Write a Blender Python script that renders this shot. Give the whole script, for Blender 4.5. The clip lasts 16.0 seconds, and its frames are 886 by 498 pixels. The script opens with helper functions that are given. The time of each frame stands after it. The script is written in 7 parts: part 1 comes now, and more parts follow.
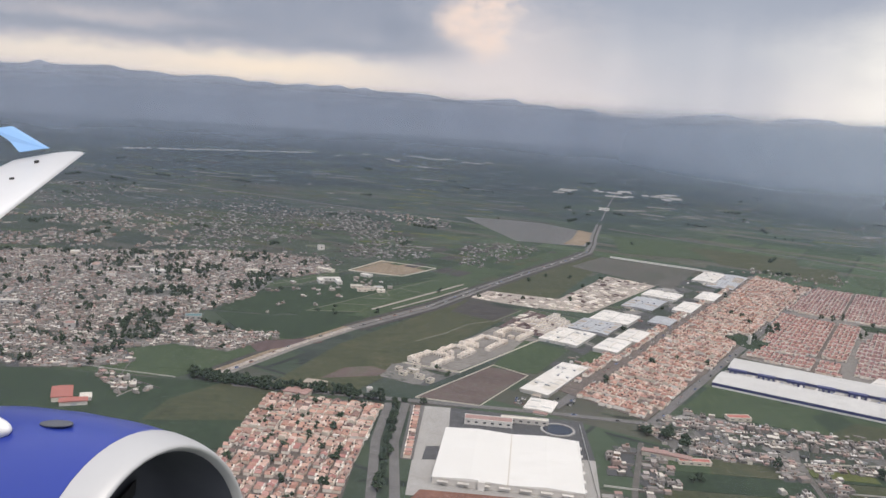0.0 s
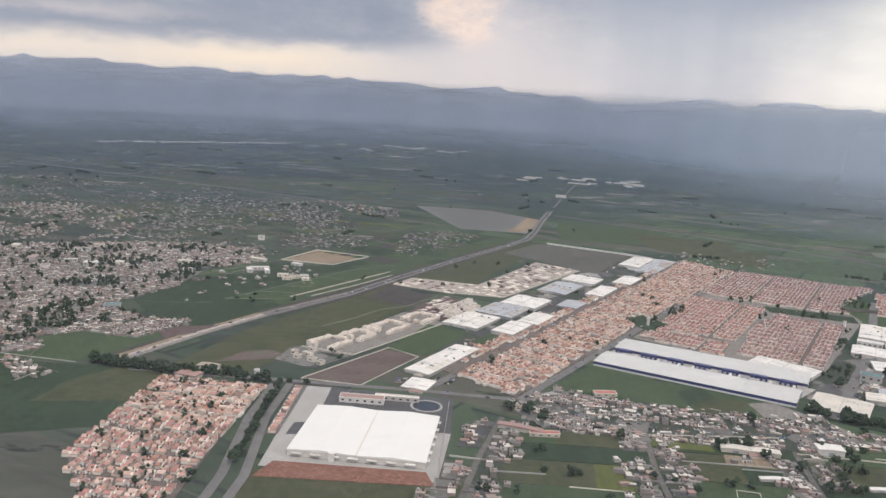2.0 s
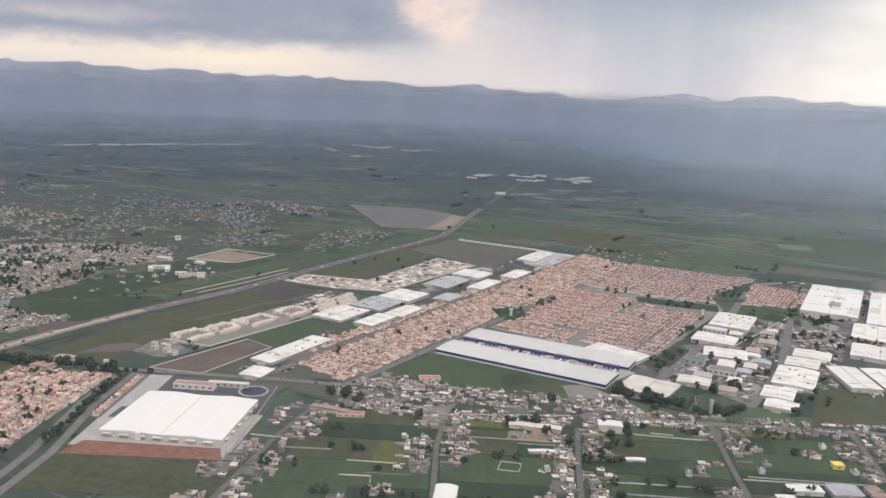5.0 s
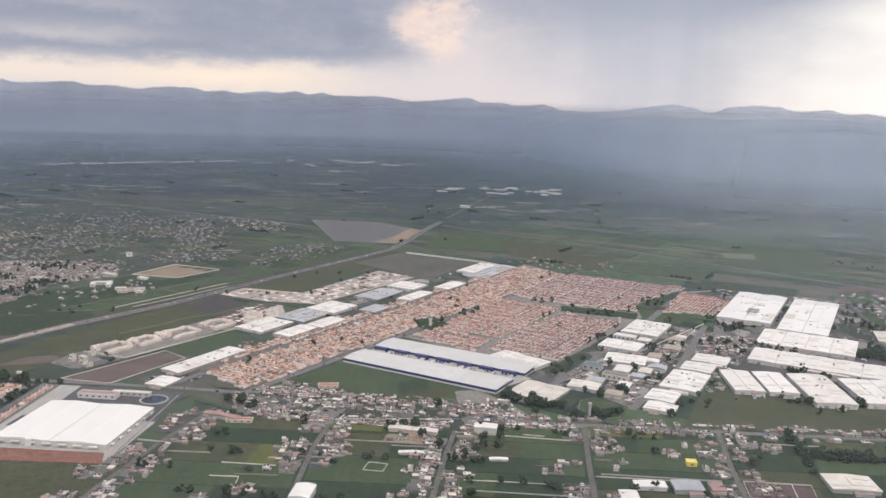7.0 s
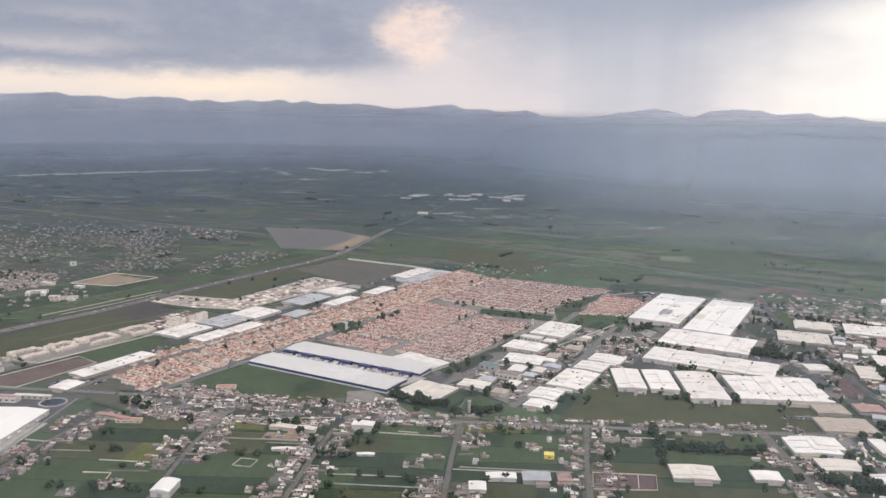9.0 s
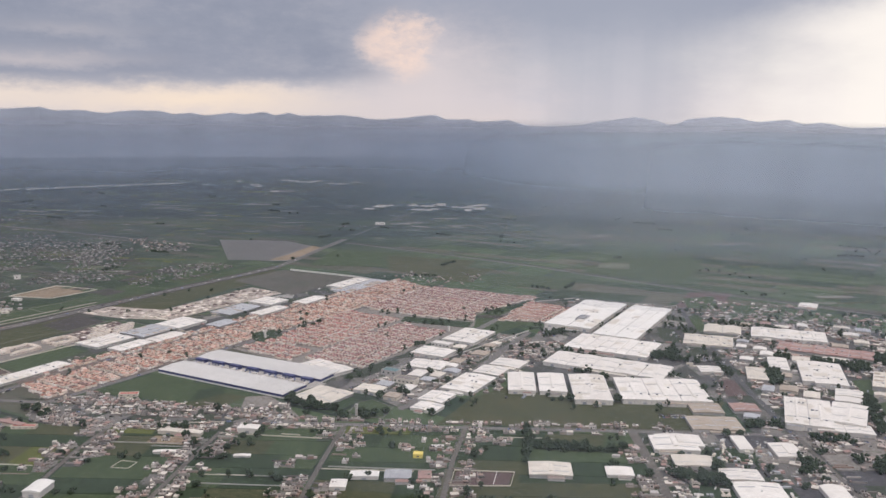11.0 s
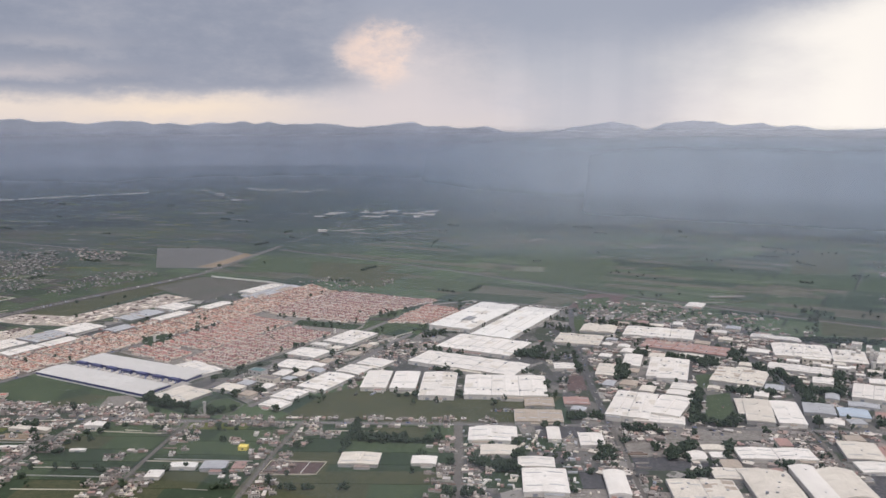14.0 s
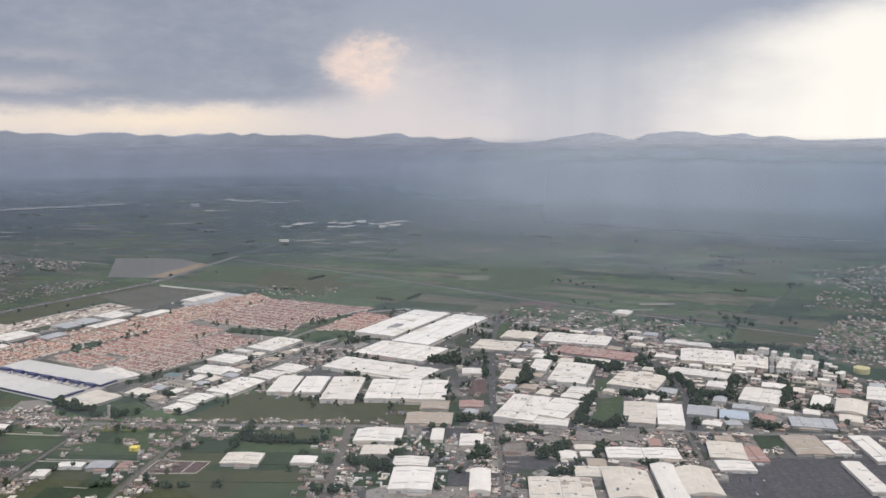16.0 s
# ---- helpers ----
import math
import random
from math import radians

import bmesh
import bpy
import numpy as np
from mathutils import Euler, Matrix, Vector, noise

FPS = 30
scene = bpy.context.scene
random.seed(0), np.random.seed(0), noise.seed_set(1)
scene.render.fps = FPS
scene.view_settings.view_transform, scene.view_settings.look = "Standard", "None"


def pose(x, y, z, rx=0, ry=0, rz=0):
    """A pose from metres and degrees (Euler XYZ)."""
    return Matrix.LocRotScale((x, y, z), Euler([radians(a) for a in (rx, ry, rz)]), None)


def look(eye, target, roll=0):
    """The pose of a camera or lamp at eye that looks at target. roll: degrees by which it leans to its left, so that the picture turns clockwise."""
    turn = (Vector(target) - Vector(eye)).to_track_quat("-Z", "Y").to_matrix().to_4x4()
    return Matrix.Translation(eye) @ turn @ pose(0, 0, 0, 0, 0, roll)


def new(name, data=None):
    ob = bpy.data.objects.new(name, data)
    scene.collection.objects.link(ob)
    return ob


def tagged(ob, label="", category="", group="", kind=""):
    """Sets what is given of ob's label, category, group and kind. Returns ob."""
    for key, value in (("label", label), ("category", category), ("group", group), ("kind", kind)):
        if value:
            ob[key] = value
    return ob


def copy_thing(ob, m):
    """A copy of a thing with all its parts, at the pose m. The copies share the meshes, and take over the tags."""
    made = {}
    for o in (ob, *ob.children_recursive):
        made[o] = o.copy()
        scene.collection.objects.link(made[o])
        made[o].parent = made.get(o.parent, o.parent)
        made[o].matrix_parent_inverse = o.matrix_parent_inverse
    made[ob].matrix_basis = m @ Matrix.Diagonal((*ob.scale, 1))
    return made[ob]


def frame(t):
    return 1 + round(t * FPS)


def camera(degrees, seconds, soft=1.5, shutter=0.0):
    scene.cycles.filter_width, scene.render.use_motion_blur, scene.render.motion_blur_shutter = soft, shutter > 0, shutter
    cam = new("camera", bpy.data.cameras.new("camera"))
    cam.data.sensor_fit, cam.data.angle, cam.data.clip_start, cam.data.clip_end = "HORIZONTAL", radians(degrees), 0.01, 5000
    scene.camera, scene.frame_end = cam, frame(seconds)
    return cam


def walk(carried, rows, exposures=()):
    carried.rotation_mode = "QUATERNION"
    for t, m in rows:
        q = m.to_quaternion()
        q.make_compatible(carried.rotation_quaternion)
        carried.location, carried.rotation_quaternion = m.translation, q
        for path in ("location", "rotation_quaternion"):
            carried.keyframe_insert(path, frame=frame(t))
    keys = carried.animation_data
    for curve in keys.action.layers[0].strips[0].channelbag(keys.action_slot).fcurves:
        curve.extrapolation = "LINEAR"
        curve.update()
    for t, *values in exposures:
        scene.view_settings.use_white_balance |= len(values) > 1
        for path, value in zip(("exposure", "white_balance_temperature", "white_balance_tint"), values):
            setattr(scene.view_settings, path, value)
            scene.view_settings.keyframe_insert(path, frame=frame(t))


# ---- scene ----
import itertools

cam = camera(55.0, 16.0)
# seconds, eye, target, roll
PATH = [
    (0, (10.968, 3.124, 143.672), (10.912, 5.095, 143.34), 4.1),
    (0.5, (26.333, -2.937, 145.967), (26.279, -0.966, 145.629), 4.0),
    (1, (41.818, -8.904, 148.205), (41.766, -6.935, 147.86), 3.8),
    (1.5, (57.418, -14.781, 150.386), (57.367, -12.813, 150.035), 3.6),
    (2, (73.131, -20.572, 152.51), (73.079, -18.605, 152.15), 3.4),
    (2.5, (88.953, -26.28, 154.575), (88.904, -24.315, 154.206), 3.1),
    (3, (104.879, -31.908, 156.581), (104.836, -29.944, 156.204), 2.9),
    (3.5, (120.908, -37.459, 158.527), (120.865, -35.496, 158.148), 2.9),
    (4, (137.034, -42.938, 160.413), (136.988, -40.975, 160.035), 2.9),
    (6.5, (219.014, -69.36, 168.918), (218.944, -67.392, 168.574), 2.0),
    (7, (235.655, -74.474, 170.43), (235.585, -72.504, 170.092), 1.8),
    (7.5, (252.369, -79.539, 171.876), (252.298, -77.568, 171.545), 1.6),
    (8, (269.153, -84.559, 173.258), (269.082, -82.587, 172.93), 1.5),
    (8.5, (286.003, -89.537, 174.574), (285.934, -87.565, 174.249), 1.4),
    (9, (302.915, -94.476, 175.823), (302.85, -92.504, 175.499), 1.2),
    (11.5, (388.295, -118.714, 181.049), (388.236, -116.737, 180.753), 0.5),
    (12, (405.509, -123.494, 181.886), (405.448, -121.517, 181.594), 0.4),
    (12.5, (422.762, -128.26, 182.652), (422.699, -126.282, 182.362), 0.2),
    (13, (440.048, -133.014, 183.346), (439.986, -131.036, 183.056), 0.1),
    (13.5, (457.366, -137.761, 183.969), (457.305, -135.783, 183.679), -0.1),
    (14, (474.711, -142.503, 184.519), (474.653, -140.525, 184.231), -0.1),
    (14.5, (492.079, -147.245, 184.995), (492.021, -145.266, 184.712), -0.2),
    (15, (509.468, -151.989, 185.397), (509.405, -150.009, 185.123), -0.2),
    (15.5, (526.873, -156.739, 185.725), (526.815, -154.758, 185.455), -0.2),
    (16, (544.292, -161.499, 185.977), (544.237, -159.517, 185.713), -0.2),
]
walk(cam, [(t, look(eye, target, roll)) for t, eye, target, roll in PATH],
     exposures=[(0.0, 0.70, 6390, 12), (4.0, 0.71, 6390, 11.5), (6.5, 0.73, 6390, 14), (9.0, 0.74, 6390, 14), (11.5, 0.55, 6390, 16), (13.0, 0.57, 6380, 15), (14.5, 0.59, 6370, 14), (16.0, 0.62, 6370, 12)])

# ---- light ----
world = bpy.data.worlds.new("world")
scene.world = world
world.use_nodes = True
wn = world.node_tree.nodes
wl = world.node_tree.links
sky = wn.new("ShaderNodeTexSky")
sky.sky_type, sky.sun_disc = "NISHITA", False
SUN_ELEVATION, SUN_ROTATION = 64.0, 150.0
sky.sun_elevation, sky.sun_rotation = radians(SUN_ELEVATION), radians(SUN_ROTATION)
sky.air_density, sky.dust_density = 1.0, 4.0
overcast = wn.new("ShaderNodeMix")
overcast.data_type = "RGBA"
overcast.inputs[0].default_value = 0.8
wl.new(sky.outputs[0], overcast.inputs[6])
overcast.inputs[7].default_value = (7.3, 7.5, 8.1, 1)
wl.new(overcast.outputs[2], wn["Background"].inputs["Color"])
wn["Background"].inputs["Strength"].default_value = 0.09
sun = new("sun", bpy.data.lights.new("sun", "SUN"))
sun.data.energy, sun.data.angle, sun.data.color = 1.2, radians(14), (1.0, 0.92, 0.81)
_e, _r = radians(SUN_ELEVATION), radians(SUN_ROTATION)
sun.matrix_world = look((0, 0, 600), (-600 * math.cos(_e) * math.sin(_r), -600 * math.cos(_e) * math.cos(_r), 600 - 600 * math.sin(_e)))


# ---- materials ----
class Nodes:
    """Short hand for building node trees."""

    def __init__(self, tree):
        self.t = tree

    def n(self, kind, **values):
        node = self.t.nodes.new(kind)
        for k, v in values.items():
            if k == "op":
                node.operation = v
            elif k == "dims":
                node.noise_dimensions = v
        return node

    def put(self, socket, v):
        if isinstance(v, bpy.types.NodeSocket):
            self.t.links.new(v, socket)
        else:
            socket.default_value = v

    def math(self, op, a, b=0.0, c=None, clamp=False):
        m = self.n("ShaderNodeMath", op=op)
        m.use_clamp = clamp
        self.put(m.inputs[0], a)
        self.put(m.inputs[1], b)
        if c is not None:
            self.put(m.inputs[2], c)
        return m.outputs[0]

    def mix(self, fac, a, b):
        m = self.n("ShaderNodeMix")
        m.data_type = "RGBA"
        self.put(m.inputs[0], fac)
        self.put(m.inputs[6], a if isinstance(a, bpy.types.NodeSocket) else (*a, 1))
        self.put(m.inputs[7], b if isinstance(b, bpy.types.NodeSocket) else (*b, 1))
        return m.outputs[2]

    def noise(self, scale, detail=4.0, rough=0.6, vec=None, stretch=None, turn=0.0):
        t = self.n("ShaderNodeTexNoise")
        t.inputs["Scale"].default_value, t.inputs["Detail"].default_value, t.inputs["Roughness"].default_value = scale, detail, rough
        self.t.links.new(self.coords(vec, stretch, turn), t.inputs["Vector"])
        return t.outputs["Fac"]

    def coords(self, vec=None, stretch=None, turn=0.0):
        if vec is None:
            vec = self.n("ShaderNodeTexCoord").outputs["Object"]
        if stretch or turn:
            mp = self.n("ShaderNodeMapping")
            mp.inputs["Scale"].default_value = stretch or (1, 1, 1)
            mp.inputs["Rotation"].default_value = (0, 0, radians(turn))
            self.t.links.new(vec, mp.inputs["Vector"])
            vec = mp.outputs[0]
        return vec

    def ramp(self, fac, stops):
        r = self.n("ShaderNodeValToRGB")
        e = r.color_ramp.elements
        while len(e) < len(stops):
            e.new(0.5)
        for el, (p, c) in zip(e, stops):
            el.position, el.color = p, (*c, 1)
        self.put(r.inputs[0], fac)
        return r.outputs[0]

    def place(self):
        return self.n("ShaderNodeNewGeometry").outputs["Position"]


def material(name, build, rough=0.8, metal=0.0, bump=None, spec=0.3):
    m = bpy.data.materials.new(name)
    m.use_nodes = True
    k = Nodes(m.node_tree)
    b = m.node_tree.nodes["Principled BSDF"]
    b.inputs["Metallic"].default_value = metal
    b.inputs["Specular IOR Level"].default_value = spec
    k.put(b.inputs["Roughness"], rough)
    k.put(b.inputs["Base Color"], build(k))
    if bump:
        bp = k.n("ShaderNodeBump")
        bp.inputs["Strength"].default_value, bp.inputs["Distance"].default_value = bump[1], bump[2]
        k.put(bp.inputs["Height"], bump[0](k))
        m.node_tree.links.new(bp.outputs[0], b.inputs["Normal"])
    return m


def grow(c1, c2, c3, patch=0.05, fine=1.2, rows=0.0, turn=-28, mottle=0.55):
    """Crop or grass colours: broad patches, fine tufts, and drilled rows."""
    def build(k):
        p = k.place()
        a = k.ramp(k.noise(patch, 4, 0.6, p), [(0.3, c1), (0.55, c2), (0.75, c3)])
        mid = k.n("ShaderNodeMapRange")
        k.put(mid.inputs[0], k.noise(0.23, 6, 0.72, p))
        mid.inputs[1].default_value, mid.inputs[2].default_value = 0.36, 0.66
        a = k.mix(k.math("MULTIPLY", mid.outputs[0], mottle), a, tuple(v * 1.5 for v in c3))
        f = k.n("ShaderNodeMapRange")
        k.put(f.inputs[0], k.noise(fine, 4, 0.75, p))
        f.inputs[1].default_value, f.inputs[2].default_value = 0.3, 0.7
        col = k.mix(k.math("MULTIPLY", f.outputs[0], 0.8), a, tuple(v * 0.4 for v in c1))
        if rows:
            r = k.noise(rows, 2, 0.5, p, (1, 0.02, 1), turn)
            col = k.mix(k.math("MULTIPLY", k.math("GREATER_THAN", r, 0.53), 0.35), col, tuple(v * 0.6 for v in c2))
        return col
    return build


def varied(base, spread, stain=(0.3, 0.27, 0.24), amount=0.3, scale=0.6):
    """Colours that differ from piece to piece between the given ones, with stains."""
    def build(k):
        rnd = k.n("ShaderNodeObjectInfo").outputs["Random"]
        isl = k.n("ShaderNodeNewGeometry").outputs["Random Per Island"]
        r = k.math("FRACT", k.math("ADD", rnd, isl))
        stops = [(i / max(1, len(base) - 1) * 0.96 + 0.02, c) for i, c in enumerate(base)]
        col = k.ramp(r, stops)
        st = k.math("MULTIPLY", k.math("SUBTRACT", k.noise(scale, 5, 0.65, k.place()), 0.42, clamp=True), amount * 3.0, clamp=True)
        return k.mix(st, col, stain)
    return build


def metal_roof(c, stain, amount=0.35):
    """Painted sheet: single panels of slightly different age, laps, streaks down the slope, broad dirt."""
    def build(k):
        o = k.coords()
        b = k.n("ShaderNodeTexBrick")
        b.offset = 0.5
        k.t.links.new(o, b.inputs["Vector"])
        b.inputs["Color1"].default_value, b.inputs["Color2"].default_value, b.inputs["Mortar"].default_value = (0, 0, 0, 1), (0.5, 0.5, 0.5, 1), (1, 1, 1, 1)
        b.inputs["Scale"].default_value, b.inputs["Mortar Size"].default_value, b.inputs["Mortar Smooth"].default_value = 1.0, 0.035, 0.2
        b.inputs["Brick Width"].default_value, b.inputs["Row Height"].default_value = 4.4, 2.3
        streak = k.noise(0.9, 5, 0.65, o, (1, 0.06, 1))
        broad = k.noise(0.09, 5, 0.65, k.place())
        s = k.math("MULTIPLY", k.math("SUBTRACT", k.math("ADD", k.math("MULTIPLY", streak, 0.6), k.math("MULTIPLY", broad, 0.6)), 0.5, clamp=True), amount * 5, clamp=True)
        rnd = k.n("ShaderNodeObjectInfo").outputs["Random"]
        col = k.mix(k.math("MULTIPLY", rnd, 0.35), c, stain)
        col = k.mix(k.math("MULTIPLY", b.outputs[0], 0.65), col, stain)
        grime = k.math("MULTIPLY", k.math("SUBTRACT", k.noise(0.35, 6, 0.75, k.place()), 0.53, clamp=True), amount * 11, clamp=True)
        col = k.mix(grime, col, tuple(v * 0.7 for v in stain))
        return k.mix(s, col, tuple(v * 0.85 for v in stain))
    return build


def sheet_ribs(k):
    w = k.n("ShaderNodeTexWave")
    w.inputs["Scale"].default_value = 0.8
    k.t.links.new(k.coords(), w.inputs["Vector"])
    return w.outputs["Fac"]


def patchwork(k):
    """Far farmland: long rectangular plots of different crops, bare strips, hedges and pale tracks; distant shade is
    painted in.
    """
    p = k.place()

    def plots(w, h, turn, c1, c2, edge, gap):
        b = k.n("ShaderNodeTexBrick")
        b.offset, b.offset_frequency, b.squash, b.squash_frequency = 0.37, 2, 1.6, 3
        k.t.links.new(k.coords(p, (1, 1, 1), turn), b.inputs["Vector"])
        b.inputs["Color1"].default_value, b.inputs["Color2"].default_value, b.inputs["Mortar"].default_value = (*c1, 1), (*c2, 1), (*edge, 1)
        b.inputs["Scale"].default_value, b.inputs["Mortar Size"].default_value, b.inputs["Mortar Smooth"].default_value = 1.0, gap, 0.3
        b.inputs["Brick Width"].default_value, b.inputs["Row Height"].default_value = w, h
        return b.outputs[0]

    a = plots(120, 34, 28, (0.018, 0.046, 0.024), (0.115, 0.17, 0.068), (0.011, 0.021, 0.014), 1.7)
    b = plots(57, 190, 28, (0.016, 0.042, 0.023), (0.10, 0.155, 0.062), (0.012, 0.023, 0.015), 1.4)
    pick = k.math("GREATER_THAN", k.noise(0.004, 2, 0.5, p), 0.5)
    col = k.mix(pick, a, b)
    c = plots(83, 21, 28, (0.0, 0.0, 0.0), (1.0, 1.0, 1.0), (0.0, 0.0, 0.0), 0.3)
    sep = k.n("ShaderNodeSeparateColor")
    k.t.links.new(c, sep.inputs[0])
    col = k.mix(k.math("MULTIPLY", k.math("GREATER_THAN", sep.outputs[0], 0.78), 0.7), col, (0.19, 0.155, 0.115))
    col = k.mix(k.math("MULTIPLY", k.noise(0.006, 4, 0.6, p), 0.35), col, (0.016, 0.028, 0.023))
    tracks = plots(260, 115, 28, (0.0, 0.0, 0.0), (0.0, 0.0, 0.0), (1.0, 1.0, 1.0), 0.8)
    col = k.mix(k.math("MULTIPLY", tracks, k.math("MULTIPLY", k.math("GREATER_THAN", k.noise(0.005, 2, 0.5, p), 0.47), 0.75)), col, (0.20, 0.185, 0.155))
    col = k.mix(k.math("MULTIPLY", k.noise(0.35, 4, 0.7, p), 0.38), col, (0.014, 0.021, 0.015))
    split = k.n("ShaderNodeSeparateXYZ")
    k.t.links.new(p, split.inputs[0])
    dry = k.n("ShaderNodeMapRange")
    dry.interpolation_type = "SMOOTHSTEP"
    k.put(dry.inputs[0], k.math("MULTIPLY_ADD", k.noise(0.0016, 4, 0.6, p), 900.0, split.outputs[0]))
    dry.inputs[1].default_value, dry.inputs[2].default_value, dry.inputs[3].default_value, dry.inputs[4].default_value = 150, 900, 0.62, 0.05
    brown = k.ramp(k.noise(0.02, 5, 0.7, p, (0.5, 1.6, 1), -10), [(0.36, (0.022, 0.026, 0.024)), (0.5, (0.045, 0.046, 0.042)), (0.64, (0.085, 0.08, 0.072))])
    col = k.mix(dry.outputs[0], col, brown)
    streak = k.ramp(k.noise(0.012, 5, 0.72, p, (0.35, 2.0, 1), -6), [(0.42, (0.010, 0.018, 0.015)), (0.52, (0.03, 0.042, 0.034)), (0.66, (0.10, 0.105, 0.085))])
    col = k.mix(0.28, col, streak)
    # cloud shade and blue haze of the distance put into the crop colour
    far_shade = k.n("ShaderNodeMapRange")
    far_shade.interpolation_type = "SMOOTHSTEP"
    k.put(far_shade.inputs[0], k.math("ADD", split.outputs[1], k.math("MULTIPLY", k.math("SUBTRACT", k.noise(0.004, 5, 0.6, p, (0.5, 1.6, 1)), 0.5), 1500.0)))
    far_shade.inputs[1].default_value, far_shade.inputs[2].default_value, far_shade.inputs[3].default_value, far_shade.inputs[4].default_value = 950, 1500, 0.0, 0.75
    col = k.mix(far_shade.outputs[0], col, (0.019, 0.031, 0.037))
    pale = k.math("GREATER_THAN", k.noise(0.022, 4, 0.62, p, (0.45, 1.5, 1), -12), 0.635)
    col = k.mix(k.math("MULTIPLY", k.math("MULTIPLY", pale, far_shade.outputs[0]), 0.9), col, (0.20, 0.20, 0.19))
    hedge = k.math("GREATER_THAN", k.noise(0.03, 6, 0.74, p, (0.5, 1.5, 1), -28), 0.61)
    return k.mix(k.math("MULTIPLY", hedge, 0.8), col, (0.011, 0.017, 0.012))


M = {}
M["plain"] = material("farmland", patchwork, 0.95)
M["grass"] = material("pasture grass", grow((0.034, 0.047, 0.02), (0.056, 0.067, 0.03), (0.098, 0.09, 0.05), 0.04), 0.95)
M["crop_dark"] = material("dark green crop", grow((0.020, 0.036, 0.018), (0.030, 0.052, 0.024), (0.046, 0.066, 0.034), 0.05, 1.5, 0.5), 0.95)
M["crop_mid"] = material("green crop", grow((0.034, 0.058, 0.026), (0.052, 0.082, 0.036), (0.082, 0.10, 0.052), 0.06, 1.3, 0.45), 0.95)
M["crop_yellow"] = material("yellowing crop", grow((0.06, 0.085, 0.022), (0.10, 0.115, 0.03), (0.14, 0.14, 0.045), 0.06, 1.2, 0.4), 0.95)
M["soil_tan"] = material("tan bare soil", grow((0.22, 0.165, 0.11), (0.27, 0.205, 0.14), (0.31, 0.25, 0.18), 0.06, 0.8, 0.3), 0.95)
M["soil_red"] = material("reddish cut earth", grow((0.17, 0.075, 0.05), (0.21, 0.10, 0.07), (0.26, 0.14, 0.10), 0.08, 0.7), 0.95)
M["soil_purple"] = material("dark purplish ploughed soil", grow((0.085, 0.062, 0.06), (0.12, 0.08, 0.076), (0.15, 0.105, 0.095), 0.09, 0.9, 0.3), 0.95)
M["soil_patchy"] = material("patchy reddish waste ground", grow((0.095, 0.06, 0.058), (0.155, 0.11, 0.10), (0.12, 0.125, 0.085), 0.055, 0.7, mottle=0.4), 0.95)
M["burnt"] = material("dark stubble", grow((0.04, 0.036, 0.038), (0.06, 0.052, 0.052), (0.085, 0.08, 0.06), 0.06, 0.9), 0.95)
M["flooded"] = material("shallow flooded field", grow((0.06, 0.07, 0.045), (0.105, 0.095, 0.08), (0.125, 0.108, 0.095), 0.024, 0.3, mottle=0.35), 0.8)
M["mudflat"] = material("pale dried mud", grow((0.062, 0.068, 0.056), (0.105, 0.099, 0.088), (0.165, 0.138, 0.112), 0.017, 0.16, mottle=0.4), 0.5, spec=0.5)
M["gravel"] = material("pale construction dust", grow((0.30, 0.25, 0.21), (0.38, 0.33, 0.28), (0.45, 0.41, 0.36), 0.08, 0.6), 0.95)
M["yard"] = material("dusty yard", grow((0.17, 0.155, 0.135), (0.22, 0.20, 0.18), (0.27, 0.25, 0.22), 0.07, 0.5), 0.95)
def mixed_ground(k):
    """Yards between factories: asphalt, dust, slabs, weeds and grass in uneven lots."""
    p = k.place()
    v = k.n("ShaderNodeTexVoronoi")
    v.inputs["Scale"].default_value = 0.07
    k.t.links.new(k.coords(p, (1, 0.8, 1), 22), v.inputs["Vector"])
    sep = k.n("ShaderNodeSeparateColor")
    k.t.links.new(v.outputs["Color"], sep.inputs[0])
    lot = k.ramp(sep.outputs[0], [(0.0, (0.028, 0.042, 0.025)), (0.3, (0.042, 0.056, 0.033)), (0.36, (0.06, 0.06, 0.062)), (0.55, (0.095, 0.094, 0.093)), (0.7, (0.15, 0.142, 0.13)), (0.9, (0.22, 0.205, 0.185)), (1.0, (0.38, 0.36, 0.33))])
    weeds = k.math("GREATER_THAN", k.noise(0.11, 5, 0.7, p), 0.57)
    col = k.mix(k.math("MULTIPLY", weeds, 0.7), lot, (0.036, 0.05, 0.028))
    return k.mix(k.math("MULTIPLY", k.noise(1.1, 4, 0.7, p), 0.6), col, (0.05, 0.048, 0.045))


M["works"] = material("mixed yard ground", mixed_ground, 0.9)
M["asphalt"] = material("asphalt", grow((0.07, 0.07, 0.072), (0.09, 0.09, 0.09), (0.11, 0.108, 0.105), 0.1, 1.5), 0.9)
M["lot"] = material("stained dark lot", grow((0.055, 0.055, 0.06), (0.075, 0.074, 0.078), (0.10, 0.096, 0.098), 0.05, 0.5, 0.25, -8), 0.9)
M["street"] = material("worn street", grow((0.14, 0.132, 0.125), (0.18, 0.17, 0.16), (0.215, 0.20, 0.19), 0.1, 2.0, mottle=0.25), 0.9)
M["lane"] = material("dusty lane", grow((0.11, 0.10, 0.09), (0.15, 0.137, 0.122), (0.20, 0.182, 0.16), 0.12, 1.6, mottle=0.3), 0.95)
M["estate_ground"] = material("dusty estate paving", grow((0.11, 0.092, 0.08), (0.155, 0.128, 0.11), (0.22, 0.18, 0.155), 0.12, 0.9, mottle=0.35), 0.95)
M["track"] = material("pale green track", grow((0.10, 0.115, 0.075), (0.13, 0.14, 0.095), (0.17, 0.17, 0.13), 0.08, 0.8), 0.95)
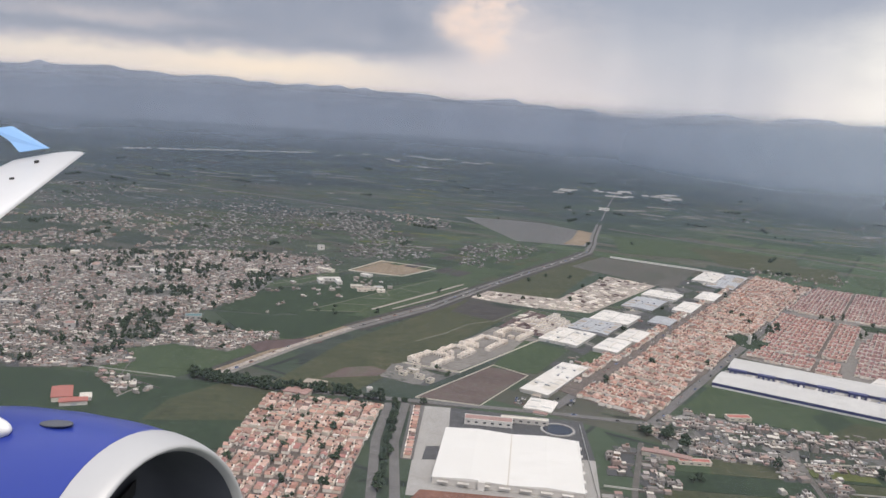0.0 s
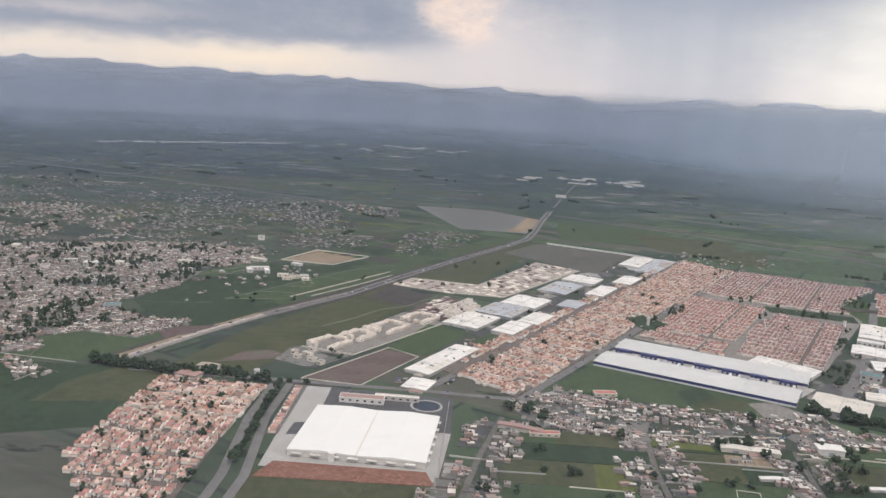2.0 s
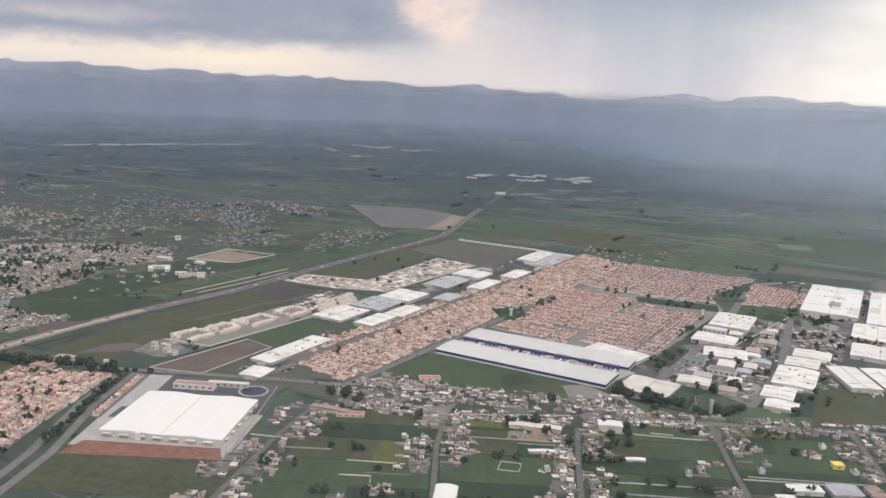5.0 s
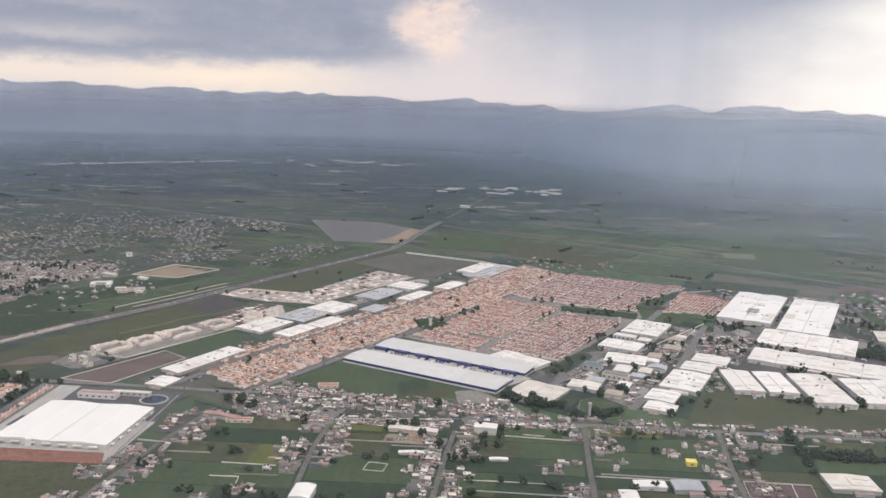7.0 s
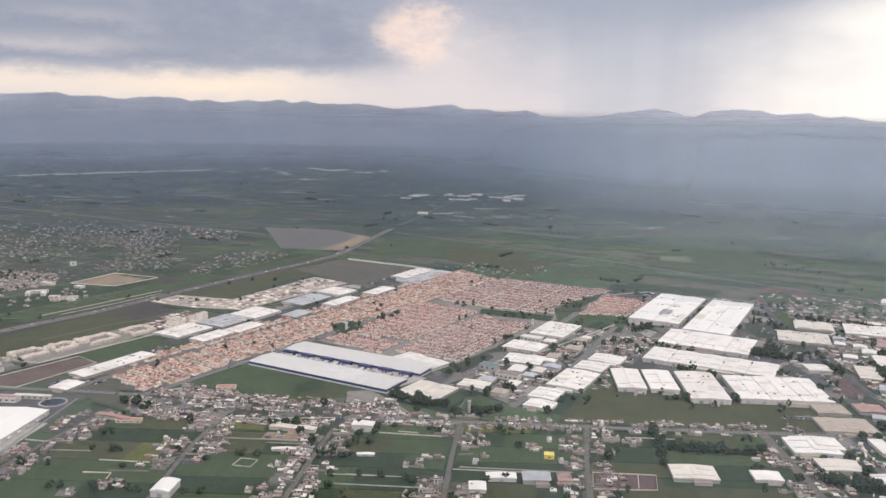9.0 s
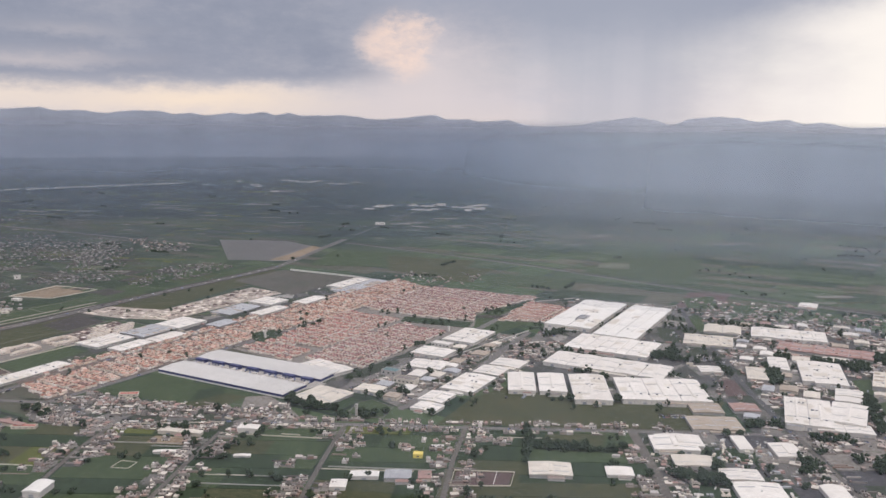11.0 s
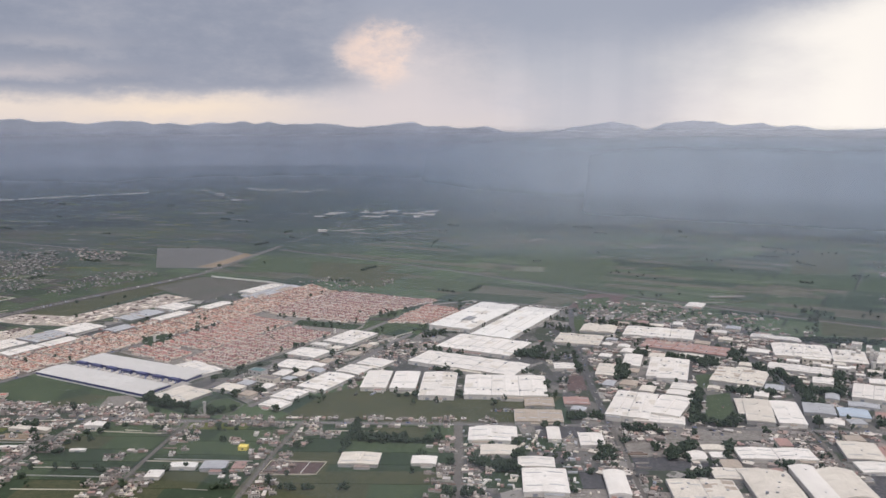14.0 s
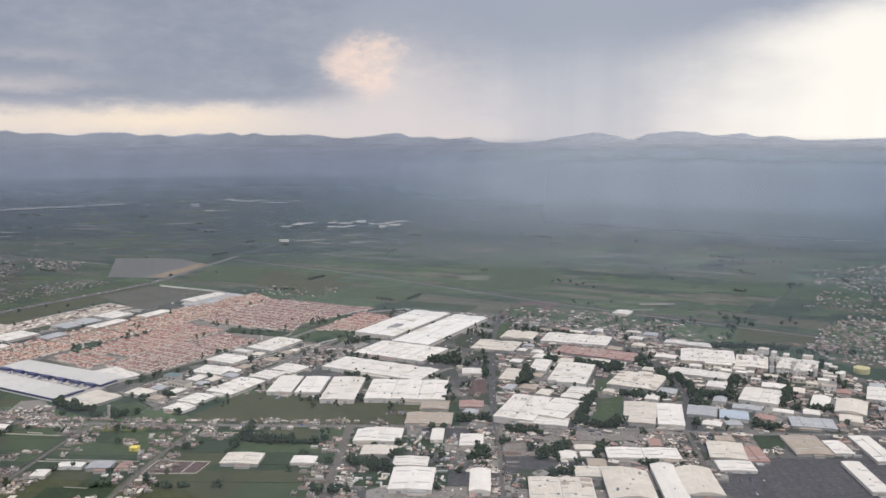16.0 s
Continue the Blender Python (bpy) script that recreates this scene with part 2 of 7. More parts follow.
M["concrete"] = material("concrete paving", grow((0.36, 0.34, 0.31), (0.43, 0.41, 0.375), (0.48, 0.46, 0.43), 0.08, 2.5, mottle=0.12), 0.9)
M["water"] = material("dark pond water", lambda k: k.mix(0.3, (0.012, 0.018, 0.03), (0.03, 0.035, 0.05)), 0.15, spec=0.5)
# forest slopes made paler and bluer: distance haze is part of this colour
M["hazed_rock"] = material("forested slope tinted with haze", grow((0.06, 0.075, 0.10), (0.075, 0.092, 0.12), (0.095, 0.11, 0.135), 0.004, 0.02), 1.0)

M["site_white"] = material("fresh white block wall", varied([(0.66, 0.58, 0.49), (0.74, 0.68, 0.60), (0.56, 0.48, 0.40)], 0, (0.40, 0.34, 0.28), amount=0.3), 0.85)
M["roof_white"] = material("white sheet roofing", metal_roof((0.755, 0.72, 0.66), (0.54, 0.50, 0.44), 0.30), 0.5, bump=(sheet_ribs, 0.25, 0.05))
M["roof_bright"] = material("clean white roofing", metal_roof((0.735, 0.715, 0.665), (0.60, 0.575, 0.52), 0.16), 0.5, bump=(sheet_ribs, 0.15, 0.04))
M["roof_cream"] = material("aged cream roofing", metal_roof((0.69, 0.64, 0.55), (0.43, 0.385, 0.32), 0.35), 0.6, bump=(sheet_ribs, 0.25, 0.05))
M["roof_grey"] = material("grey sheet roofing", metal_roof((0.44, 0.45, 0.46), (0.27, 0.27, 0.27), 0.35), 0.5, bump=(sheet_ribs, 0.25, 0.05))
M["roof_tan"] = material("weathered tan roofing", metal_roof((0.42, 0.36, 0.29), (0.28, 0.23, 0.18), 0.4), 0.7, bump=(sheet_ribs, 0.25, 0.05))
M["roof_red"] = material("faded red roofing", metal_roof((0.36, 0.205, 0.17), (0.29, 0.21, 0.185), 0.5), 0.7, bump=(sheet_ribs, 0.25, 0.05))
M["roof_clay"] = material("red clay tiling", metal_roof((0.42, 0.15, 0.115), (0.30, 0.13, 0.11), 0.35), 0.8, bump=(sheet_ribs, 0.25, 0.05))
M["roof_blue"] = material("pale blue roofing", metal_roof((0.42, 0.50, 0.58), (0.32, 0.36, 0.40), 0.3), 0.6, bump=(sheet_ribs, 0.25, 0.05))
M["skylight"] = material("translucent roof sheet", metal_roof((0.42, 0.43, 0.42), (0.27, 0.27, 0.26), 0.3), 0.35)
M["wall_white"] = material("white cladding", varied([(0.55, 0.52, 0.47), (0.66, 0.63, 0.58), (0.48, 0.45, 0.41)], 0, (0.34, 0.30, 0.26), amount=0.35), 0.7)
M["wall_grey"] = material("grey block wall", varied([(0.34, 0.33, 0.31), (0.42, 0.40, 0.37)], 0, amount=0.3), 0.85)
M["wall_cream"] = material("cream plaster", varied([(0.55, 0.49, 0.40), (0.62, 0.57, 0.48)], 0, amount=0.25), 0.85)
M["band_blue"] = material("dark blue cladding", varied([(0.03, 0.037, 0.115), (0.042, 0.05, 0.145)], 0, (0.10, 0.10, 0.15), 0.35), 0.5)
M["band_blue_light"] = material("blue grey cladding", varied([(0.16, 0.20, 0.36), (0.20, 0.25, 0.40)], 0, (0.10, 0.11, 0.18), 0.25), 0.5)
M["dark"] = material("dark opening", varied([(0.03, 0.03, 0.032), (0.05, 0.048, 0.046)], 0, amount=0.1), 0.5)
M["shutter"] = material("roller shutter", varied([(0.26, 0.27, 0.28), (0.40, 0.40, 0.39), (0.18, 0.20, 0.24)], 0), 0.5)
M["glass"] = material("window glass", varied([(0.03, 0.036, 0.042), (0.05, 0.055, 0.06)], 0, amount=0.1), 0.1, spec=0.6)
M["teal"] = material("teal roofing", metal_roof((0.09, 0.19, 0.19), (0.10, 0.14, 0.14), 0.3), 0.5)
M["yellow"] = material("yellow painted wall", varied([(0.66, 0.52, 0.10), (0.70, 0.58, 0.16)], 0, amount=0.2), 0.8)
M["tank_yellow"] = material("pale yellow tank paint", varied([(0.52, 0.47, 0.24), (0.58, 0.52, 0.28)], 0, (0.34, 0.30, 0.18), amount=0.3), 0.6)
M["tank_black"] = material("black plastic tank", varied([(0.02, 0.02, 0.022), (0.05, 0.05, 0.05)], 0, amount=0.1), 0.4)
M["steel"] = material("galvanised steel", varied([(0.5, 0.5, 0.5), (0.6, 0.6, 0.6)], 0, amount=0.3), 0.4, 0.7)

M["tile_orange"] = material("terracotta roof tile", varied([(0.27, 0.135, 0.098), (0.40, 0.225, 0.168), (0.54, 0.38, 0.305), (0.20, 0.115, 0.092), (0.60, 0.47, 0.39), (0.31, 0.165, 0.128), (0.46, 0.28, 0.212), (0.15, 0.10, 0.088)], 0, (0.14, 0.09, 0.07), 0.45, 0.8), 0.85)
M["tile_pink"] = material("pinkish roof tile", varied([(0.31, 0.15, 0.125), (0.37, 0.19, 0.16), (0.43, 0.25, 0.21), (0.33, 0.155, 0.13), (0.26, 0.14, 0.125)], 0, (0.18, 0.11, 0.10), 0.3, 0.8), 0.85)
M["tile_dusk"] = material("faded purplish roof tile", varied([(0.24, 0.135, 0.125), (0.29, 0.16, 0.148), (0.34, 0.205, 0.185), (0.26, 0.14, 0.125)], 0, (0.16, 0.11, 0.11), 0.3, 0.8), 0.85)
M["wall_estate"] = material("cream estate wall", varied([(0.66, 0.58, 0.48), (0.74, 0.68, 0.60), (0.58, 0.45, 0.35), (0.76, 0.73, 0.68), (0.66, 0.54, 0.44)], 0, amount=0.15), 0.85)
M["wall_town"] = material("block and render wall", varied([(0.18, 0.162, 0.145), (0.26, 0.236, 0.21), (0.125, 0.11, 0.102), (0.34, 0.312, 0.28), (0.225, 0.152, 0.122), (0.42, 0.40, 0.365), (0.20, 0.178, 0.16)], 0, (0.15, 0.13, 0.12), 0.35), 0.9)
M["slab_town"] = material("concrete roof slab", varied([(0.21, 0.19, 0.168), (0.33, 0.295, 0.262), (0.14, 0.128, 0.116), (0.44, 0.405, 0.36), (0.30, 0.19, 0.152), (0.64, 0.61, 0.565), (0.27, 0.24, 0.215), (0.18, 0.162, 0.148), (0.37, 0.262, 0.215), (0.235, 0.21, 0.19)], 0, (0.15, 0.135, 0.125), 0.35), 0.9)
M["wall_dim"] = material("bare block wall", varied([(0.10, 0.095, 0.09), (0.16, 0.15, 0.14), (0.24, 0.225, 0.21), (0.12, 0.10, 0.09), (0.36, 0.345, 0.32)], 0, (0.10, 0.09, 0.085), 0.4), 0.9)
M["slab_dim"] = material("weathered grey slab", varied([(0.11, 0.105, 0.10), (0.17, 0.16, 0.15), (0.25, 0.24, 0.225), (0.13, 0.11, 0.10), (0.50, 0.48, 0.45), (0.15, 0.14, 0.13)], 0, (0.10, 0.09, 0.085), 0.4), 0.9)
M["leaf"] = material("foliage", varied([(0.020, 0.034, 0.019), (0.028, 0.044, 0.024), (0.04, 0.056, 0.029), (0.023, 0.038, 0.023)], 0, (0.016, 0.025, 0.016), 0.3, 1.5), 0.9)
M["bark"] = material("bark", varied([(0.08, 0.06, 0.045), (0.11, 0.085, 0.065)], 0), 0.95)


# ---- mesh helpers ----
def box(bm, x0, x1, y0, y1, z0, z1):
    v = [bm.verts.new(c) for c in ((x0, y0, z0), (x1, y0, z0), (x1, y1, z0), (x0, y1, z0), (x0, y0, z1), (x1, y0, z1), (x1, y1, z1), (x0, y1, z1))]
    for f in ((3, 2, 1, 0), (4, 5, 6, 7), (0, 1, 5, 4), (1, 2, 6, 5), (2, 3, 7, 6), (3, 0, 4, 7)):
        bm.faces.new([v[i] for i in f])


def prism(bm, profile, y0, y1):
    """A closed outline in x and z, counterclockwise from the front, drawn out along y."""
    a = [bm.verts.new((x, y0, z)) for x, z in profile]
    b = [bm.verts.new((x, y1, z)) for x, z in profile]
    n = len(profile)
    bm.faces.new(a)
    bm.faces.new(b[::-1])
    for i in range(n):
        j = (i + 1) % n
        bm.faces.new((a[j], a[i], b[i], b[j]))


def tube(bm, r0, r1, z0, z1, n=10, x=0.0, y=0.0):
    a = [bm.verts.new((x + r0 * math.cos(2 * math.pi * i / n), y + r0 * math.sin(2 * math.pi * i / n), z0)) for i in range(n)]
    b = [bm.verts.new((x + r1 * math.cos(2 * math.pi * i / n), y + r1 * math.sin(2 * math.pi * i / n), z1)) for i in range(n)]
    bm.faces.new(a[::-1])
    bm.faces.new(b)
    for i in range(n):
        j = (i + 1) % n
        bm.faces.new((a[i], a[j], b[j], b[i]))


def mesh_of(name, bm, mat, smooth=False):
    bmesh.ops.recalc_face_normals(bm, faces=bm.faces)
    me = bpy.data.meshes.new(name)
    bm.to_mesh(me)
    bm.free()
    me.materials.append(mat)
    if smooth:
        me.polygons.foreach_set("use_smooth", [True] * len(me.polygons))
    return me


def part(name, bm, mat, parent=None, label="", smooth=False):
    ob = new(name, mesh_of(name, bm, mat, smooth))
    if parent:
        ob.parent = parent
    if label:
        tagged(ob, label)
    return ob


def thing(name, x, y, z, turn, label, category, group="", kind=""):
    ob = new(name)
    ob.empty_display_size = 0.5
    ob.matrix_basis = pose(x, y, z, 0, 0, turn)
    return tagged(ob, label, category, group, kind)


def inside(x, y, poly):
    hit = False
    for (x0, y0), (x1, y1) in zip(poly, poly[1:] + poly[:1]):
        if (y0 > y) != (y1 > y) and x < (x1 - x0) * (y - y0) / (y1 - y0) + x0:
            hit = not hit
    return hit


def rows_in(poly, turn, du, dv, ox=0.0, oy=0.0):
    """Places on a turned grid inside an outline, with their column and row."""
    c, s = math.cos(radians(turn)), math.sin(radians(turn))
    us = [x * c + y * s for x, y in poly]
    vs = [-x * s + y * c for x, y in poly]
    out = []
    for j in range(int((max(vs) - min(vs)) / dv) + 1):
        for i in range(int((max(us) - min(us)) / du) + 1):
            u, v = min(us) + ox + (i + 0.5) * du, min(vs) + oy + (j + 0.5) * dv
            x, y = u * c - v * s, u * s + v * c
            if inside(x, y, poly):
                out.append((x, y, i, j))
    return out


def sheet(name, corners, z, mat, label="", category="", kind="structure"):
    """A flat piece of ground with a shallow edge."""
    bm = bmesh.new()
    top = [bm.verts.new((x, y, z)) for x, y in corners]
    low = [bm.verts.new((x, y, -0.1)) for x, y in corners]
    bm.faces.new(top)
    for i in range(len(top)):
        j = (i + 1) % len(top)
        bm.faces.new((top[i], low[i], low[j], top[j]))
    return tagged(part(name, bm, M[mat]), label, category, "", kind)


def ribbon(name, pts, width, z, mat, label, category="road"):
    """A road along a line of places."""
    bm = bmesh.new()
    prev = None
    for i, p in enumerate(pts):
        a, b = Vector(pts[max(0, i - 1)][:2]), Vector(pts[min(len(pts) - 1, i + 1)][:2])
        d = (b - a).normalized()
        n = Vector((-d.y, d.x)) * width / 2
        up = z + (p[2] if len(p) > 2 else 0.0)
        now = [bm.verts.new((p[0] + n.x * k, p[1] + n.y * k, up if abs(k) == 1 else -0.1)) for k in (1.02, 1, -1, -1.02)]
        if prev:
            for q in range(3):
                bm.faces.new((prev[q], prev[q + 1], now[q + 1], now[q]))
        prev = now
    return tagged(part(name, bm, M[mat]), label, category, "", "structure")

# ---- ground, distance and sky ----
CX, CY = 280.0, -80.0
bm = bmesh.new()
ring0 = [bm.verts.new((CX + 1500 * math.sin(2 * math.pi * i / 64), CY + 1500 * math.cos(2 * math.pi * i / 64), 0)) for i in range(64)]
ring1 = [bm.verts.new((CX + 4690 * math.sin(2 * math.pi * i / 64), CY + 4690 * math.cos(2 * math.pi * i / 64), 0)) for i in range(64)]
bm.faces.new(ring0[::-1])
for i in range(64):
    bm.faces.new((ring0[i], ring0[(i + 1) % 64], ring1[(i + 1) % 64], ring1[i]))
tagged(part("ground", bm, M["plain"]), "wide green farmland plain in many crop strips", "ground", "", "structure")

# crest heights of the range, by bearing in degrees
CREST = [(-60, 190), (-45, 200), (-36, 198), (-32, 190), (-30.7, 196), (-29.9, 215), (-29.2, 203), (-28.4, 205), (-26, 217), (-25.3, 203), (-23.6, 203), (-22.3, 192), (-20.5, 207), (-19, 204), (-18.3, 192),
         (-17, 195), (-16.3, 185), (-14.5, 197), (-13.7, 192), (-12.4, 205), (-11.7, 189), (-10.8, 203), (-10.1, 189), (-7.2, 192), (-4.9, 172), (-3.3, 182), (-1.3, 200), (-0.3, 176), (1.1, 179),
         (1.9, 166), (3.7, 177), (5, 149), (6.5, 146), (8.5, 152), (9.8, 173), (12, 195), (13.2, 183), (14.3, 157), (15.6, 190), (17.2, 202), (18.5, 196), (19.4, 178), (21.3, 189), (22.3, 168), (23.3, 178), (25, 155), (27.2, 160), (29.3, 164), (33, 185), (45, 190), (60, 180)]


def crest(az):
    for (a0, h0), (a1, h1) in zip(CREST, CREST[1:]):
        if a0 <= az <= a1:
            f = (az - a0) / (a1 - a0)
            f = 0.5 * f + 0.5 * f * f * (3 - 2 * f)
            return h0 + (h1 - h0) * f + 2.6 * noise.noise((az * 1.9, 1.7, 0)) + 1.9 * noise.noise((az * 4.9, 4.7, 0))
    return 185.0


def mountain_range():
    bm = bmesh.new()
    prev = None
    for i in range(481):
        az = -60 + 0.25 * i
        top = crest(az)
        col = []
        for j in range(15):
            f = j / 14
            r = 4050 + (4450 - 4050) * f
            z = top * f ** 1.6 + 26 * math.sin(math.pi * f) * noise.noise((az * 0.35, f * 5, 0)) - 0.5
            z = max(z, 0.55 * top * f ** 1.6 - 0.5)
            col.append(bm.verts.new((CX + r * math.sin(radians(az)), CY + r * math.cos(radians(az)), z)))
        col.append(bm.verts.new((CX + 4600 * math.sin(radians(az)), CY + 4600 * math.cos(radians(az)), -5)))
        if prev:
            for j in range(15):
                bm.faces.new((prev[j], prev[j + 1], col[j + 1], col[j]))
        prev = col
    return tagged(part("mountain_range", bm, M["hazed_rock"], smooth=True), "long forested mountain range under rain haze", "mountains", "", "structure")


mountain_range()


def foothills():
    bm = bmesh.new()
    prev = None
    for i in range(161):
        az = 16 + 0.25 * i
        ramp = min(1.0, (az - 16) / 11) ** 0.8
        top = ramp * (128 + 8 * noise.noise((az * 0.8, 1.3, 0)) + 5 * noise.noise((az * 2.4, 5.3, 0))) - 1
        col = []
        for j in range(11):
            f = j / 10
            r = 2750 + 800 * f
            col.append(bm.verts.new((CX + r * math.sin(radians(az)), CY + r * math.cos(radians(az)), top * f ** 1.3 - 1)))
        col.append(bm.verts.new((CX + 3700 * math.sin(radians(az)), CY + 3700 * math.cos(radians(az)), -5)))
        if prev:
            for j in range(11):
                bm.faces.new((prev[j], prev[j + 1], col[j + 1], col[j]))
        prev = col
    return tagged(part("foothills", bm, M["hazed_rock"], smooth=True), "dark bluish foothills before the range", "hills", "", "structure")


foothills()


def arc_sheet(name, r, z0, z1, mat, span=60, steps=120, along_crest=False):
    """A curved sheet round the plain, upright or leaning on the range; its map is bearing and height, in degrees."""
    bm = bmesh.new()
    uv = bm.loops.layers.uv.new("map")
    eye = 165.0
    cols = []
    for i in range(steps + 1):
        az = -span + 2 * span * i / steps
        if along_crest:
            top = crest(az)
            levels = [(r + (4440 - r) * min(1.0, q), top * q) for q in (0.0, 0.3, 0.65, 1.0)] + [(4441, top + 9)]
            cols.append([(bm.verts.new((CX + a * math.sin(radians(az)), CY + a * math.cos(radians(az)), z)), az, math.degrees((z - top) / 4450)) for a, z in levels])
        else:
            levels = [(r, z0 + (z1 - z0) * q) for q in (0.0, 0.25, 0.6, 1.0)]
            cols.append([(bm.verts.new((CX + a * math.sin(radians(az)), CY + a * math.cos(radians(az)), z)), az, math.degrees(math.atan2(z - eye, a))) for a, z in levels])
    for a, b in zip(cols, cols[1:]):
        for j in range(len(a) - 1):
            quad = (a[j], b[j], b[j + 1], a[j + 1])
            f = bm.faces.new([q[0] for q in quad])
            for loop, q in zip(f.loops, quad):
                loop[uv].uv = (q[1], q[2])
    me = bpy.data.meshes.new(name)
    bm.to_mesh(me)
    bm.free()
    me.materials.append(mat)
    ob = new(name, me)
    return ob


def sky_material():
    """Storm cloud: a dark ragged deck, a cream gap over the crest, a lit hole, a bright flank."""
    m = bpy.data.materials.new("storm clouds")
    m.use_nodes = True
    k = Nodes(m.node_tree)
    m.node_tree.nodes.remove(m.node_tree.nodes["Principled BSDF"])
    uv = k.n("ShaderNodeUVMap").outputs[0]
    sep = k.n("ShaderNodeSeparateXYZ")
    k.t.links.new(uv, sep.inputs[0])
    az0, el0 = sep.outputs[0], sep.outputs[1]

    def swing(scale, detail, rough, stretch, amount):
        return k.math("MULTIPLY", k.math("SUBTRACT", k.noise(scale, detail, rough, uv, stretch), 0.5), amount)

    broad, billow, curl = swing(0.13, 3, 0.5, (0.6, 1.3, 1), 4.5), swing(0.4, 5, 0.62, (0.5, 1.2, 1), 4.5), swing(1.1, 6, 0.7, (0.75, 1.2, 1), 4.0)
    az = k.math("ADD", az0, k.math("ADD", k.math("MULTIPLY", billow, 1.6), k.math("MULTIPLY", broad, 1.6)))
    el = k.math("ADD", el0, k.math("ADD", k.math("MULTIPLY", billow, 0.42), k.math("MULTIPLY", curl, 0.16)))

    def step(x, a, b):
        r = k.n("ShaderNodeMapRange")
        r.interpolation_type = "SMOOTHSTEP"
        k.put(r.inputs[0], x)
        r.inputs[1].default_value, r.inputs[2].default_value = min(a, b), max(a, b)
        return r.outputs[0] if a < b else k.math("SUBTRACT", 1.0, r.outputs[0])

    def both(*masks):
        out = masks[0]
        for q in masks[1:]:
            out = k.math("MULTIPLY", out, q)
        return out

    def puff(a, e, sa, se, x=None, y=None):
        da = k.math("DIVIDE", k.math("SUBTRACT", az if x is None else x, a), sa)
        de = k.math("DIVIDE", k.math("SUBTRACT", el if y is None else y, e), se)
        d = k.math("ADD", k.math("MULTIPLY", da, da), k.math("MULTIPLY", de, de))
        return k.math("POWER", 2.718, k.math("MULTIPLY", d, -1.0))

    # the pale sky behind: cream low down, lilac grey higher up
    col = k.ramp(k.math("MULTIPLY_ADD", el, 0.1, 0.05), [(0.0, (0.385, 0.352, 0.335)), (0.2, (0.35, 0.332, 0.335)), (0.42, (0.275, 0.28, 0.296)), (0.85, (0.195, 0.212, 0.25))])
    col = k.mix(k.math("MULTIPLY", both(step(az, 2, 9), step(az, 20, 12)), 0.6), col, (0.272, 0.283, 0.306))
    # the gap under the deck
    col = k.mix(k.math("MULTIPLY", puff(-17, 1.35, 9, 1.0), 0.95), col, (0.50, 0.425, 0.335))
    col = k.mix(k.math("MULTIPLY", puff(-28, 1.5, 4.5, 0.8), 0.7), col, (0.47, 0.41, 0.34))
    # upper grey bank
    col = k.mix(k.math("MULTIPLY", both(step(el, 3.4, 7.5), step(az, 24, 14)), 0.8), col, (0.186, 0.206, 0.243))
    # the dark deck with its ragged foot
    tone = k.ramp(k.math("ADD", k.math("MULTIPLY_ADD", billow, 0.3, 0.5), k.math("MULTIPLY", curl, 0.10)), [(0.1, (0.138, 0.157, 0.194)), (0.5, (0.168, 0.184, 0.219)), (0.9, (0.215, 0.223, 0.248))])
    foot = k.math("ADD", el, k.math("MULTIPLY", step(az0, -8, -32), 0.35))
    col = k.mix(k.math("MULTIPLY", both(step(foot, 1.8, 3.2), step(az, -2.0, -9.0)), 0.95), col, tone)
    col = k.mix(k.math("MULTIPLY", puff(-26, 3.6, 5.5, 0.5), 0.55), col, (0.35, 0.32, 0.31))
    col = k.mix(k.math("MULTIPLY", puff(-24.5, 5.3, 4, 0.45), 0.35), col, (0.31, 0.295, 0.295))
    # the lit hole: crisp on its west rim, fading eastward
    rim_a = k.math("ADD", az0, k.math("ADD", k.math("MULTIPLY", curl, 0.5), k.math("MULTIPLY", billow, 1.0)))
    rim_e = k.math("ADD", el0, k.math("ADD", k.math("MULTIPLY", curl, 0.34), k.math("MULTIPLY", billow, 0.65)))
    glow = puff(-2.2, 3.6, 5.0, 3.0, rim_a, rim_e)
    col = k.mix(k.math("MULTIPLY", both(glow, step(az0, -8.5, -2.5)), 0.6), col, (0.42, 0.375, 0.355))
    lobes = k.math("MAXIMUM", puff(-4.4, 5.1, 1.9, 1.8, rim_a, rim_e), k.math("MAXIMUM", puff(-3.2, 3.9, 1.9, 1.3, rim_a, rim_e), puff(-2.6, 5.6, 1.7, 1.3, rim_a, rim_e)))
    hole = both(step(lobes, 0.18, 0.95), step(rim_a, 0.5, -3.8), step(rim_a, -7.0, -5.8))
    col = k.mix(k.math("MULTIPLY", hole, 0.78), col, k.mix(k.math("MULTIPLY_ADD", curl, 0.8, 0.45, clamp=True), (0.53, 0.41, 0.33), (0.42, 0.355, 0.32)))
    for a, e, sa, se in ((-4.6, 4.25, 0.35, 0.16), (-3.6, 4.35, 0.5, 0.16), (-5.3, 4.1, 0.4, 0.12)):
        col = k.mix(k.math("MULTIPLY", puff(a, e, sa, se, rim_a, rim_e), 0.5), col, (0.36, 0.31, 0.295))
    # the bright eastern flank under the bank
    flank = both(step(az, 12, 27), step(k.math("SUBTRACT", el, k.math("MULTIPLY", az0, 0.17)), 4.6, 1.6))
    col = k.mix(k.math("MULTIPLY", flank, 0.9), col, (0.56, 0.535, 0.475))
    # slanting shafts of rain and light
    shaft = k.math("MULTIPLY", k.math("SUBTRACT", k.noise(0.3, 3, 0.5, uv, (1.0, 0.07, 1), 6), 0.46, clamp=True), 0.8, clamp=True)
    shaft = k.math("MULTIPLY", shaft, both(step(az0, -7, 2), step(el0, 8.0, 3.0)))
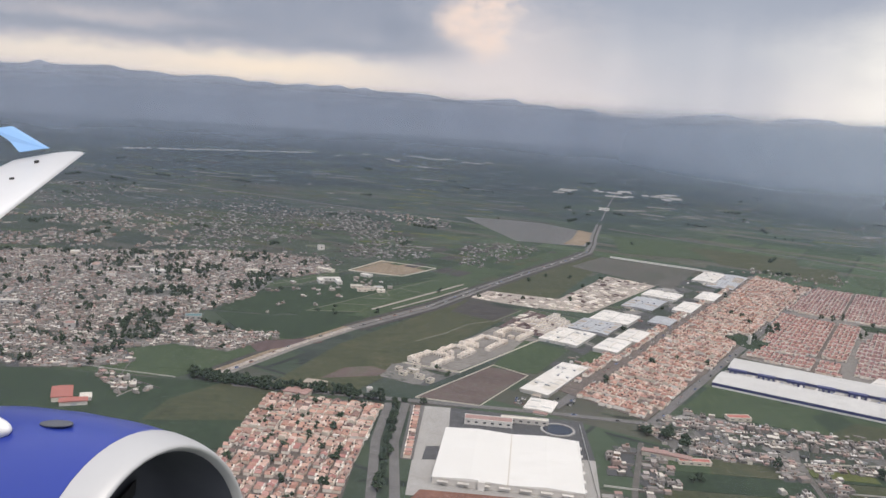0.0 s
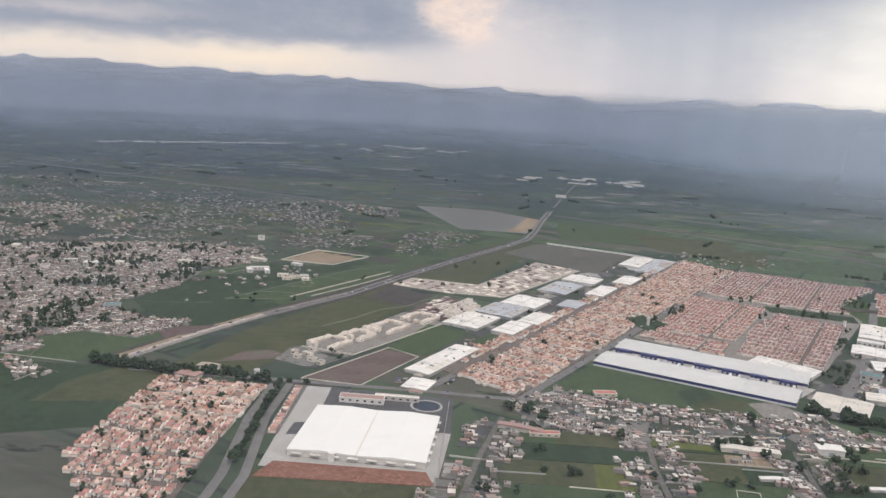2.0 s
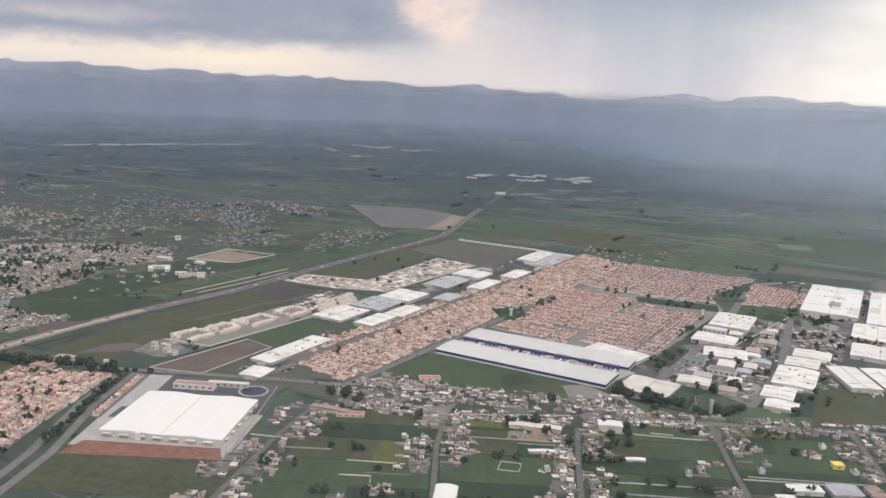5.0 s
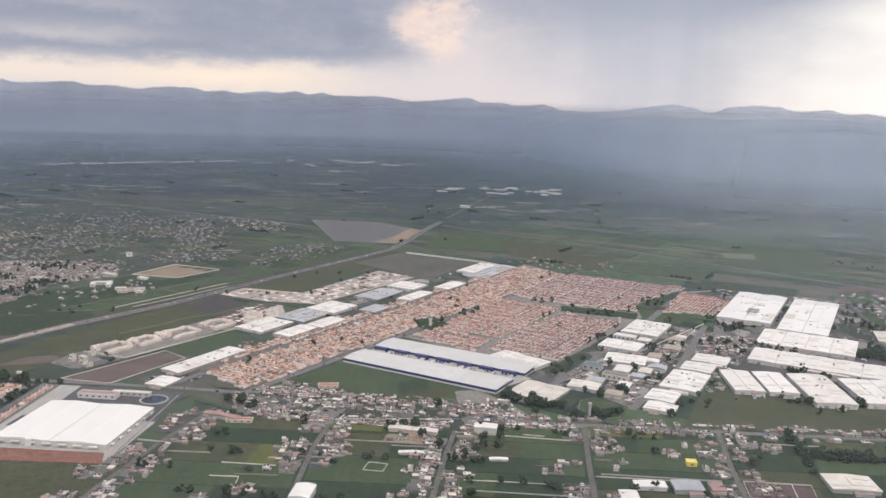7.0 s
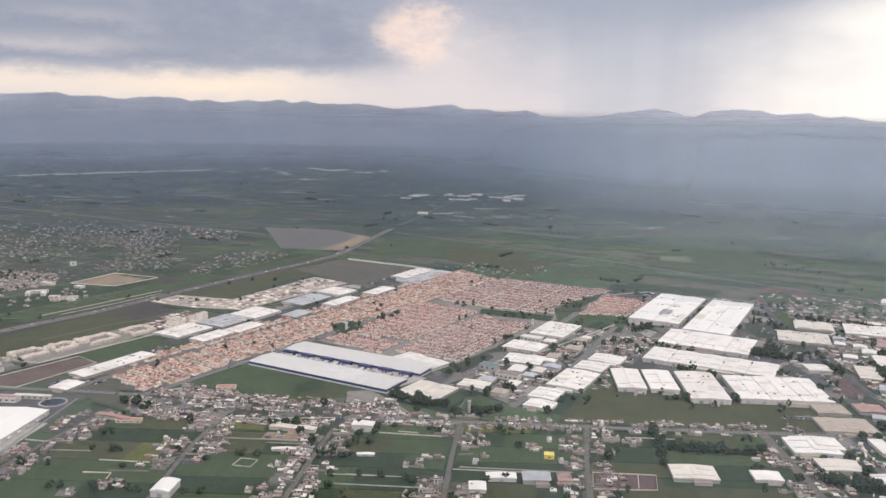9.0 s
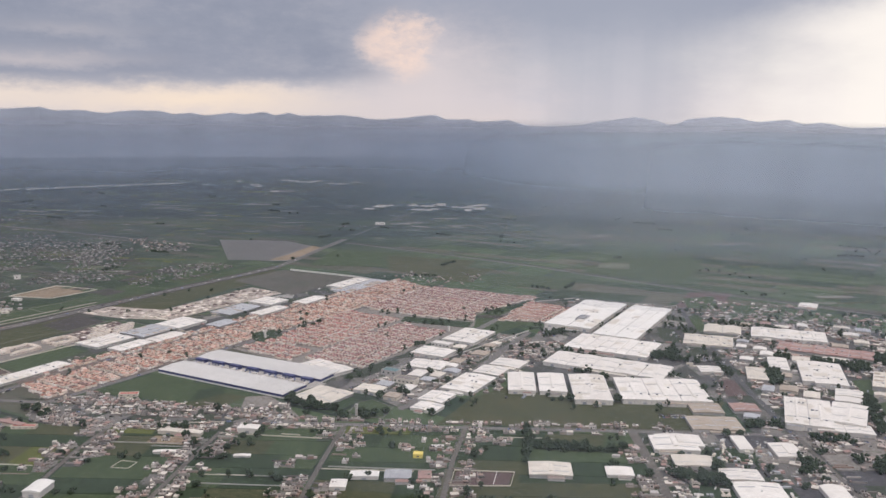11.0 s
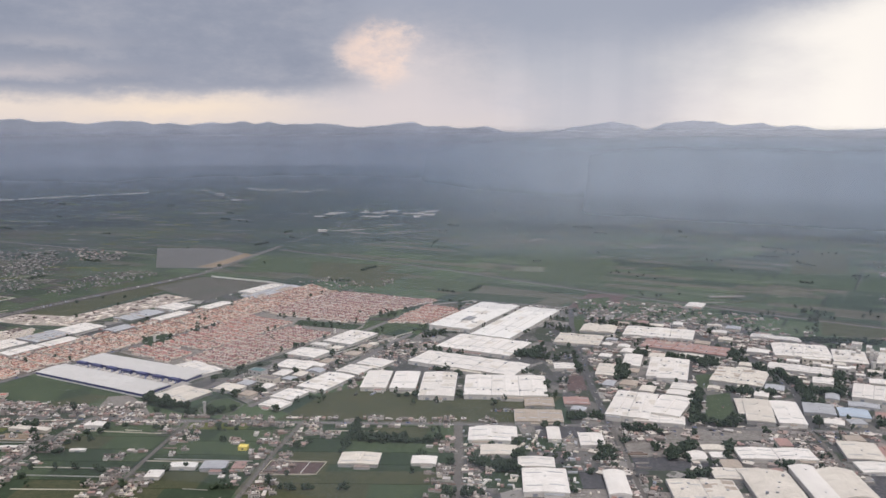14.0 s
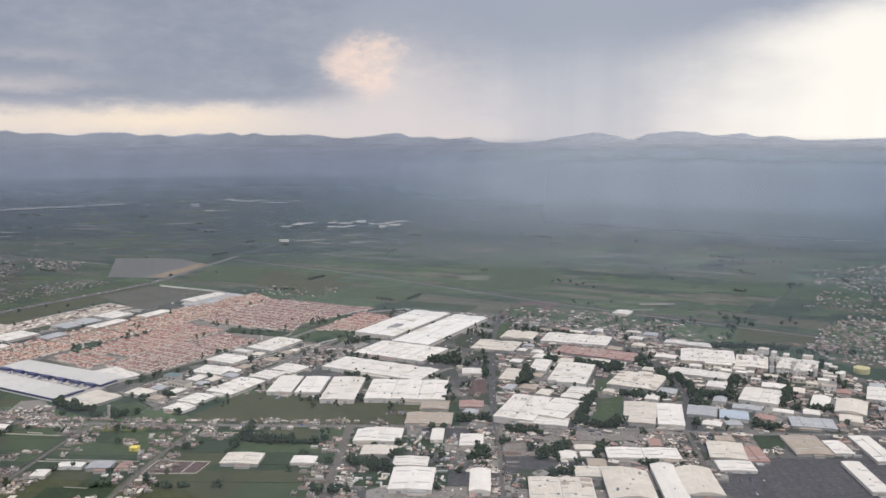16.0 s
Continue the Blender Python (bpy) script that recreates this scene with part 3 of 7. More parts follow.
    col = k.mix(shaft, col, (0.43, 0.41, 0.41))
    em = k.n("ShaderNodeEmission")
    k.put(em.inputs[0], col)
    em.inputs[1].default_value = 1.24
    k.t.links.new(em.outputs[0], m.node_tree.nodes["Material Output"].inputs[0])
    return m


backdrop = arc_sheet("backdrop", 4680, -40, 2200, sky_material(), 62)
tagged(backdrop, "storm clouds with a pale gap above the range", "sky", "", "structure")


def veil_material(name, share, colour, streak, foot, lift, side_share, bright):
    """Stand-in for haze and far rain: a mostly clear sheet, scattering some daylight."""
    m = bpy.data.materials.new(name)
    m.use_nodes = True
    k = Nodes(m.node_tree)
    m.node_tree.nodes.remove(m.node_tree.nodes["Principled BSDF"])
    uvn = k.n("ShaderNodeUVMap")
    sepu = k.n("ShaderNodeSeparateXYZ")
    k.t.links.new(uvn.outputs[0], sepu.inputs[0])
    sh = k.noise(0.16, 2, 0.5, uvn.outputs[0], (1.0, 0.12, 1), 12)
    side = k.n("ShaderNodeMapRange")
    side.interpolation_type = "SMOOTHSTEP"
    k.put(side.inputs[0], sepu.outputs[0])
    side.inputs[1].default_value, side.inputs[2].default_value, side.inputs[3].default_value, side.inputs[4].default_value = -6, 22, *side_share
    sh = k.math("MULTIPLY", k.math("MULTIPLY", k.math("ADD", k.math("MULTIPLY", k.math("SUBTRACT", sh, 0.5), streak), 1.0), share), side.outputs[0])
    fade = k.n("ShaderNodeMapRange")
    fade.interpolation_type = "SMOOTHSTEP"
    k.put(fade.inputs[0], sepu.outputs[1])
    fade.inputs[1].default_value, fade.inputs[2].default_value, fade.inputs[3].default_value, fade.inputs[4].default_value = lift[0], lift[1], 1.0, 0.0
    top = fade.outputs[0]
    low = k.n("ShaderNodeMapRange")
    low.interpolation_type = "SMOOTHSTEP"
    ragged = k.math("MULTIPLY_ADD", k.math("SUBTRACT", k.noise(0.12, 2, 0.5, uvn.outputs[0], (1.0, 0.05, 1)), 0.5), 1.1, sepu.outputs[1])
    k.put(low.inputs[0], ragged)
    low.inputs[1].default_value, low.inputs[2].default_value = foot - 0.45, foot + 1.15
    fac = k.math("MULTIPLY", k.math("MULTIPLY", sh, low.outputs[0]), top, clamp=True)
    d = k.n("ShaderNodeBsdfDiffuse")
    t = k.n("ShaderNodeBsdfTranslucent")
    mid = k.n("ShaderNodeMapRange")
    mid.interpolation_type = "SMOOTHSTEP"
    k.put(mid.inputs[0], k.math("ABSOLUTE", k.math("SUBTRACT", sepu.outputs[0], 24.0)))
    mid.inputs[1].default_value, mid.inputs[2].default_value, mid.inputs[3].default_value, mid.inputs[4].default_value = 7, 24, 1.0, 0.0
    # the brighter eastern haze is painted as a paler tint by bearing
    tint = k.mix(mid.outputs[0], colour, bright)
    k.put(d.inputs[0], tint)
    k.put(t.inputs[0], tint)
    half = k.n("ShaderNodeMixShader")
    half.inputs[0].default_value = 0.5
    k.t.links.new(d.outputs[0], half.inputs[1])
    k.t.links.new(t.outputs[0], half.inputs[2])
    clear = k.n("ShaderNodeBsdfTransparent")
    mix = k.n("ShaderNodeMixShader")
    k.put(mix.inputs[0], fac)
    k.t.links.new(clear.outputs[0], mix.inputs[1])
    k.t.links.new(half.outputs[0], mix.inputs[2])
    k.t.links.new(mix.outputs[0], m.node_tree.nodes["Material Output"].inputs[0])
    return m


# sheets added for aerial haze; the near ones only lift dark tones
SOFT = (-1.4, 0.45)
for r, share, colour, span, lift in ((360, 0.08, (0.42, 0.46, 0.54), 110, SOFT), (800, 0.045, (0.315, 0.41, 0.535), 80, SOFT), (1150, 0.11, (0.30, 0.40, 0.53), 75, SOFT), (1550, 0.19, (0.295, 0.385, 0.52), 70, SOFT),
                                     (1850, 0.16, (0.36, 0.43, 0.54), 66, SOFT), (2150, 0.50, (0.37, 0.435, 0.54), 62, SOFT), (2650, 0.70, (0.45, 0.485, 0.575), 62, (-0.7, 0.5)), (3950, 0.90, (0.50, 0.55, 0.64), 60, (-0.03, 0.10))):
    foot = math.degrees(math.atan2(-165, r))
    veil = arc_sheet("rain_veil", r, 0.0, 900, veil_material("haze veil", share, colour, 1.1, -4.0 if r > 3000 else foot if r > 1000 else -60, lift, (0.9, 1.5) if r > 2300 else (0.55, 2.3) if r > 700 else (0.9, 1.1), (0.60, 0.645, 0.72) if r > 3000 else (0.78, 0.795, 0.83) if r > 2300 else (0.55, 0.615, 0.69)), span, 480 if r > 3000 else 120, r > 3000)
    tagged(veil, "thin grey sheet added for haze and distant rain", "rain", "", "structure")

# ---- plots of land ----
GREEN = []
layers = itertools.count()


def plot(corners, z, mat, label, name="field"):
    """Each plot lies a hair above those laid before it."""
    return sheet(name, corners, z + 0.0007 * next(layers), mat, label, "field")


plot([(-260, 405), (-130, 408), (20, 650), (60, 770), (130, 900), (60, 900), (-60, 620), (-140, 470)], 0.04, "crop_mid", "green fields beside the highway")
plot([(-85, 402), (-40, 408), (38, 575), (12, 640), (-10, 590), (-60, 490)], 0.07, "grass", "long open grass strip beside the highway")
plot([(15, 648), (84, 662), (158, 868), (130, 885), (72, 768)], 0.07, "grass", "open grass field beside the highway")
plot([(112, 812), (152, 880), (240, 841), (192, 736)], 0.10, "flooded", "greyish flooded field behind a white wall")
plot([(3, 1125), (100, 1125), (166, 1060), (154, 1000), (142, 945), (66, 947)], 0.10, "mudflat", "pale dried mud flat beside the highway")
plot([(-88, 709), (-66, 764), (-15, 747), (-41, 701)], 0.12, "soil_tan", "bare tan sports ground")
plot([(-120, 560), (-75, 540), (-30, 640), (-80, 700)], 0.10, "crop_dark", "dark green crop field")
plot([(-8, 408), (22, 403), (49, 457), (31, 470)], 0.12, "soil_patchy", "dark reddish ploughed lot inside a white wall")
plot([(-30, 436), (-6, 424), (12, 452), (-14, 468), (-26, 458)], 0.075, "works", "trodden waste ground beside the lot")
plot([(-60, 425), (-31, 436), (-27, 446), (-36, 452), (-50, 446)], 0.075, "soil_patchy", "bare brownish field edge")
plot([(140, 950), (156, 1000), (166, 1060), (150, 1078), (134, 1000), (118, 952)], 0.115, "soil_tan", "tan dry edge of the mud flat")
plot([(29, 467), (55, 461), (79, 516), (52, 530)], 0.12, "crop_mid", "green lot between sheds")
plot([(78, 488), (96, 485), (110, 509), (92, 517)], 0.12, "crop_mid", "small green lot")
plot([(-18, 458), (8, 450), (62, 536), (34, 559)], 0.10, "yard", "dusty brown building site")
plot([(68, 624), (105, 620), (180, 746), (141, 774)], 0.10, "gravel", "pale dusty building site")
plot([(28, 672), (88, 660), (66, 622), (12, 643)], 0.11, "gravel", "pale building plots")
plot([(36, 560), (66, 540), (88, 585), (60, 615)], 0.09, "soil_purple", "reddish brown bare lot")
plot([(3, 593), (16, 634), (53, 611), (33, 574)], 0.085, "burnt", "dark stubble field")
plot([(60, 470), (110, 505), (215, 700), (250, 800), (200, 780), (90, 560)], 0.06, "works", "dusty industrial lots")
plot([(124, 419), (150, 461), (250, 411), (204, 397)], 0.10, "crop_mid", "green field before the blue warehouse")
plot([(193, 427), (208, 436), (213, 419), (194, 404)], 0.12, "crop_dark", "dark wet patch in the field before the warehouse")
plot([(193, 401), (213, 421), (229, 416), (219, 397), (199, 390)], 0.12, "grass", "pale green patch in the field before the warehouse")
plot([(228, 415), (242, 419), (261, 396), (272, 377), (270, 372), (233, 372)], 0.125, "yard", "dusty yards beside the village street")
plot([(235, 366), (268, 366), (267, 349), (235, 350)], 0.125, "yard", "dusty yard before the sheds")
plot([(262, 425), (292, 440), (345, 520), (330, 540), (300, 500)], 0.06, "works", "yard beside the warehouses")
plot([(292, 440), (330, 400), (372, 440), (440, 560), (395, 600)], 0.06, "works", "paved yards between factories")
plot([(360, 600), (395, 590), (440, 650), (400, 690)], 0.09, "crop_mid", "green field beside the estate")
plot([(354, 372), (376, 424), (400, 446), (432, 428), (540, 424), (514, 372)], 0.08, "grass", "rough grass field beside white factories")
plot([(395, 422), (540, 424), (560, 470), (620, 680), (470, 720), (420, 560)], 0.05, "works", "factory yards")
plot([(540, 250), (860, 250), (900, 420), (700, 660), (600, 640), (540, 440)], 0.04, "works", "industrial district ground")
plot([(672, 245), (686, 302), (712, 316), (768, 316), (820, 312), (820, 245)], 0.12, "lot", "wide dark asphalt yard")
for pts, m, lb in (([(625, 379), (644, 380), (657, 434), (639, 427)], "crop_mid", "green yard ringed by dark trees"), ([(615, 357), (627, 357), (623, 334), (610, 334)], "crop_mid", "green lot beside the cross road"),
                   ([(595, 357), (603, 357), (600, 332), (593, 332)], "crop_mid", "narrow green lot between walls"), ([(567, 338), (582, 338), (580, 314), (567, 313)], "crop_dark", "green lot beside the avenue"),
                   ([(568, 310), (594, 310), (591, 287), (568, 287)], "crop_mid", "green lot behind a long hall"), ([(644, 476), (658, 479), (649, 445), (638, 445)], "crop_mid", "green lawn beside a hall"),
                   ([(811, 662), (868, 623), (854, 592), (788, 600)], "grass", "yellowish green meadow beyond the factories"), ([(570, 666), (589, 676), (583, 623), (574, 609)], "crop_mid", "green lot behind the white halls"),
                   ([(722, 354), (741, 354), (735, 332), (720, 331)], "crop_dark", "dark green lot"), ([(630, 355), (651, 356), (649, 342), (628, 339)], "crop_dark", "green verge beside the road"),
                   ([(545, 435), (559, 438), (560, 472), (549, 472)], "soil_purple", "dark purplish storage lot")):
    GREEN.append(pts)
    plot(pts, 0.15, m, lb)
plot([(-230, 405), (-110, 405), (-75, 395), (-78, 330), (-150, 300), (-260, 320)], 0.05, "crop_dark", "dark green field beside the estate")
plot([(-122, 379), (-100, 414), (-80, 402), (-80, 360), (-125, 350)], 0.08, "grass", "dull olive pasture")
plot([(-12, 256), (80, 256), (82, 297), (-6, 297)], 0.09, "grass", "grass before the factory")
plot([(0, 305), (63, 304), (67, 292), (-5, 290)], 0.35, "soil_red", "reddish cut earth bank before the factory")
plot([(-1, 333), (5, 334), (6, 348), (0, 347)], 0.25, "asphalt", "dark asphalt patch on the apron", "pavement")
plot([(-5, 300), (9, 300), (9, 396), (-5, 396)], 0.10, "concrete", "concrete apron beside the factory", "pavement")
plot([(9, 350), (72, 346), (72, 392), (9, 396)], 0.10, "asphalt", "asphalt yard behind the factory", "pavement")
plot([(9, 299), (68, 295), (72, 346), (9, 350)], 0.10, "concrete", "concrete floor under the factory", "pavement")

plot([(-151, 547), (-146, 607), (-102, 648), (-44, 621), (-88, 563), (-115, 546)], 0.10, "crop_dark", "dark green crop field beside the town")
plot([(-151, 541), (-114, 543), (-56, 560), (-49, 543), (-88, 492), (-120, 497)], 0.10, "crop_dark", "dark green crop field beside the town")
plot([(-114, 480), (-75, 497), (-70, 490), (-91, 473), (-102, 461)], 0.11, "soil_purple", "narrow brown ploughed field")
plot([(-148, 614), (-132, 654), (-96, 709), (-92, 682), (-104, 668), (-119, 637)], 0.11, "crop_mid", "bright green meadow with pale edges")
plot([(-95, 562), (-63, 612), (-18, 694), (1, 694), (-39, 614), (-58, 571)], 0.11, "crop_mid", "bright green meadow with pale edges")
plot([(-92, 684), (-80, 700), (-56, 692), (-24, 724), (-10, 716), (-20, 690), (-50, 660)], 0.12, "crop_dark", "dark green field before the sports ground")
plot([(-150, 420), (-149, 455), (-119, 460), (-108, 452), (-120, 423)], 0.11, "crop_mid", "green field inside the edge of town")
for a, b in (((-148, 613), (-88, 709)), ((-119, 637), (-102, 670)), ((-132, 652), (-112, 640)), ((-95, 562), (-16, 695)), ((-63, 612), (-39, 616)), ((-78, 590), (-50, 592)), ((-40, 655), (-14, 640)), ((-18, 694), (2, 693)), ((-58, 650), (-50, 622)), ((-52, 652), (-44, 624)), ((-88, 709), (-58, 766)), ((-58, 766), (-14, 742)), ((-14, 742), (-56, 694)), ((-24, 700), (14, 716)), ((-95, 562), (-58, 571))):
    ribbon("farm_track", [a, b], 1.5, 0.17, "track", "pale green track between plots")
rnd = random.Random(31)
for x, y, i, j in rows_in([(-26, 700), (30, 700), (100, 868), (96, 920), (-4, 880), (-60, 790)], 61, 30, 15):
    w, d = rnd.uniform(10, 14.5), rnd.uniform(4, 7.2)
    c, s = math.cos(radians(61)), math.sin(radians(61))
    m = rnd.choice(("crop_dark", "crop_mid", "crop_dark", "grass", "crop_dark", "crop_mid", "burnt"))
    plot([(x + a * w * c - b * d * s, y + a * w * s + b * d * c) for a, b in ((-1, -1), (1, -1), (1, 1), (-1, 1))], 0.13 + 0.003 * (j % 3), m, {"crop_dark": "dark green crop parcel", "crop_mid": "green crop parcel", "grass": "rough pasture parcel", "burnt": "dark stubble parcel"}[m])
# fields behind the estates, towards the canal
for pts, m, lb in (([(187, 1046), (315, 1024), (298, 912), (176, 917)], "crop_mid", "green meadow beyond the flooded field"), ([(263, 1000), (384, 970), (347, 849), (278, 890)], "grass", "olive meadow behind the estates"), ([(351, 903), (405, 913), (375, 821), (333, 830)], "grass", "dull fallow field behind the estates"),
                   ([(608, 785), (651, 778), (612, 698), (572, 704)], "soil_purple", "brownish bare field behind the halls"), ([(542, 958), (645, 900), (612, 850), (507, 895)], "crop_mid", "green field before the canal"), ([(556, 1004), (681, 1004), (638, 880), (526, 912)], "crop_mid", "green field beyond the canal"),
                   ([(590, 750), (628, 766), (617, 707), (587, 692)], "crop_mid", "green field behind the halls"), ([(929, 1057), (1020, 1085), (949, 915), (878, 914)], "grass", "fallow field by a far village"), ([(540, 965), (578, 965), (570, 925), (533, 930)], "track", "pale fallow field by the canal"),
                   ([(410, 880), (500, 850), (470, 790), (390, 815)], "crop_mid", "green field behind the estates"), ([(470, 790), (560, 760), (540, 722), (455, 745)], "crop_dark", "dark green field behind the halls"), ([(640, 700), (720, 680), (700, 640), (625, 660)], "crop_mid", "green field behind the factories")):
    plot(pts, 0.11, m, lb)

# strips of crops between the southern lanes
LANES = [(72, 84, 96), (161, 160, 164), (220, 226, 232), (292, 296, 300), (359, 365, 372), (470, 470, 469), (563, 564, 563), (671, 681, 684)]
rnd = random.Random(5)
for a, b in zip(LANES, LANES[1:]):
    y = 252.0
    while y < 364:
        h = rnd.uniform(14, 30)
        top = min(366.0, y + h)
        xa, xb = np.interp(y, (266, 320, 370), a) + 2.5, np.interp(y, (266, 320, 370), b) - 2.5
        xc, xd = np.interp(top, (266, 320, 370), b) - 2.5, np.interp(top, (266, 320, 370), a) + 2.5
        cut = rnd.uniform(0.3, 0.7)
        mats = ["crop_dark", "crop_mid", "crop_dark", "grass", "crop_mid", "crop_dark", "crop_yellow" if rnd.random() < 0.4 else "crop_mid"]
        if a[0] > 465:
            mats = ["works", "yard", "works", "lot", "crop_dark"] if a[0] < 500 else ["works", "works", "yard", "lot"]
        for f0, f1 in ((0, cut), (cut, 1)):
            m = rnd.choice(mats)
            plot([(xa + (xb - xa) * f0, y), (xa + (xb - xa) * f1, y), (xd + (xc - xd) * f1, top - 0.6), (xd + (xc - xd) * f0, top - 0.6)], 0.07, m, {"crop_dark": "dark green crop plot", "crop_mid": "green crop plot", "grass": "rough grass plot", "crop_yellow": "yellowing crop plot", "yard": "dusty yard plot", "lot": "stained dark lot", "works": "uneven yard ground between factories"}[m])
        y = top
plot([(299, 389), (306, 379), (321, 383), (325, 401), (311, 414), (303, 409)], 0.12, "crop_mid", "rounded green lot round a water tower")
ribbon("road", [(299, 389), (306, 379), (321, 383), (325, 401), (311, 414), (303, 409), (299, 389)], 1.6, 0.2, "street", "narrow drive round the green lot")
plot([(418, 360), (453, 361), (447, 338), (414, 337)], 0.13, "grass", "yellowish meadow behind a row of trees")
plot([(391, 291), (466, 293), (466, 276), (389, 276)], 0.13, "grass", "yellowish meadow before the sheds")
plot([(367, 304), (396, 303), (393, 288), (365, 287)], 0.14, "soil_purple", "bare ground inside a walled compound")
plot([(193, 333), (220, 331), (221, 342), (195, 344)], 0.12, "soil_tan", "bare tan plot")
plot([(164, 348), (192, 346), (192, 361), (165, 359)], 0.12, "crop_yellow", "yellowing crop plot")

# ---- roads ----
HIGHWAY = [(-112, 418), (-85, 478), (-59, 527), (-12, 601), (19, 667), (71, 771), (118, 858), (140, 905), (152, 960), (163, 1030), (186, 1149)]


def beside(pts, off):
    out = []
    for i, p in enumerate(pts):
        a, b = Vector(pts[max(0, i - 1)]), Vector(pts[min(len(pts) - 1, i + 1)])
        d = (b - a).normalized()
        out.append((p[0] - d.y * off, p[1] + d.x * off))
    return out


for off, w, m in ((-3.0, 3.2, "street"), (2.2, 3.4, "street"), (-0.6, 1.2, "burnt")):
    ribbon("highway", beside(HIGHWAY[2:], off), w, 0.2, m, "worn grey carriageway of the highway")
ribbon("highway_verge", beside(HIGHWAY[2:8], 6.5), 4.0, 0.15, "burnt", "dark verge of the highway", "verge")
ribbon("highway_verge", beside(HIGHWAY[2:8], -7.0), 3.6, 0.15, "burnt", "dark verge of the highway", "verge")
for off, w, m in ((-3.2, 3.0, "yard"), (0.4, 3.6, "gravel"), (4.2, 3.2, "soil_tan"), (8.0, 3.4, "burnt")):
    ribbon("earthworks", beside(HIGHWAY[:4], off), w, 0.18 - 0.01 * abs(off), m, "bare earth strip of the unfinished highway")
ribbon("road", [(196, 1195), (220, 1320), (240, 1420), (300, 1700)], 2.0, 0.2, "street", "far road beyond the overpass")
ribbon("dirt_track", [(-52, 580), (10, 688)], 2.2, 0.19, "gravel", "pale earthworks track beside the highway")
ribbon("dirt_track", [(-38, 586), (-12, 628), (14, 676)], 1.6, 0.19, "gravel", "pale earthworks track beside the highway")
ribbon("road", [(293, 833), (185, 640), (77, 440), (60, 408)], 5, 0.18, "street", "straight avenue beside the housing estate")
ribbon("road", [(345, 800), (331, 781), (215, 585), (106, 397)], 5, 0.18, "street", "straight avenue between the estates")
ribbon("road", [(-100, 404), (-10, 402), (60, 400), (110, 396), (150, 372), (230, 370), (374, 367), (546, 366), (641, 362), (735, 357), (860, 350)], 4.5, 0.22, "street", "main cross road through the villages")
ribbon("road", [(268, 400), (300, 455), (352, 545), (420, 690)], 6, 0.18, "street", "factory access road")
ribbon("road", [(330, 396), (372, 470), (425, 600)], 5, 0.19, "street", "service road beside a long fence")
ribbon("road", [(563, 364), (563, 432), (565, 503), (566, 560), (572, 640), (580, 706)], 4.8, 0.19, "asphalt", "industrial avenue")
ribbon("road", [(684, 360), (702, 435), (702, 493), (694, 540), (672, 610)], 4.6, 0.19, "asphalt", "tree-lined industrial street")
for lane in LANES:
    ribbon("road", [(lane[0], 250), (lane[1], 320), (lane[2], 371)], 5.5 if lane[0] in (470,) else 2.6, 0.21, "lane", "narrow country lane between fields")
ribbon("road", [(-13, 398), (-14, 350), (-8, 290), (-10, 250)], 4.0, 0.21, "street", "divided road between estate and factory")
ribbon("road", [(-21, 396), (-22, 350), (-17, 290), (-18, 250)], 4.0, 0.21, "street", "divided road between estate and factory")
CANAL = [(192, 1112), (258, 1068), (352, 1008), (452, 933), (550, 848), (653, 766), (782, 674), (916, 586), (1100, 470), (1300, 350)]
ribbon("canal_road", CANAL, 3.2, 0.2, "street", "straight raised road across the fields")
ribbon("canal", [(x + 5, y + 6) for x, y in CANAL], 5, 0.15, "burnt", "dark drainage canal beside the road", "canal")
ribbon("road", [(-900, 1480), (-632, 1354), (-394, 1248), (-133, 1128), (20, 1060)], 3.5, 0.2, "street", "far country road")
ribbon("road", [(440, 720), (480, 745), (600, 700), (720, 640)], 3.5, 0.2, "street", "lane behind the factories")
ribbon("road", [(705, 735), (690, 690), (650, 640)], 3, 0.2, "street", "lane to a lone shed")


# ---- sheds and factories ----
def roof_profile(w, h, bays, rise, vault):
    """Outline of a roof of several gables or vaults over the width w, closed along its underside."""
    pts = []
    bw = w / bays
    for i in range(bays):
        x0 = -w / 2 + i * bw
        n = 8 if vault else 2
        for k in range(n + (i == bays - 1)):
            f = k / n
            z = rise * (math.sin(math.pi * f) if vault else 1 - abs(2 * f - 1))
            pts.append((x0 + f * bw, h + z))
    return [(-w / 2, h - 0.35), (w / 2, h - 0.35)] + pts[::-1]


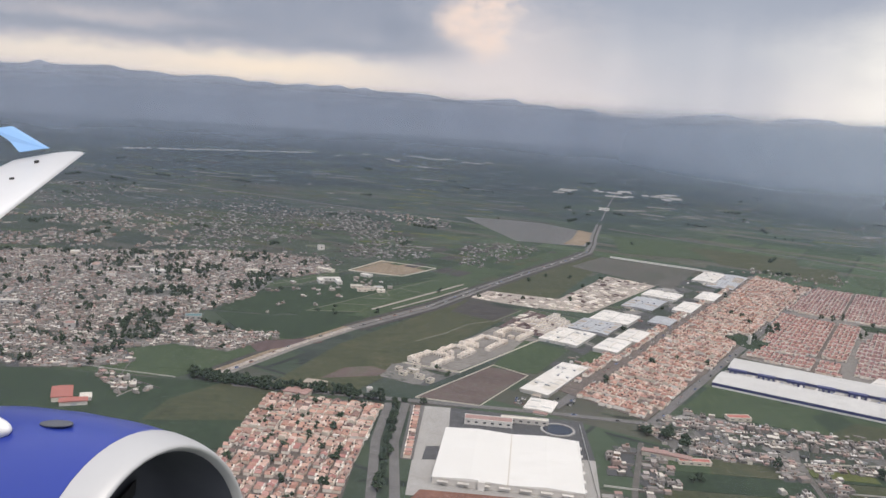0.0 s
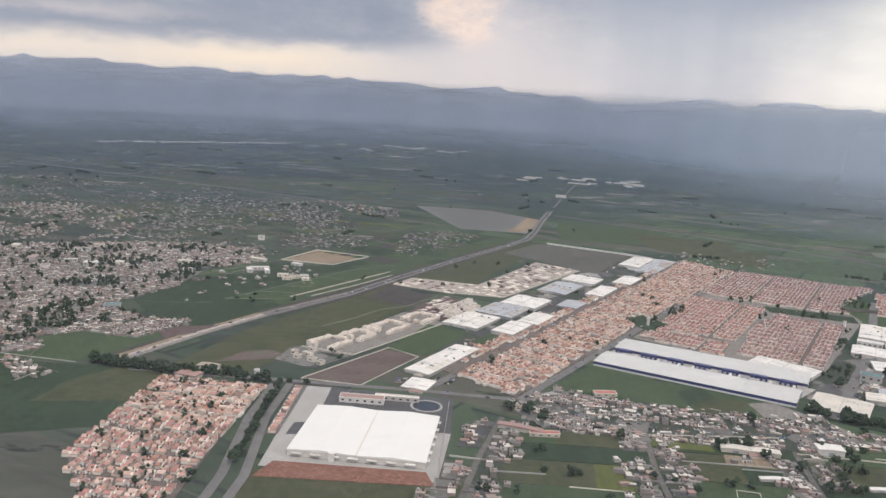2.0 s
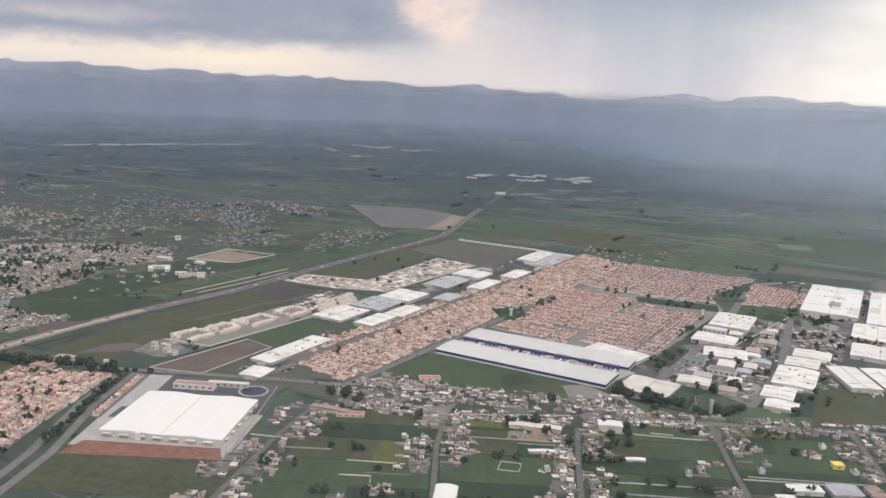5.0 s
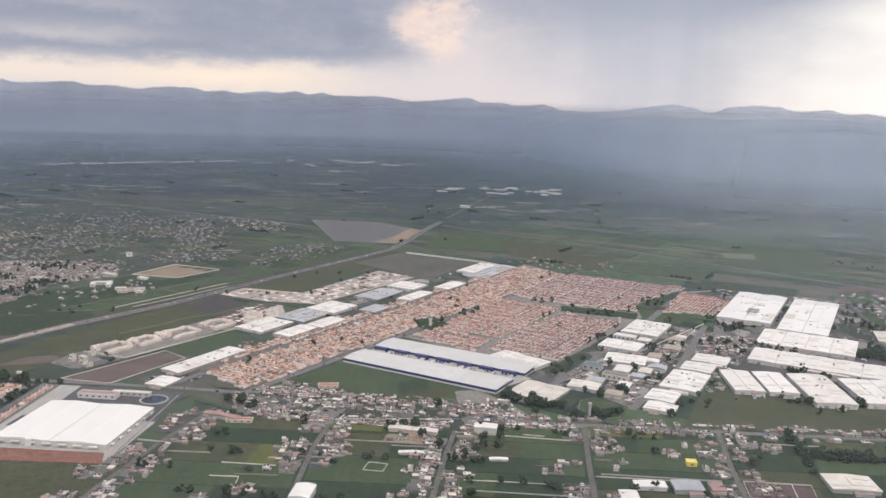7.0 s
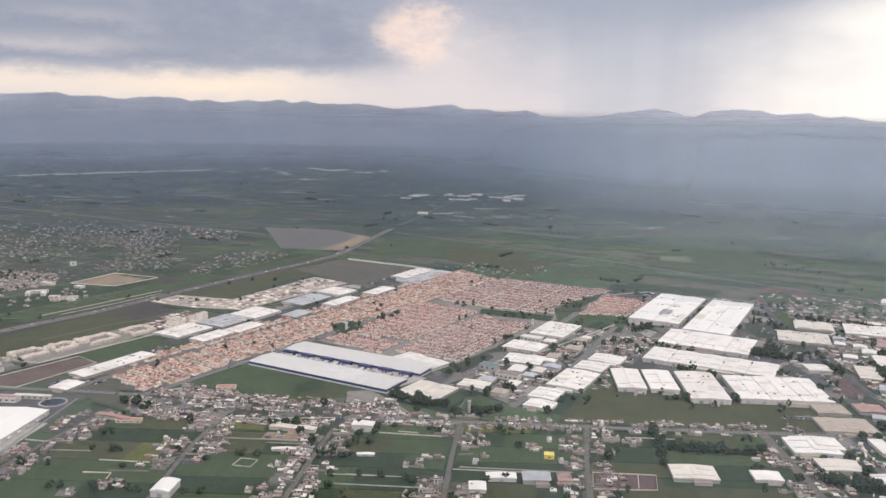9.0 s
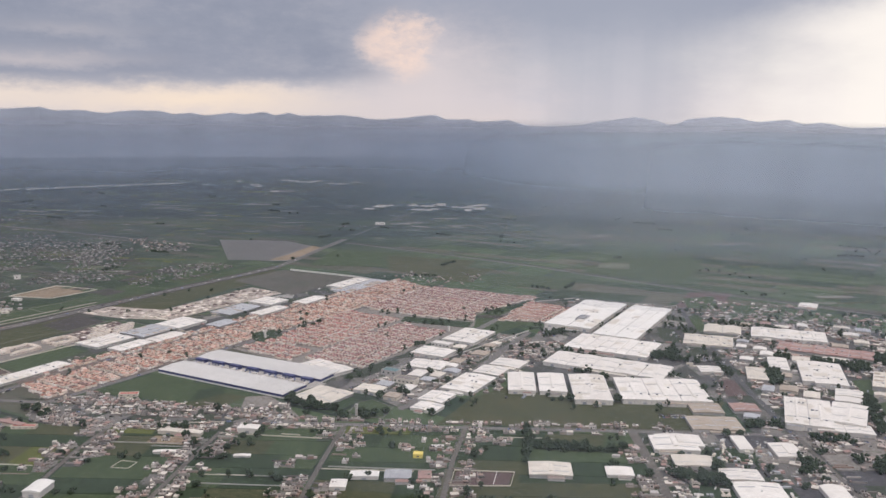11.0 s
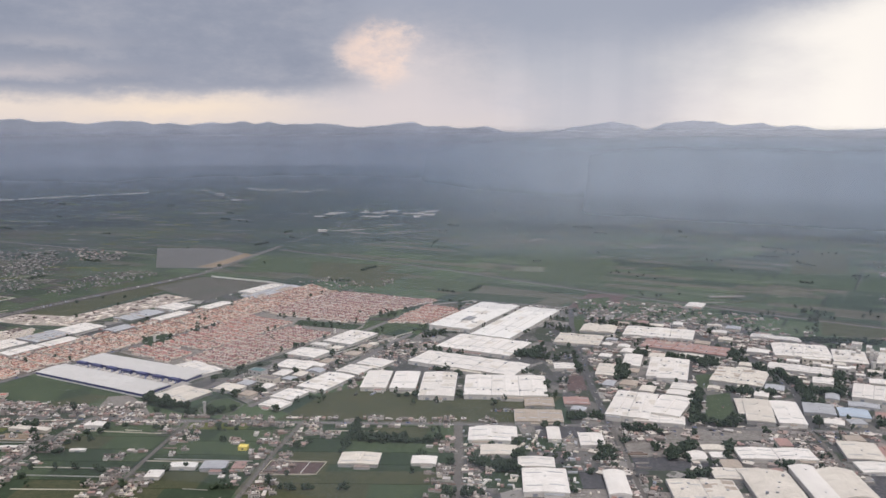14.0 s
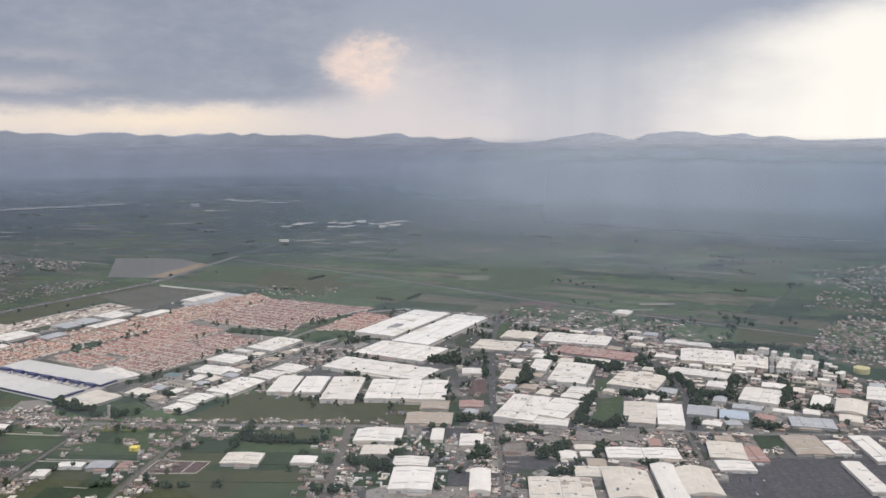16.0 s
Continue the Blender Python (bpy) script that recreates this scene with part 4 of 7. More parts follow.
def shed(x, y, w, d, turn, h, roof="white", wall="white", vault=False, bays=0, name="warehouse"):
    """An industrial hall: walls, a roof of gables or vaults, roof lights, vents, shutters, canopy."""
    bays = bays or max(1, round(w / 17))
    tone = {"white": "white", "bright": "bright white", "cream": "aged cream", "grey": "grey", "tan": "weathered tan", "red": "faded red", "blue": "pale blue", "clay": "red tiled"}[roof]
    size = "large" if w * d > 1500 else "small" if w * d < 350 else "long" if max(w, d) > 2.4 * min(w, d) else "mid-sized"
    ob = thing(name, x, y, 0, turn, f"{size} industrial hall with {tone} {'vaulted' if vault else 'sheet metal'} roof", "warehouse", "industrial halls")
    rise = (w / bays) * (0.085 if vault else 0.026)
    bm = bmesh.new()
    box(bm, -w / 2 + 0.15, w / 2 - 0.15, -d / 2 + 0.15, d / 2 - 0.15, -0.1, h - 0.3)
    part("wall", bm, M["wall_" + wall], ob)
    bm = bmesh.new()
    prism(bm, roof_profile(w + 0.3, h, bays, rise, vault), -d / 2 - 0.15, d / 2 + 0.15)
    part("roof", bm, M["roof_" + roof], ob)
    bw = w / bays
    r = random.Random(round(x * 7 + y * 13))
    if not vault and w * d > 200:
        for i in range(min(bays, 6)):
            for side in (-1, 1):
                xm = -w / 2 + (i + 0.5) * bw + side * bw * 0.25
                zm = h + rise * 0.5
                for q in range(r.choice((1, 2, 2))):
                    yc = d * (q - 0.5) * 0.5 + r.uniform(-0.08, 0.08) * d
                    lw, ll = bw * 0.36, min(1.1, d * 0.05)
                    bm = bmesh.new()
                    box(bm, -lw / 2, lw / 2, -ll / 2, ll / 2, -0.03, 0.10)
                    s = part("roof_light", bm, M["skylight"], ob)
                    s.matrix_basis = pose(xm, yc, zm, 0, side * math.degrees(math.atan2(rise, bw / 2)), 0)
    for i in range(r.choice((1, 2, 2)) if w * d > 350 else 0):
        bm = bmesh.new()
        box(bm, -0.4, 0.4, -0.4, 0.4, 0, 0.5)
        box(bm, -0.5, 0.5, -0.5, 0.5, 0.5, 0.58)
        vt = part("roof_vent", bm, M["steel"], ob)
        vt.location = (-w / 2 + (r.randrange(bays) + 0.5) * bw, r.uniform(-0.4, 0.4) * d, h + rise - 0.1)
    if not vault and w * d > 160 and r.random() < 0.45:
        for i in range(bays):
            bm = bmesh.new()
            mw, md = max(0.35, bw * 0.055), d * r.uniform(0.3, 0.46)
            prism(bm, [(-mw, 0), (mw, 0), (mw, 0.42), (0, 0.6), (-mw, 0.42)], -md, md)
            part("ridge_vent", bm, M["roof_" + roof], ob).location = (-w / 2 + (i + 0.5) * bw, 0, h + rise - 0.08)
    if w * d > 120 and r.random() < 0.7:
        aw, ad, ah = w * r.uniform(0.18, 0.5), r.uniform(1.6, 3.4), h * r.uniform(0.45, 0.75)
        ax = r.uniform(-0.5, 0.5) * (w - aw)
        bm = bmesh.new()
        box(bm, ax - aw / 2, ax + aw / 2, -d / 2 - ad, -d / 2 + 0.1, -0.1, ah)
        an = part("annex", bm, M["wall_" + wall], ob)
        bm = bmesh.new()
        box(bm, ax - aw / 2 - 0.1, ax + aw / 2 + 0.1, -d / 2 - ad - 0.15, -d / 2 + 0.12, ah, ah + 0.14)
        part("annex_roof", bm, M[r.choice(("roof_grey", "roof_cream", "roof_tan", "roof_red", "slab_town"))], an)
    n = max(1, min(6, int(w / 9)))
    for i in range(n):
        bm = bmesh.new()
        dw, dh = min(2.4, w / n * 0.4), min(2.6, h * 0.55)
        box(bm, -dw / 2, dw / 2, -0.12, 0.02, 0, dh)
        for q in range(1, 4):
            box(bm, -dw / 2, dw / 2, -0.15, -0.12, dh * q / 4 - 0.05, dh * q / 4 + 0.05)
        dr = part("shutter", bm, M["shutter"], ob)
        dr.location = (-w / 2 + (i + 0.5) * w / n, -d / 2 + 0.13, 0)
    for i in range(1, bays):
        bm = bmesh.new()
        box(bm, -0.22, 0.22, -d / 2 - 0.1, d / 2 + 0.1, -0.05, 0.16)
        part("valley_gutter", bm, M["wall_grey"], ob).location = (-w / 2 + i * bw, 0, h)
    if w * d > 900:
        # ribs of the cladding, and weathered sheets with vents on the roof
        bm = bmesh.new()
        for i in range(int(w / 3.6) + 1):
            f = -w / 2 + 0.3 + i * 3.6
            box(bm, f - 0.14, f + 0.14, -d / 2 + 0.02, -d / 2 + 0.16, 0, h - 0.36)
        for i in range(int(d / 3.6) + 1):
            f = -d / 2 + 0.3 + i * 3.6
            for side in (-1, 1):
                box(bm, side * (w / 2 - 0.07) - 0.08, side * (w / 2 - 0.07) + 0.08, f - 0.14, f + 0.14, 0, h - 0.36)
        tagged(part("wall_ribs", bm, M["wall_grey"], ob), kind="stuff")
        bm, hm = bmesh.new(), bmesh.new()
        slope = rise / (bw / 2)
        for q in range(r.choice((5, 8, 12))):
            i, side = r.randrange(bays), r.choice((-1, 1))
            sw, sd = bw * 0.5 * r.uniform(0.35, 0.9), r.uniform(1.2, 0.16 * d)
            x1 = side * bw * 0.5 * 0.96
            x0 = x1 - side * sw
            xc, yc = -w / 2 + (i + 0.5) * bw, r.uniform(-0.42, 0.42) * d
            za, zb = h + rise - abs(x0) * slope, h + rise - abs(x1) * slope
            if vault:
                break
            lo, hi = sorted(((x0, za), (x1, zb)))
            prism(bm, [(xc + lo[0], lo[1] - 0.04), (xc + hi[0], hi[1] - 0.04), (xc + hi[0], hi[1] + 0.02 + 0.003 * q), (xc + lo[0], lo[1] + 0.02 + 0.003 * q)], yc - sd / 2, yc + sd / 2)
        if len(bm.verts):
            tagged(part("weathered_sheets", bm, M["roof_cream" if roof in ("white", "bright") else "roof_tan"], ob), kind="stuff")
        n = r.choice((4, 6, 9))
        for q in range(n):
            xq, yq = -w * 0.4 + 0.8 * w * (q + 0.5) / n, d * r.choice((-0.28, 0.05, 0.3))
            box(hm, xq - 0.7, xq + 0.7, yq - 0.45, yq + 0.45, h, h + rise + 0.45)
        tagged(part("roof_units", hm, M["shutter"], ob), kind="stuff")
    for side in (-1, 1) if w * d > 500 else ():
        bm = bmesh.new()
        box(bm, side * (w / 2 + 0.15) - 0.12, side * (w / 2 + 0.15) + 0.12, -d / 2 - 0.15, d / 2 + 0.15, h - 0.4, h - 0.1)
        part("gutter", bm, M["steel"], ob)
    return ob


shed(80.7, 542.9, 25.9, 36.4, -27, 1.9, "white", "white")
shed(102.9, 575.9, 28.3, 34.1, -27, 1.9, "grey", "grey")
shed(121.4, 604.4, 27.8, 32.3, -27, 2.4, "white", "white")
shed(107.4, 527.7, 15.4, 31.3, -27, 2.4, "white", "white")
shed(125.4, 555.7, 15.2, 30.8, -27, 2.4, "white", "white")
shed(64.5, 452.0, 15.6, 60.1, -27, 1.9, "white", "white")
shed(53.3, 407.4, 13.9, 16.2, -17, 1.4, "white", "white")
shed(240.5, 800.5, 19.5, 53.9, -27, 1.9, "white", "white")
shed(254.8, 789.8, 23.4, 75.6, -27, 1.0, "grey", "grey")
shed(175.8, 701.1, 28.4, 26.7, -27, 1.9, "white", "white")
shed(153.5, 663.8, 24.4, 42.4, -27, 1.4, "grey", "grey")
shed(186.2, 659.6, 14.3, 38.5, -27, 1.9, "white", "white")
shed(215.6, 708.9, 15.6, 34.5, -27, 1.9, "white", "white")
shed(156.4, 609.2, 15.8, 24.2, -27, 1.4, "grey", "grey")
shed(269.8, 480.0, 38.3, 18.5, -39, 2.4, "white", "white")
shed(278.3, 418.0, 28.8, 28.2, -30, 1.9, "cream", "grey")
shed(373.4, 576.9, 28.3, 43.5, -26, 2.4, "white", "white")
shed(345.7, 525.6, 28.4, 22.3, -26, 2.4, "white", "white")
shed(342.9, 490.8, 27.2, 21.1, -17, 2.4, "white", "white")
shed(402.8, 499.2, 23.2, 19.2, -26, 1.9, "white", "white")
shed(389.1, 479.8, 20.2, 20.0, -26, 1.9, "white", "white")
shed(373.1, 448.1, 23.7, 39.1, -26, 2.4, "white", "white")
shed(352.6, 418.7, 17.5, 20.5, -26, 1.9, "white", "white")
shed(347.3, 398.7, 17.2, 14.0, -26, 1.9, "white", "white")
shed(483.3, 662.3, 42.2, 113.6, -26, 3.4, "bright", "white")
shed(521.6, 635.3, 37.0, 127.2, -26, 3.4, "bright", "white")
shed(488.3, 552.1, 66.7, 46.5, -26, 2.9, "white", "white")
shed(475.5, 496.6, 88.7, 34.2, -26, 2.9, "white", "white")
shed(409.3, 451.8, 18.2, 41.0, -2, 2.9, "white", "white")
shed(430.0, 450.9, 18.1, 40.8, -2, 2.9, "white", "white")
shed(454.4, 440.5, 24.3, 55.3, -2, 3.4, "white", "white")
shed(501.5, 438.1, 57.0, 46.8, -2, 3.4, "white", "white")
shed(415.4, 305.2, 22.0, 16.3, -2, 2.4, "cream", "grey")
shed(451.0, 305.1, 13.8, 10.8, -2, 1.9, "white", "white")
shed(488.1, 344.5, 24.9, 21.2, -2, 2.4, "white", "white")
shed(492.0, 348.9, 25.0, 16.8, -2, 2.4, "white", "white")
shed(492.6, 320.9, 20.6, 14.6, -2, 1.9, "cream", "grey")
shed(526.4, 347.0, 7.7, 20.5, -2, 2.4, "white", "white")
shed(547.5, 337.3, 14.1, 19.8, -2, 2.4, "white", "white")
shed(512.6, 303.9, 19.9, 13.6, -2, 1.9, "white", "white")
shed(515.1, 277.1, 23.1, 29.6, -2, 2.9, "white", "white")
shed(551.7, 275.4, 11.2, 29.4, -2, 2.9, "white", "white", True)
shed(519.9, 377.5, 30.1, 22.4, -2, 2.4, "tan", "grey")
shed(522.6, 406.5, 19.5, 18.0, -2, 1.9, "tan", "grey")
shed(547.8, 409.2, 16.8, 14.7, -2, 1.9, "red", "grey")
shed(582.9, 397.6, 27.0, 51.7, -19, 3.8, "white", "white")
shed(607.0, 395.8, 20.4, 39.8, -26, 3.8, "white", "white")
shed(595.0, 373.6, 31.0, 14.6, -13, 2.4, "white", "white")
shed(629.7, 482.4, 21.4, 55.5, -16, 3.4, "white", "white")
shed(604.2, 509.2, 13.6, 33.4, -15, 2.4, "white", "white")
shed(579.4, 482.3, 13.8, 30.3, -15, 2.4, "cream", "grey")
shed(549.3, 492.6, 16.1, 15.1, -2, 1.9, "white", "white")
shed(673.2, 463.8, 36.2, 39.0, -26, 3.4, "cream", "grey")
shed(663.6, 399.1, 24.5, 31.2, -11, 1.9, "cream", "grey")
shed(593.6, 614.4, 30.3, 27.1, -17, 1.9, "cream", "grey", True)
shed(570.9, 576.3, 38.4, 33.2, -17, 1.9, "cream", "grey")
shed(644.5, 598.8, 59.3, 34.3, -18, 2.4, "white", "white")
shed(655.3, 550.0, 69.6, 25.1, -26, 1.9, "red", "grey")
shed(742.0, 584.8, 41.2, 11.6, -26, 1.9, "white", "white")
shed(742.6, 543.4, 29.4, 36.7, -26, 2.4, "white", "white")
shed(708.5, 720.3, 16.5, 20.7, -26, 1.9, "white", "white")
shed(746.6, 540.3, 42.9, 40.1, -14, 2.4, "white", "white")
shed(776.8, 520.4, 24.4, 37.5, -19, 2.9, "white", "white")
shed(810.6, 511.4, 29.4, 35.7, -26, 2.9, "white", "white")
shed(725.2, 487.7, 44.4, 17.3, -26, 2.4, "white", "white")
shed(753.3, 428.7, 26.2, 33.8, -26, 2.9, "white", "white")
shed(790.0, 416.7, 11.8, 26.2, -26, 2.4, "white", "white", True)
shed(806.0, 405.3, 19.4, 30.3, -26, 2.4, "cream", "grey", True)
shed(839.3, 434.9, 16.5, 33.6, -26, 2.4, "white", "white")
shed(767.3, 373.6, 26.8, 19.0, -13, 1.9, "grey", "grey")
shed(747.8, 333.9, 21.1, 31.3, -2, 1.9, "tan", "grey")
shed(765.1, 330.3, 11.3, 21.2, -2, 1.9, "white", "white")
shed(784.2, 327.5, 12.3, 41.5, -2, 2.4, "white", "white")
shed(760.6, 285.4, 10.2, 41.7, -2, 2.4, "white", "white")
shed(697.0, 323.0, 20.4, 26.6, -10, 2.4, "cream", "grey")
shed(711.5, 318.5, 12.1, 23.9, -2, 1.9, "red", "grey")
shed(647.1, 317.2, 41.9, 16.5, -2, 2.4, "white", "white")
shed(695.4, 300.2, 20.1, 14.6, -2, 1.9, "white", "white")
shed(594.1, 265.0, 33.7, 28.9, -2, 2.9, "cream", "grey")
shed(618.0, 289.1, 27.6, 14.1, -2, 2.4, "cream", "grey")
shed(630.0, 269.3, 24.4, 37.8, -2, 3.4, "cream", "grey", True)
shed(652.5, 274.1, 12.8, 47.0, -2, 3.4, "white", "white", True)
shed(667.7, 274.5, 19.9, 35.8, -2, 3.4, "cream", "grey", True)
shed(661.9, 389.3, 16.8, 42.7, -14, 2.9, "cream", "grey")
shed(679.3, 386.5, 16.5, 43.8, -11, 2.9, "white", "white")
shed(702.7, 395.6, 19.1, 20.7, -17, 2.4, "grey", "grey")
shed(721.4, 387.4, 18.2, 17.1, -16, 2.4, "blue", "white")
shed(624.7, 487.3, 24.5, 53.7, -16, 2.9, "white", "white")

# ---- what already stands where ----
TAKEN = {}


def claim(x, y, r):
    TAKEN.setdefault((int(x // 12), int(y // 12)), []).append((x, y, r))


def is_free(x, y, r):
    i, j = int(x // 12), int(y // 12)
    for a in (i - 1, i, i + 1):
        for b in (j - 1, j, j + 1):
            for px, py, pr in TAKEN.get((a, b), ()):
                if (px - x) ** 2 + (py - y) ** 2 < (r + pr) ** 2:
                    return False
    return True


def claim_rect(x, y, w, d, turn):
    c, s = math.cos(radians(turn)), math.sin(radians(turn))
    for i in range(int(w / 3) + 1):
        for j in range(int(d / 3) + 1):
            u, v = -w / 2 + min(w, i * 3), -d / 2 + min(d, j * 3)
            claim(x + u * c - v * s, y + u * s + v * c, 1.9)


def claim_line(pts, r):
    for p, q in zip(pts, pts[1:]):
        n = int(math.dist(p[:2], q[:2]) / 3) + 1
        for i in range(n + 1):
            claim(p[0] + (q[0] - p[0]) * i / n, p[1] + (q[1] - p[1]) * i / n, r)


for ob in list(scene.objects):
    if ob.name.startswith("warehouse"):
        b = [c for c in ob.children if c.name.startswith("wall")][0].bound_box
        claim_rect(ob.location.x, ob.location.y, b[6][0] - b[0][0], b[6][1] - b[0][1], math.degrees(ob.rotation_euler.z))
claim_line([(293, 833), (77, 440), (60, 408)], 2.6)
claim_line([(345, 800), (215, 585), (106, 397)], 2.6)
claim_line([(-100, 404), (-10, 402), (60, 400), (110, 396), (150, 372), (230, 370), (374, 367), (546, 366), (641, 362), (735, 357), (860, 350)], 2.5)
claim_line([(268, 400), (300, 455), (352, 545), (420, 690)], 3)
claim_line([(330, 396), (372, 470), (425, 600)], 3)
claim_line([(563, 364), (563, 432), (565, 503), (566, 560), (572, 640), (580, 706)], 3.2)
claim_line([(684, 360), (702, 435), (702, 493), (694, 540), (672, 610)], 3.2)
for lane in LANES:
    claim_line([(lane[0], 250), (lane[1], 320), (lane[2], 371)], 2.2)
claim_line(HIGHWAY[:8], 12)
for poly in GREEN + [[(672, 245), (686, 302), (712, 316), (768, 316), (820, 312), (820, 245)]]:
    for x, y, i, j in rows_in(poly, 0, 3, 3):
        claim(x, y, 1.6)

# ---- the white factory ----
def factory():
    ob = thing("factory", FX, FY, 0, -4, "large bright white factory with a twin low-pitched roof", "factory")
    w, d, h = 29.2, 26.0, 2.7
    bm = bmesh.new()
    box(bm, -w, w, -d, d, -0.1, h)
    part("wall", bm, M["wall_white"], ob)
    for x0, x1 in ((-w - 0.2, -0.25), (0.25, w + 0.2)):
        bm = bmesh.new()
        prism(bm, [(x0, h), (x1, h), (x1, h + 0.3), ((x0 + x1) / 2, h + 1.1), (x0, h + 0.3)], -d - 0.2, d + 0.2)
        part("roof", bm, M["roof_bright"], ob)
    bm = bmesh.new()
    box(bm, -0.25, 0.25, -d - 0.2, d + 0.2, h, h + 0.42)
    part("valley_gutter", bm, M["roof_cream"], ob)
    for i in range(7):
        bm = bmesh.new()
        box(bm, -2.2, 2.2, -1.6, 0, 1.7, 1.9)
        box(bm, -1.6, 1.6, -0.15, 0.0, 0, 1.5)
        part("loading_canopy", bm, M["wall_white"], ob).location = (-25 + i * 8, -d - 0.02, 0)
    for i in range(6):
        bm = bmesh.new()
        box(bm, 0, 1.3, -1.4, 1.4, 1.5, 1.7)
        box(bm, 0.0, 0.7, -0.9, 0.9, 0, 1.5)
        part("side_canopy", bm, M["wall_white"], ob).location = (w, -21 + i * 8.5, 0)
    bm = bmesh.new()
    box(bm, -1.3, 1.3, -1.8, 0.2, 0, 3.6)
    part("stair_tower", bm, M["wall_white"], ob).location = (-10, -d, 0)


FX, FY = 35.2, 335.3
factory()
claim_rect(34, 342, 80, 108, -4)


def plain_house(name, x, y, w, d, turn, h, wall, roof, label, category="building"):
    """A plain flat-roofed block with a parapet, windows along its front and a door."""
    ob = thing(name, x, y, 0, turn, label, category)
    bm = bmesh.new()
    box(bm, -w / 2, w / 2, -d / 2, d / 2, -0.1, h)
    part("wall", bm, M[wall], ob)
    bm = bmesh.new()
    for s in ((-w / 2 - .1, w / 2 + .1, -d / 2 - .1, -d / 2 + .2), (-w / 2 - .1, w / 2 + .1, d / 2 - .2, d / 2 + .1), (-w / 2 - .1, -w / 2 + .2, -d / 2 + .2, d / 2 - .2), (w / 2 - .2, w / 2 + .1, -d / 2 + .2, d / 2 - .2)):
        box(bm, *s, h - 0.1, h + 0.45)
    part("parapet", bm, M[wall], ob)
    bm = bmesh.new()
    box(bm, -w / 2 + .2, w / 2 - .2, -d / 2 + .2, d / 2 - .2, h + 0.005, h + 0.15)
    part("roof", bm, M[roof], ob)
    n = max(1, int(w / 3.2))
    for i in range(n):
        bm = bmesh.new()
        box(bm, -0.7, 0.7, -0.06, 0.05, h * 0.45, h * 0.75)
        part("window", bm, M["glass"], ob).location = (-w / 2 + (i + 0.5) * w / n, -d / 2, 0)
    claim_rect(x, y, w, d, turn)
    return ob


plain_house("office_block", 27, 379, 22, 6, -2, 2.6, "wall_white", "roof_red", "low factory office with a red roof")
plain_house("office_block", 44, 384, 22, 3, -2, 2.2, "wall_white", "roof_cream", "long low white gatehouse wing")
plain_house("office_block", 318, 471, 12, 8, -26, 3.4, "wall_grey", "teal", "office block with a teal roof")
plain_house("office_block", 330, 452, 16, 8, -26, 3.2, "wall_cream", "slab_town", "grey concrete office block")
plain_house("office_block", 352, 548, 16, 8, -26, 3.2, "wall_white", "slab_town", "white concrete office block")
plain_house("house", 346, 322, 5, 4.5, -2, 2.0, "yellow", "yellow", "bright yellow house among fields", "house")
plain_house("toll_house", 220, 1335, 16, 6, -10, 3, "wall_white", "roof_bright", "white toll building beside the highway")
plain_house("chapel", -128, 800, 6, 5, 20, 4, "wall_white", "slab_town", "small white village chapel in fields")
plain_house("market_hall", -225, 640, 13, 7, 15, 3, "wall_white", "roof_white", "white market hall in the town")
plain_house("sports_roof", -158, 520, 10, 7, 15, 2.2, "wall_grey", "teal", "green-roofed sports hall")
for x, y, w, d, t in ((-96, 664, 16, 4.5, 20), (-88, 657, 4, 12, 20), (-102, 656, 4, 11, 20)):
    plain_house("school_wing", x, y, w, d, t, 2.2, "wall_white", "roof_white", "white school wing round a yard", "school")
for x, y, w, d, t, rf in ((-72, 645, 9, 5, 12, "roof_cream"), (-62, 641, 8, 6, 12, "slab_town"), (-55, 646, 7, 5, 12, "roof_grey"), (-52, 636, 6, 4, 12, "roof_white"), (-66, 634, 8, 3.5, 12, "roof_red")):
    plain_house("school_wing", x, y, w, d, t, 1.8, "wall_cream", rf, "low pale building of a walled compound", "building")
plain_house("farm_hall", -106, 700, 16, 5, -25, 2, "wall_cream", "roof_cream", "cream farm hall beside dark fields")
plain_house("farm_hall", -70, 690, 9, 5, -20, 1.8, "wall_white", "roof_white", "low white farm building")


def pond_ring():
    ob = thing("round_tank", 59, 378, 0, 0, "round pond with a pale concrete rim", "pond")
    bm = bmesh.new()
    n = 40
    rings = [[bm.verts.new((r * math.cos(2 * math.pi * i / n), r * math.sin(2 * math.pi * i / n), z)) for i in range(n)] for r, z in ((8.0, -0.1), (8.0, 0.6), (6.9, 0.6), (6.8, 0.1))]
    for a, b in zip(rings, rings[1:]):
        for i in range(n):
            bm.faces.new((a[i], a[(i + 1) % n], b[(i + 1) % n], b[i]))
    part("rim", bm, M["concrete"], ob)
    bm = bmesh.new()
    tube(bm, 6.85, 6.85, 0.05, 0.35, 40)
    part("water", bm, M["water"], ob)


pond_ring()


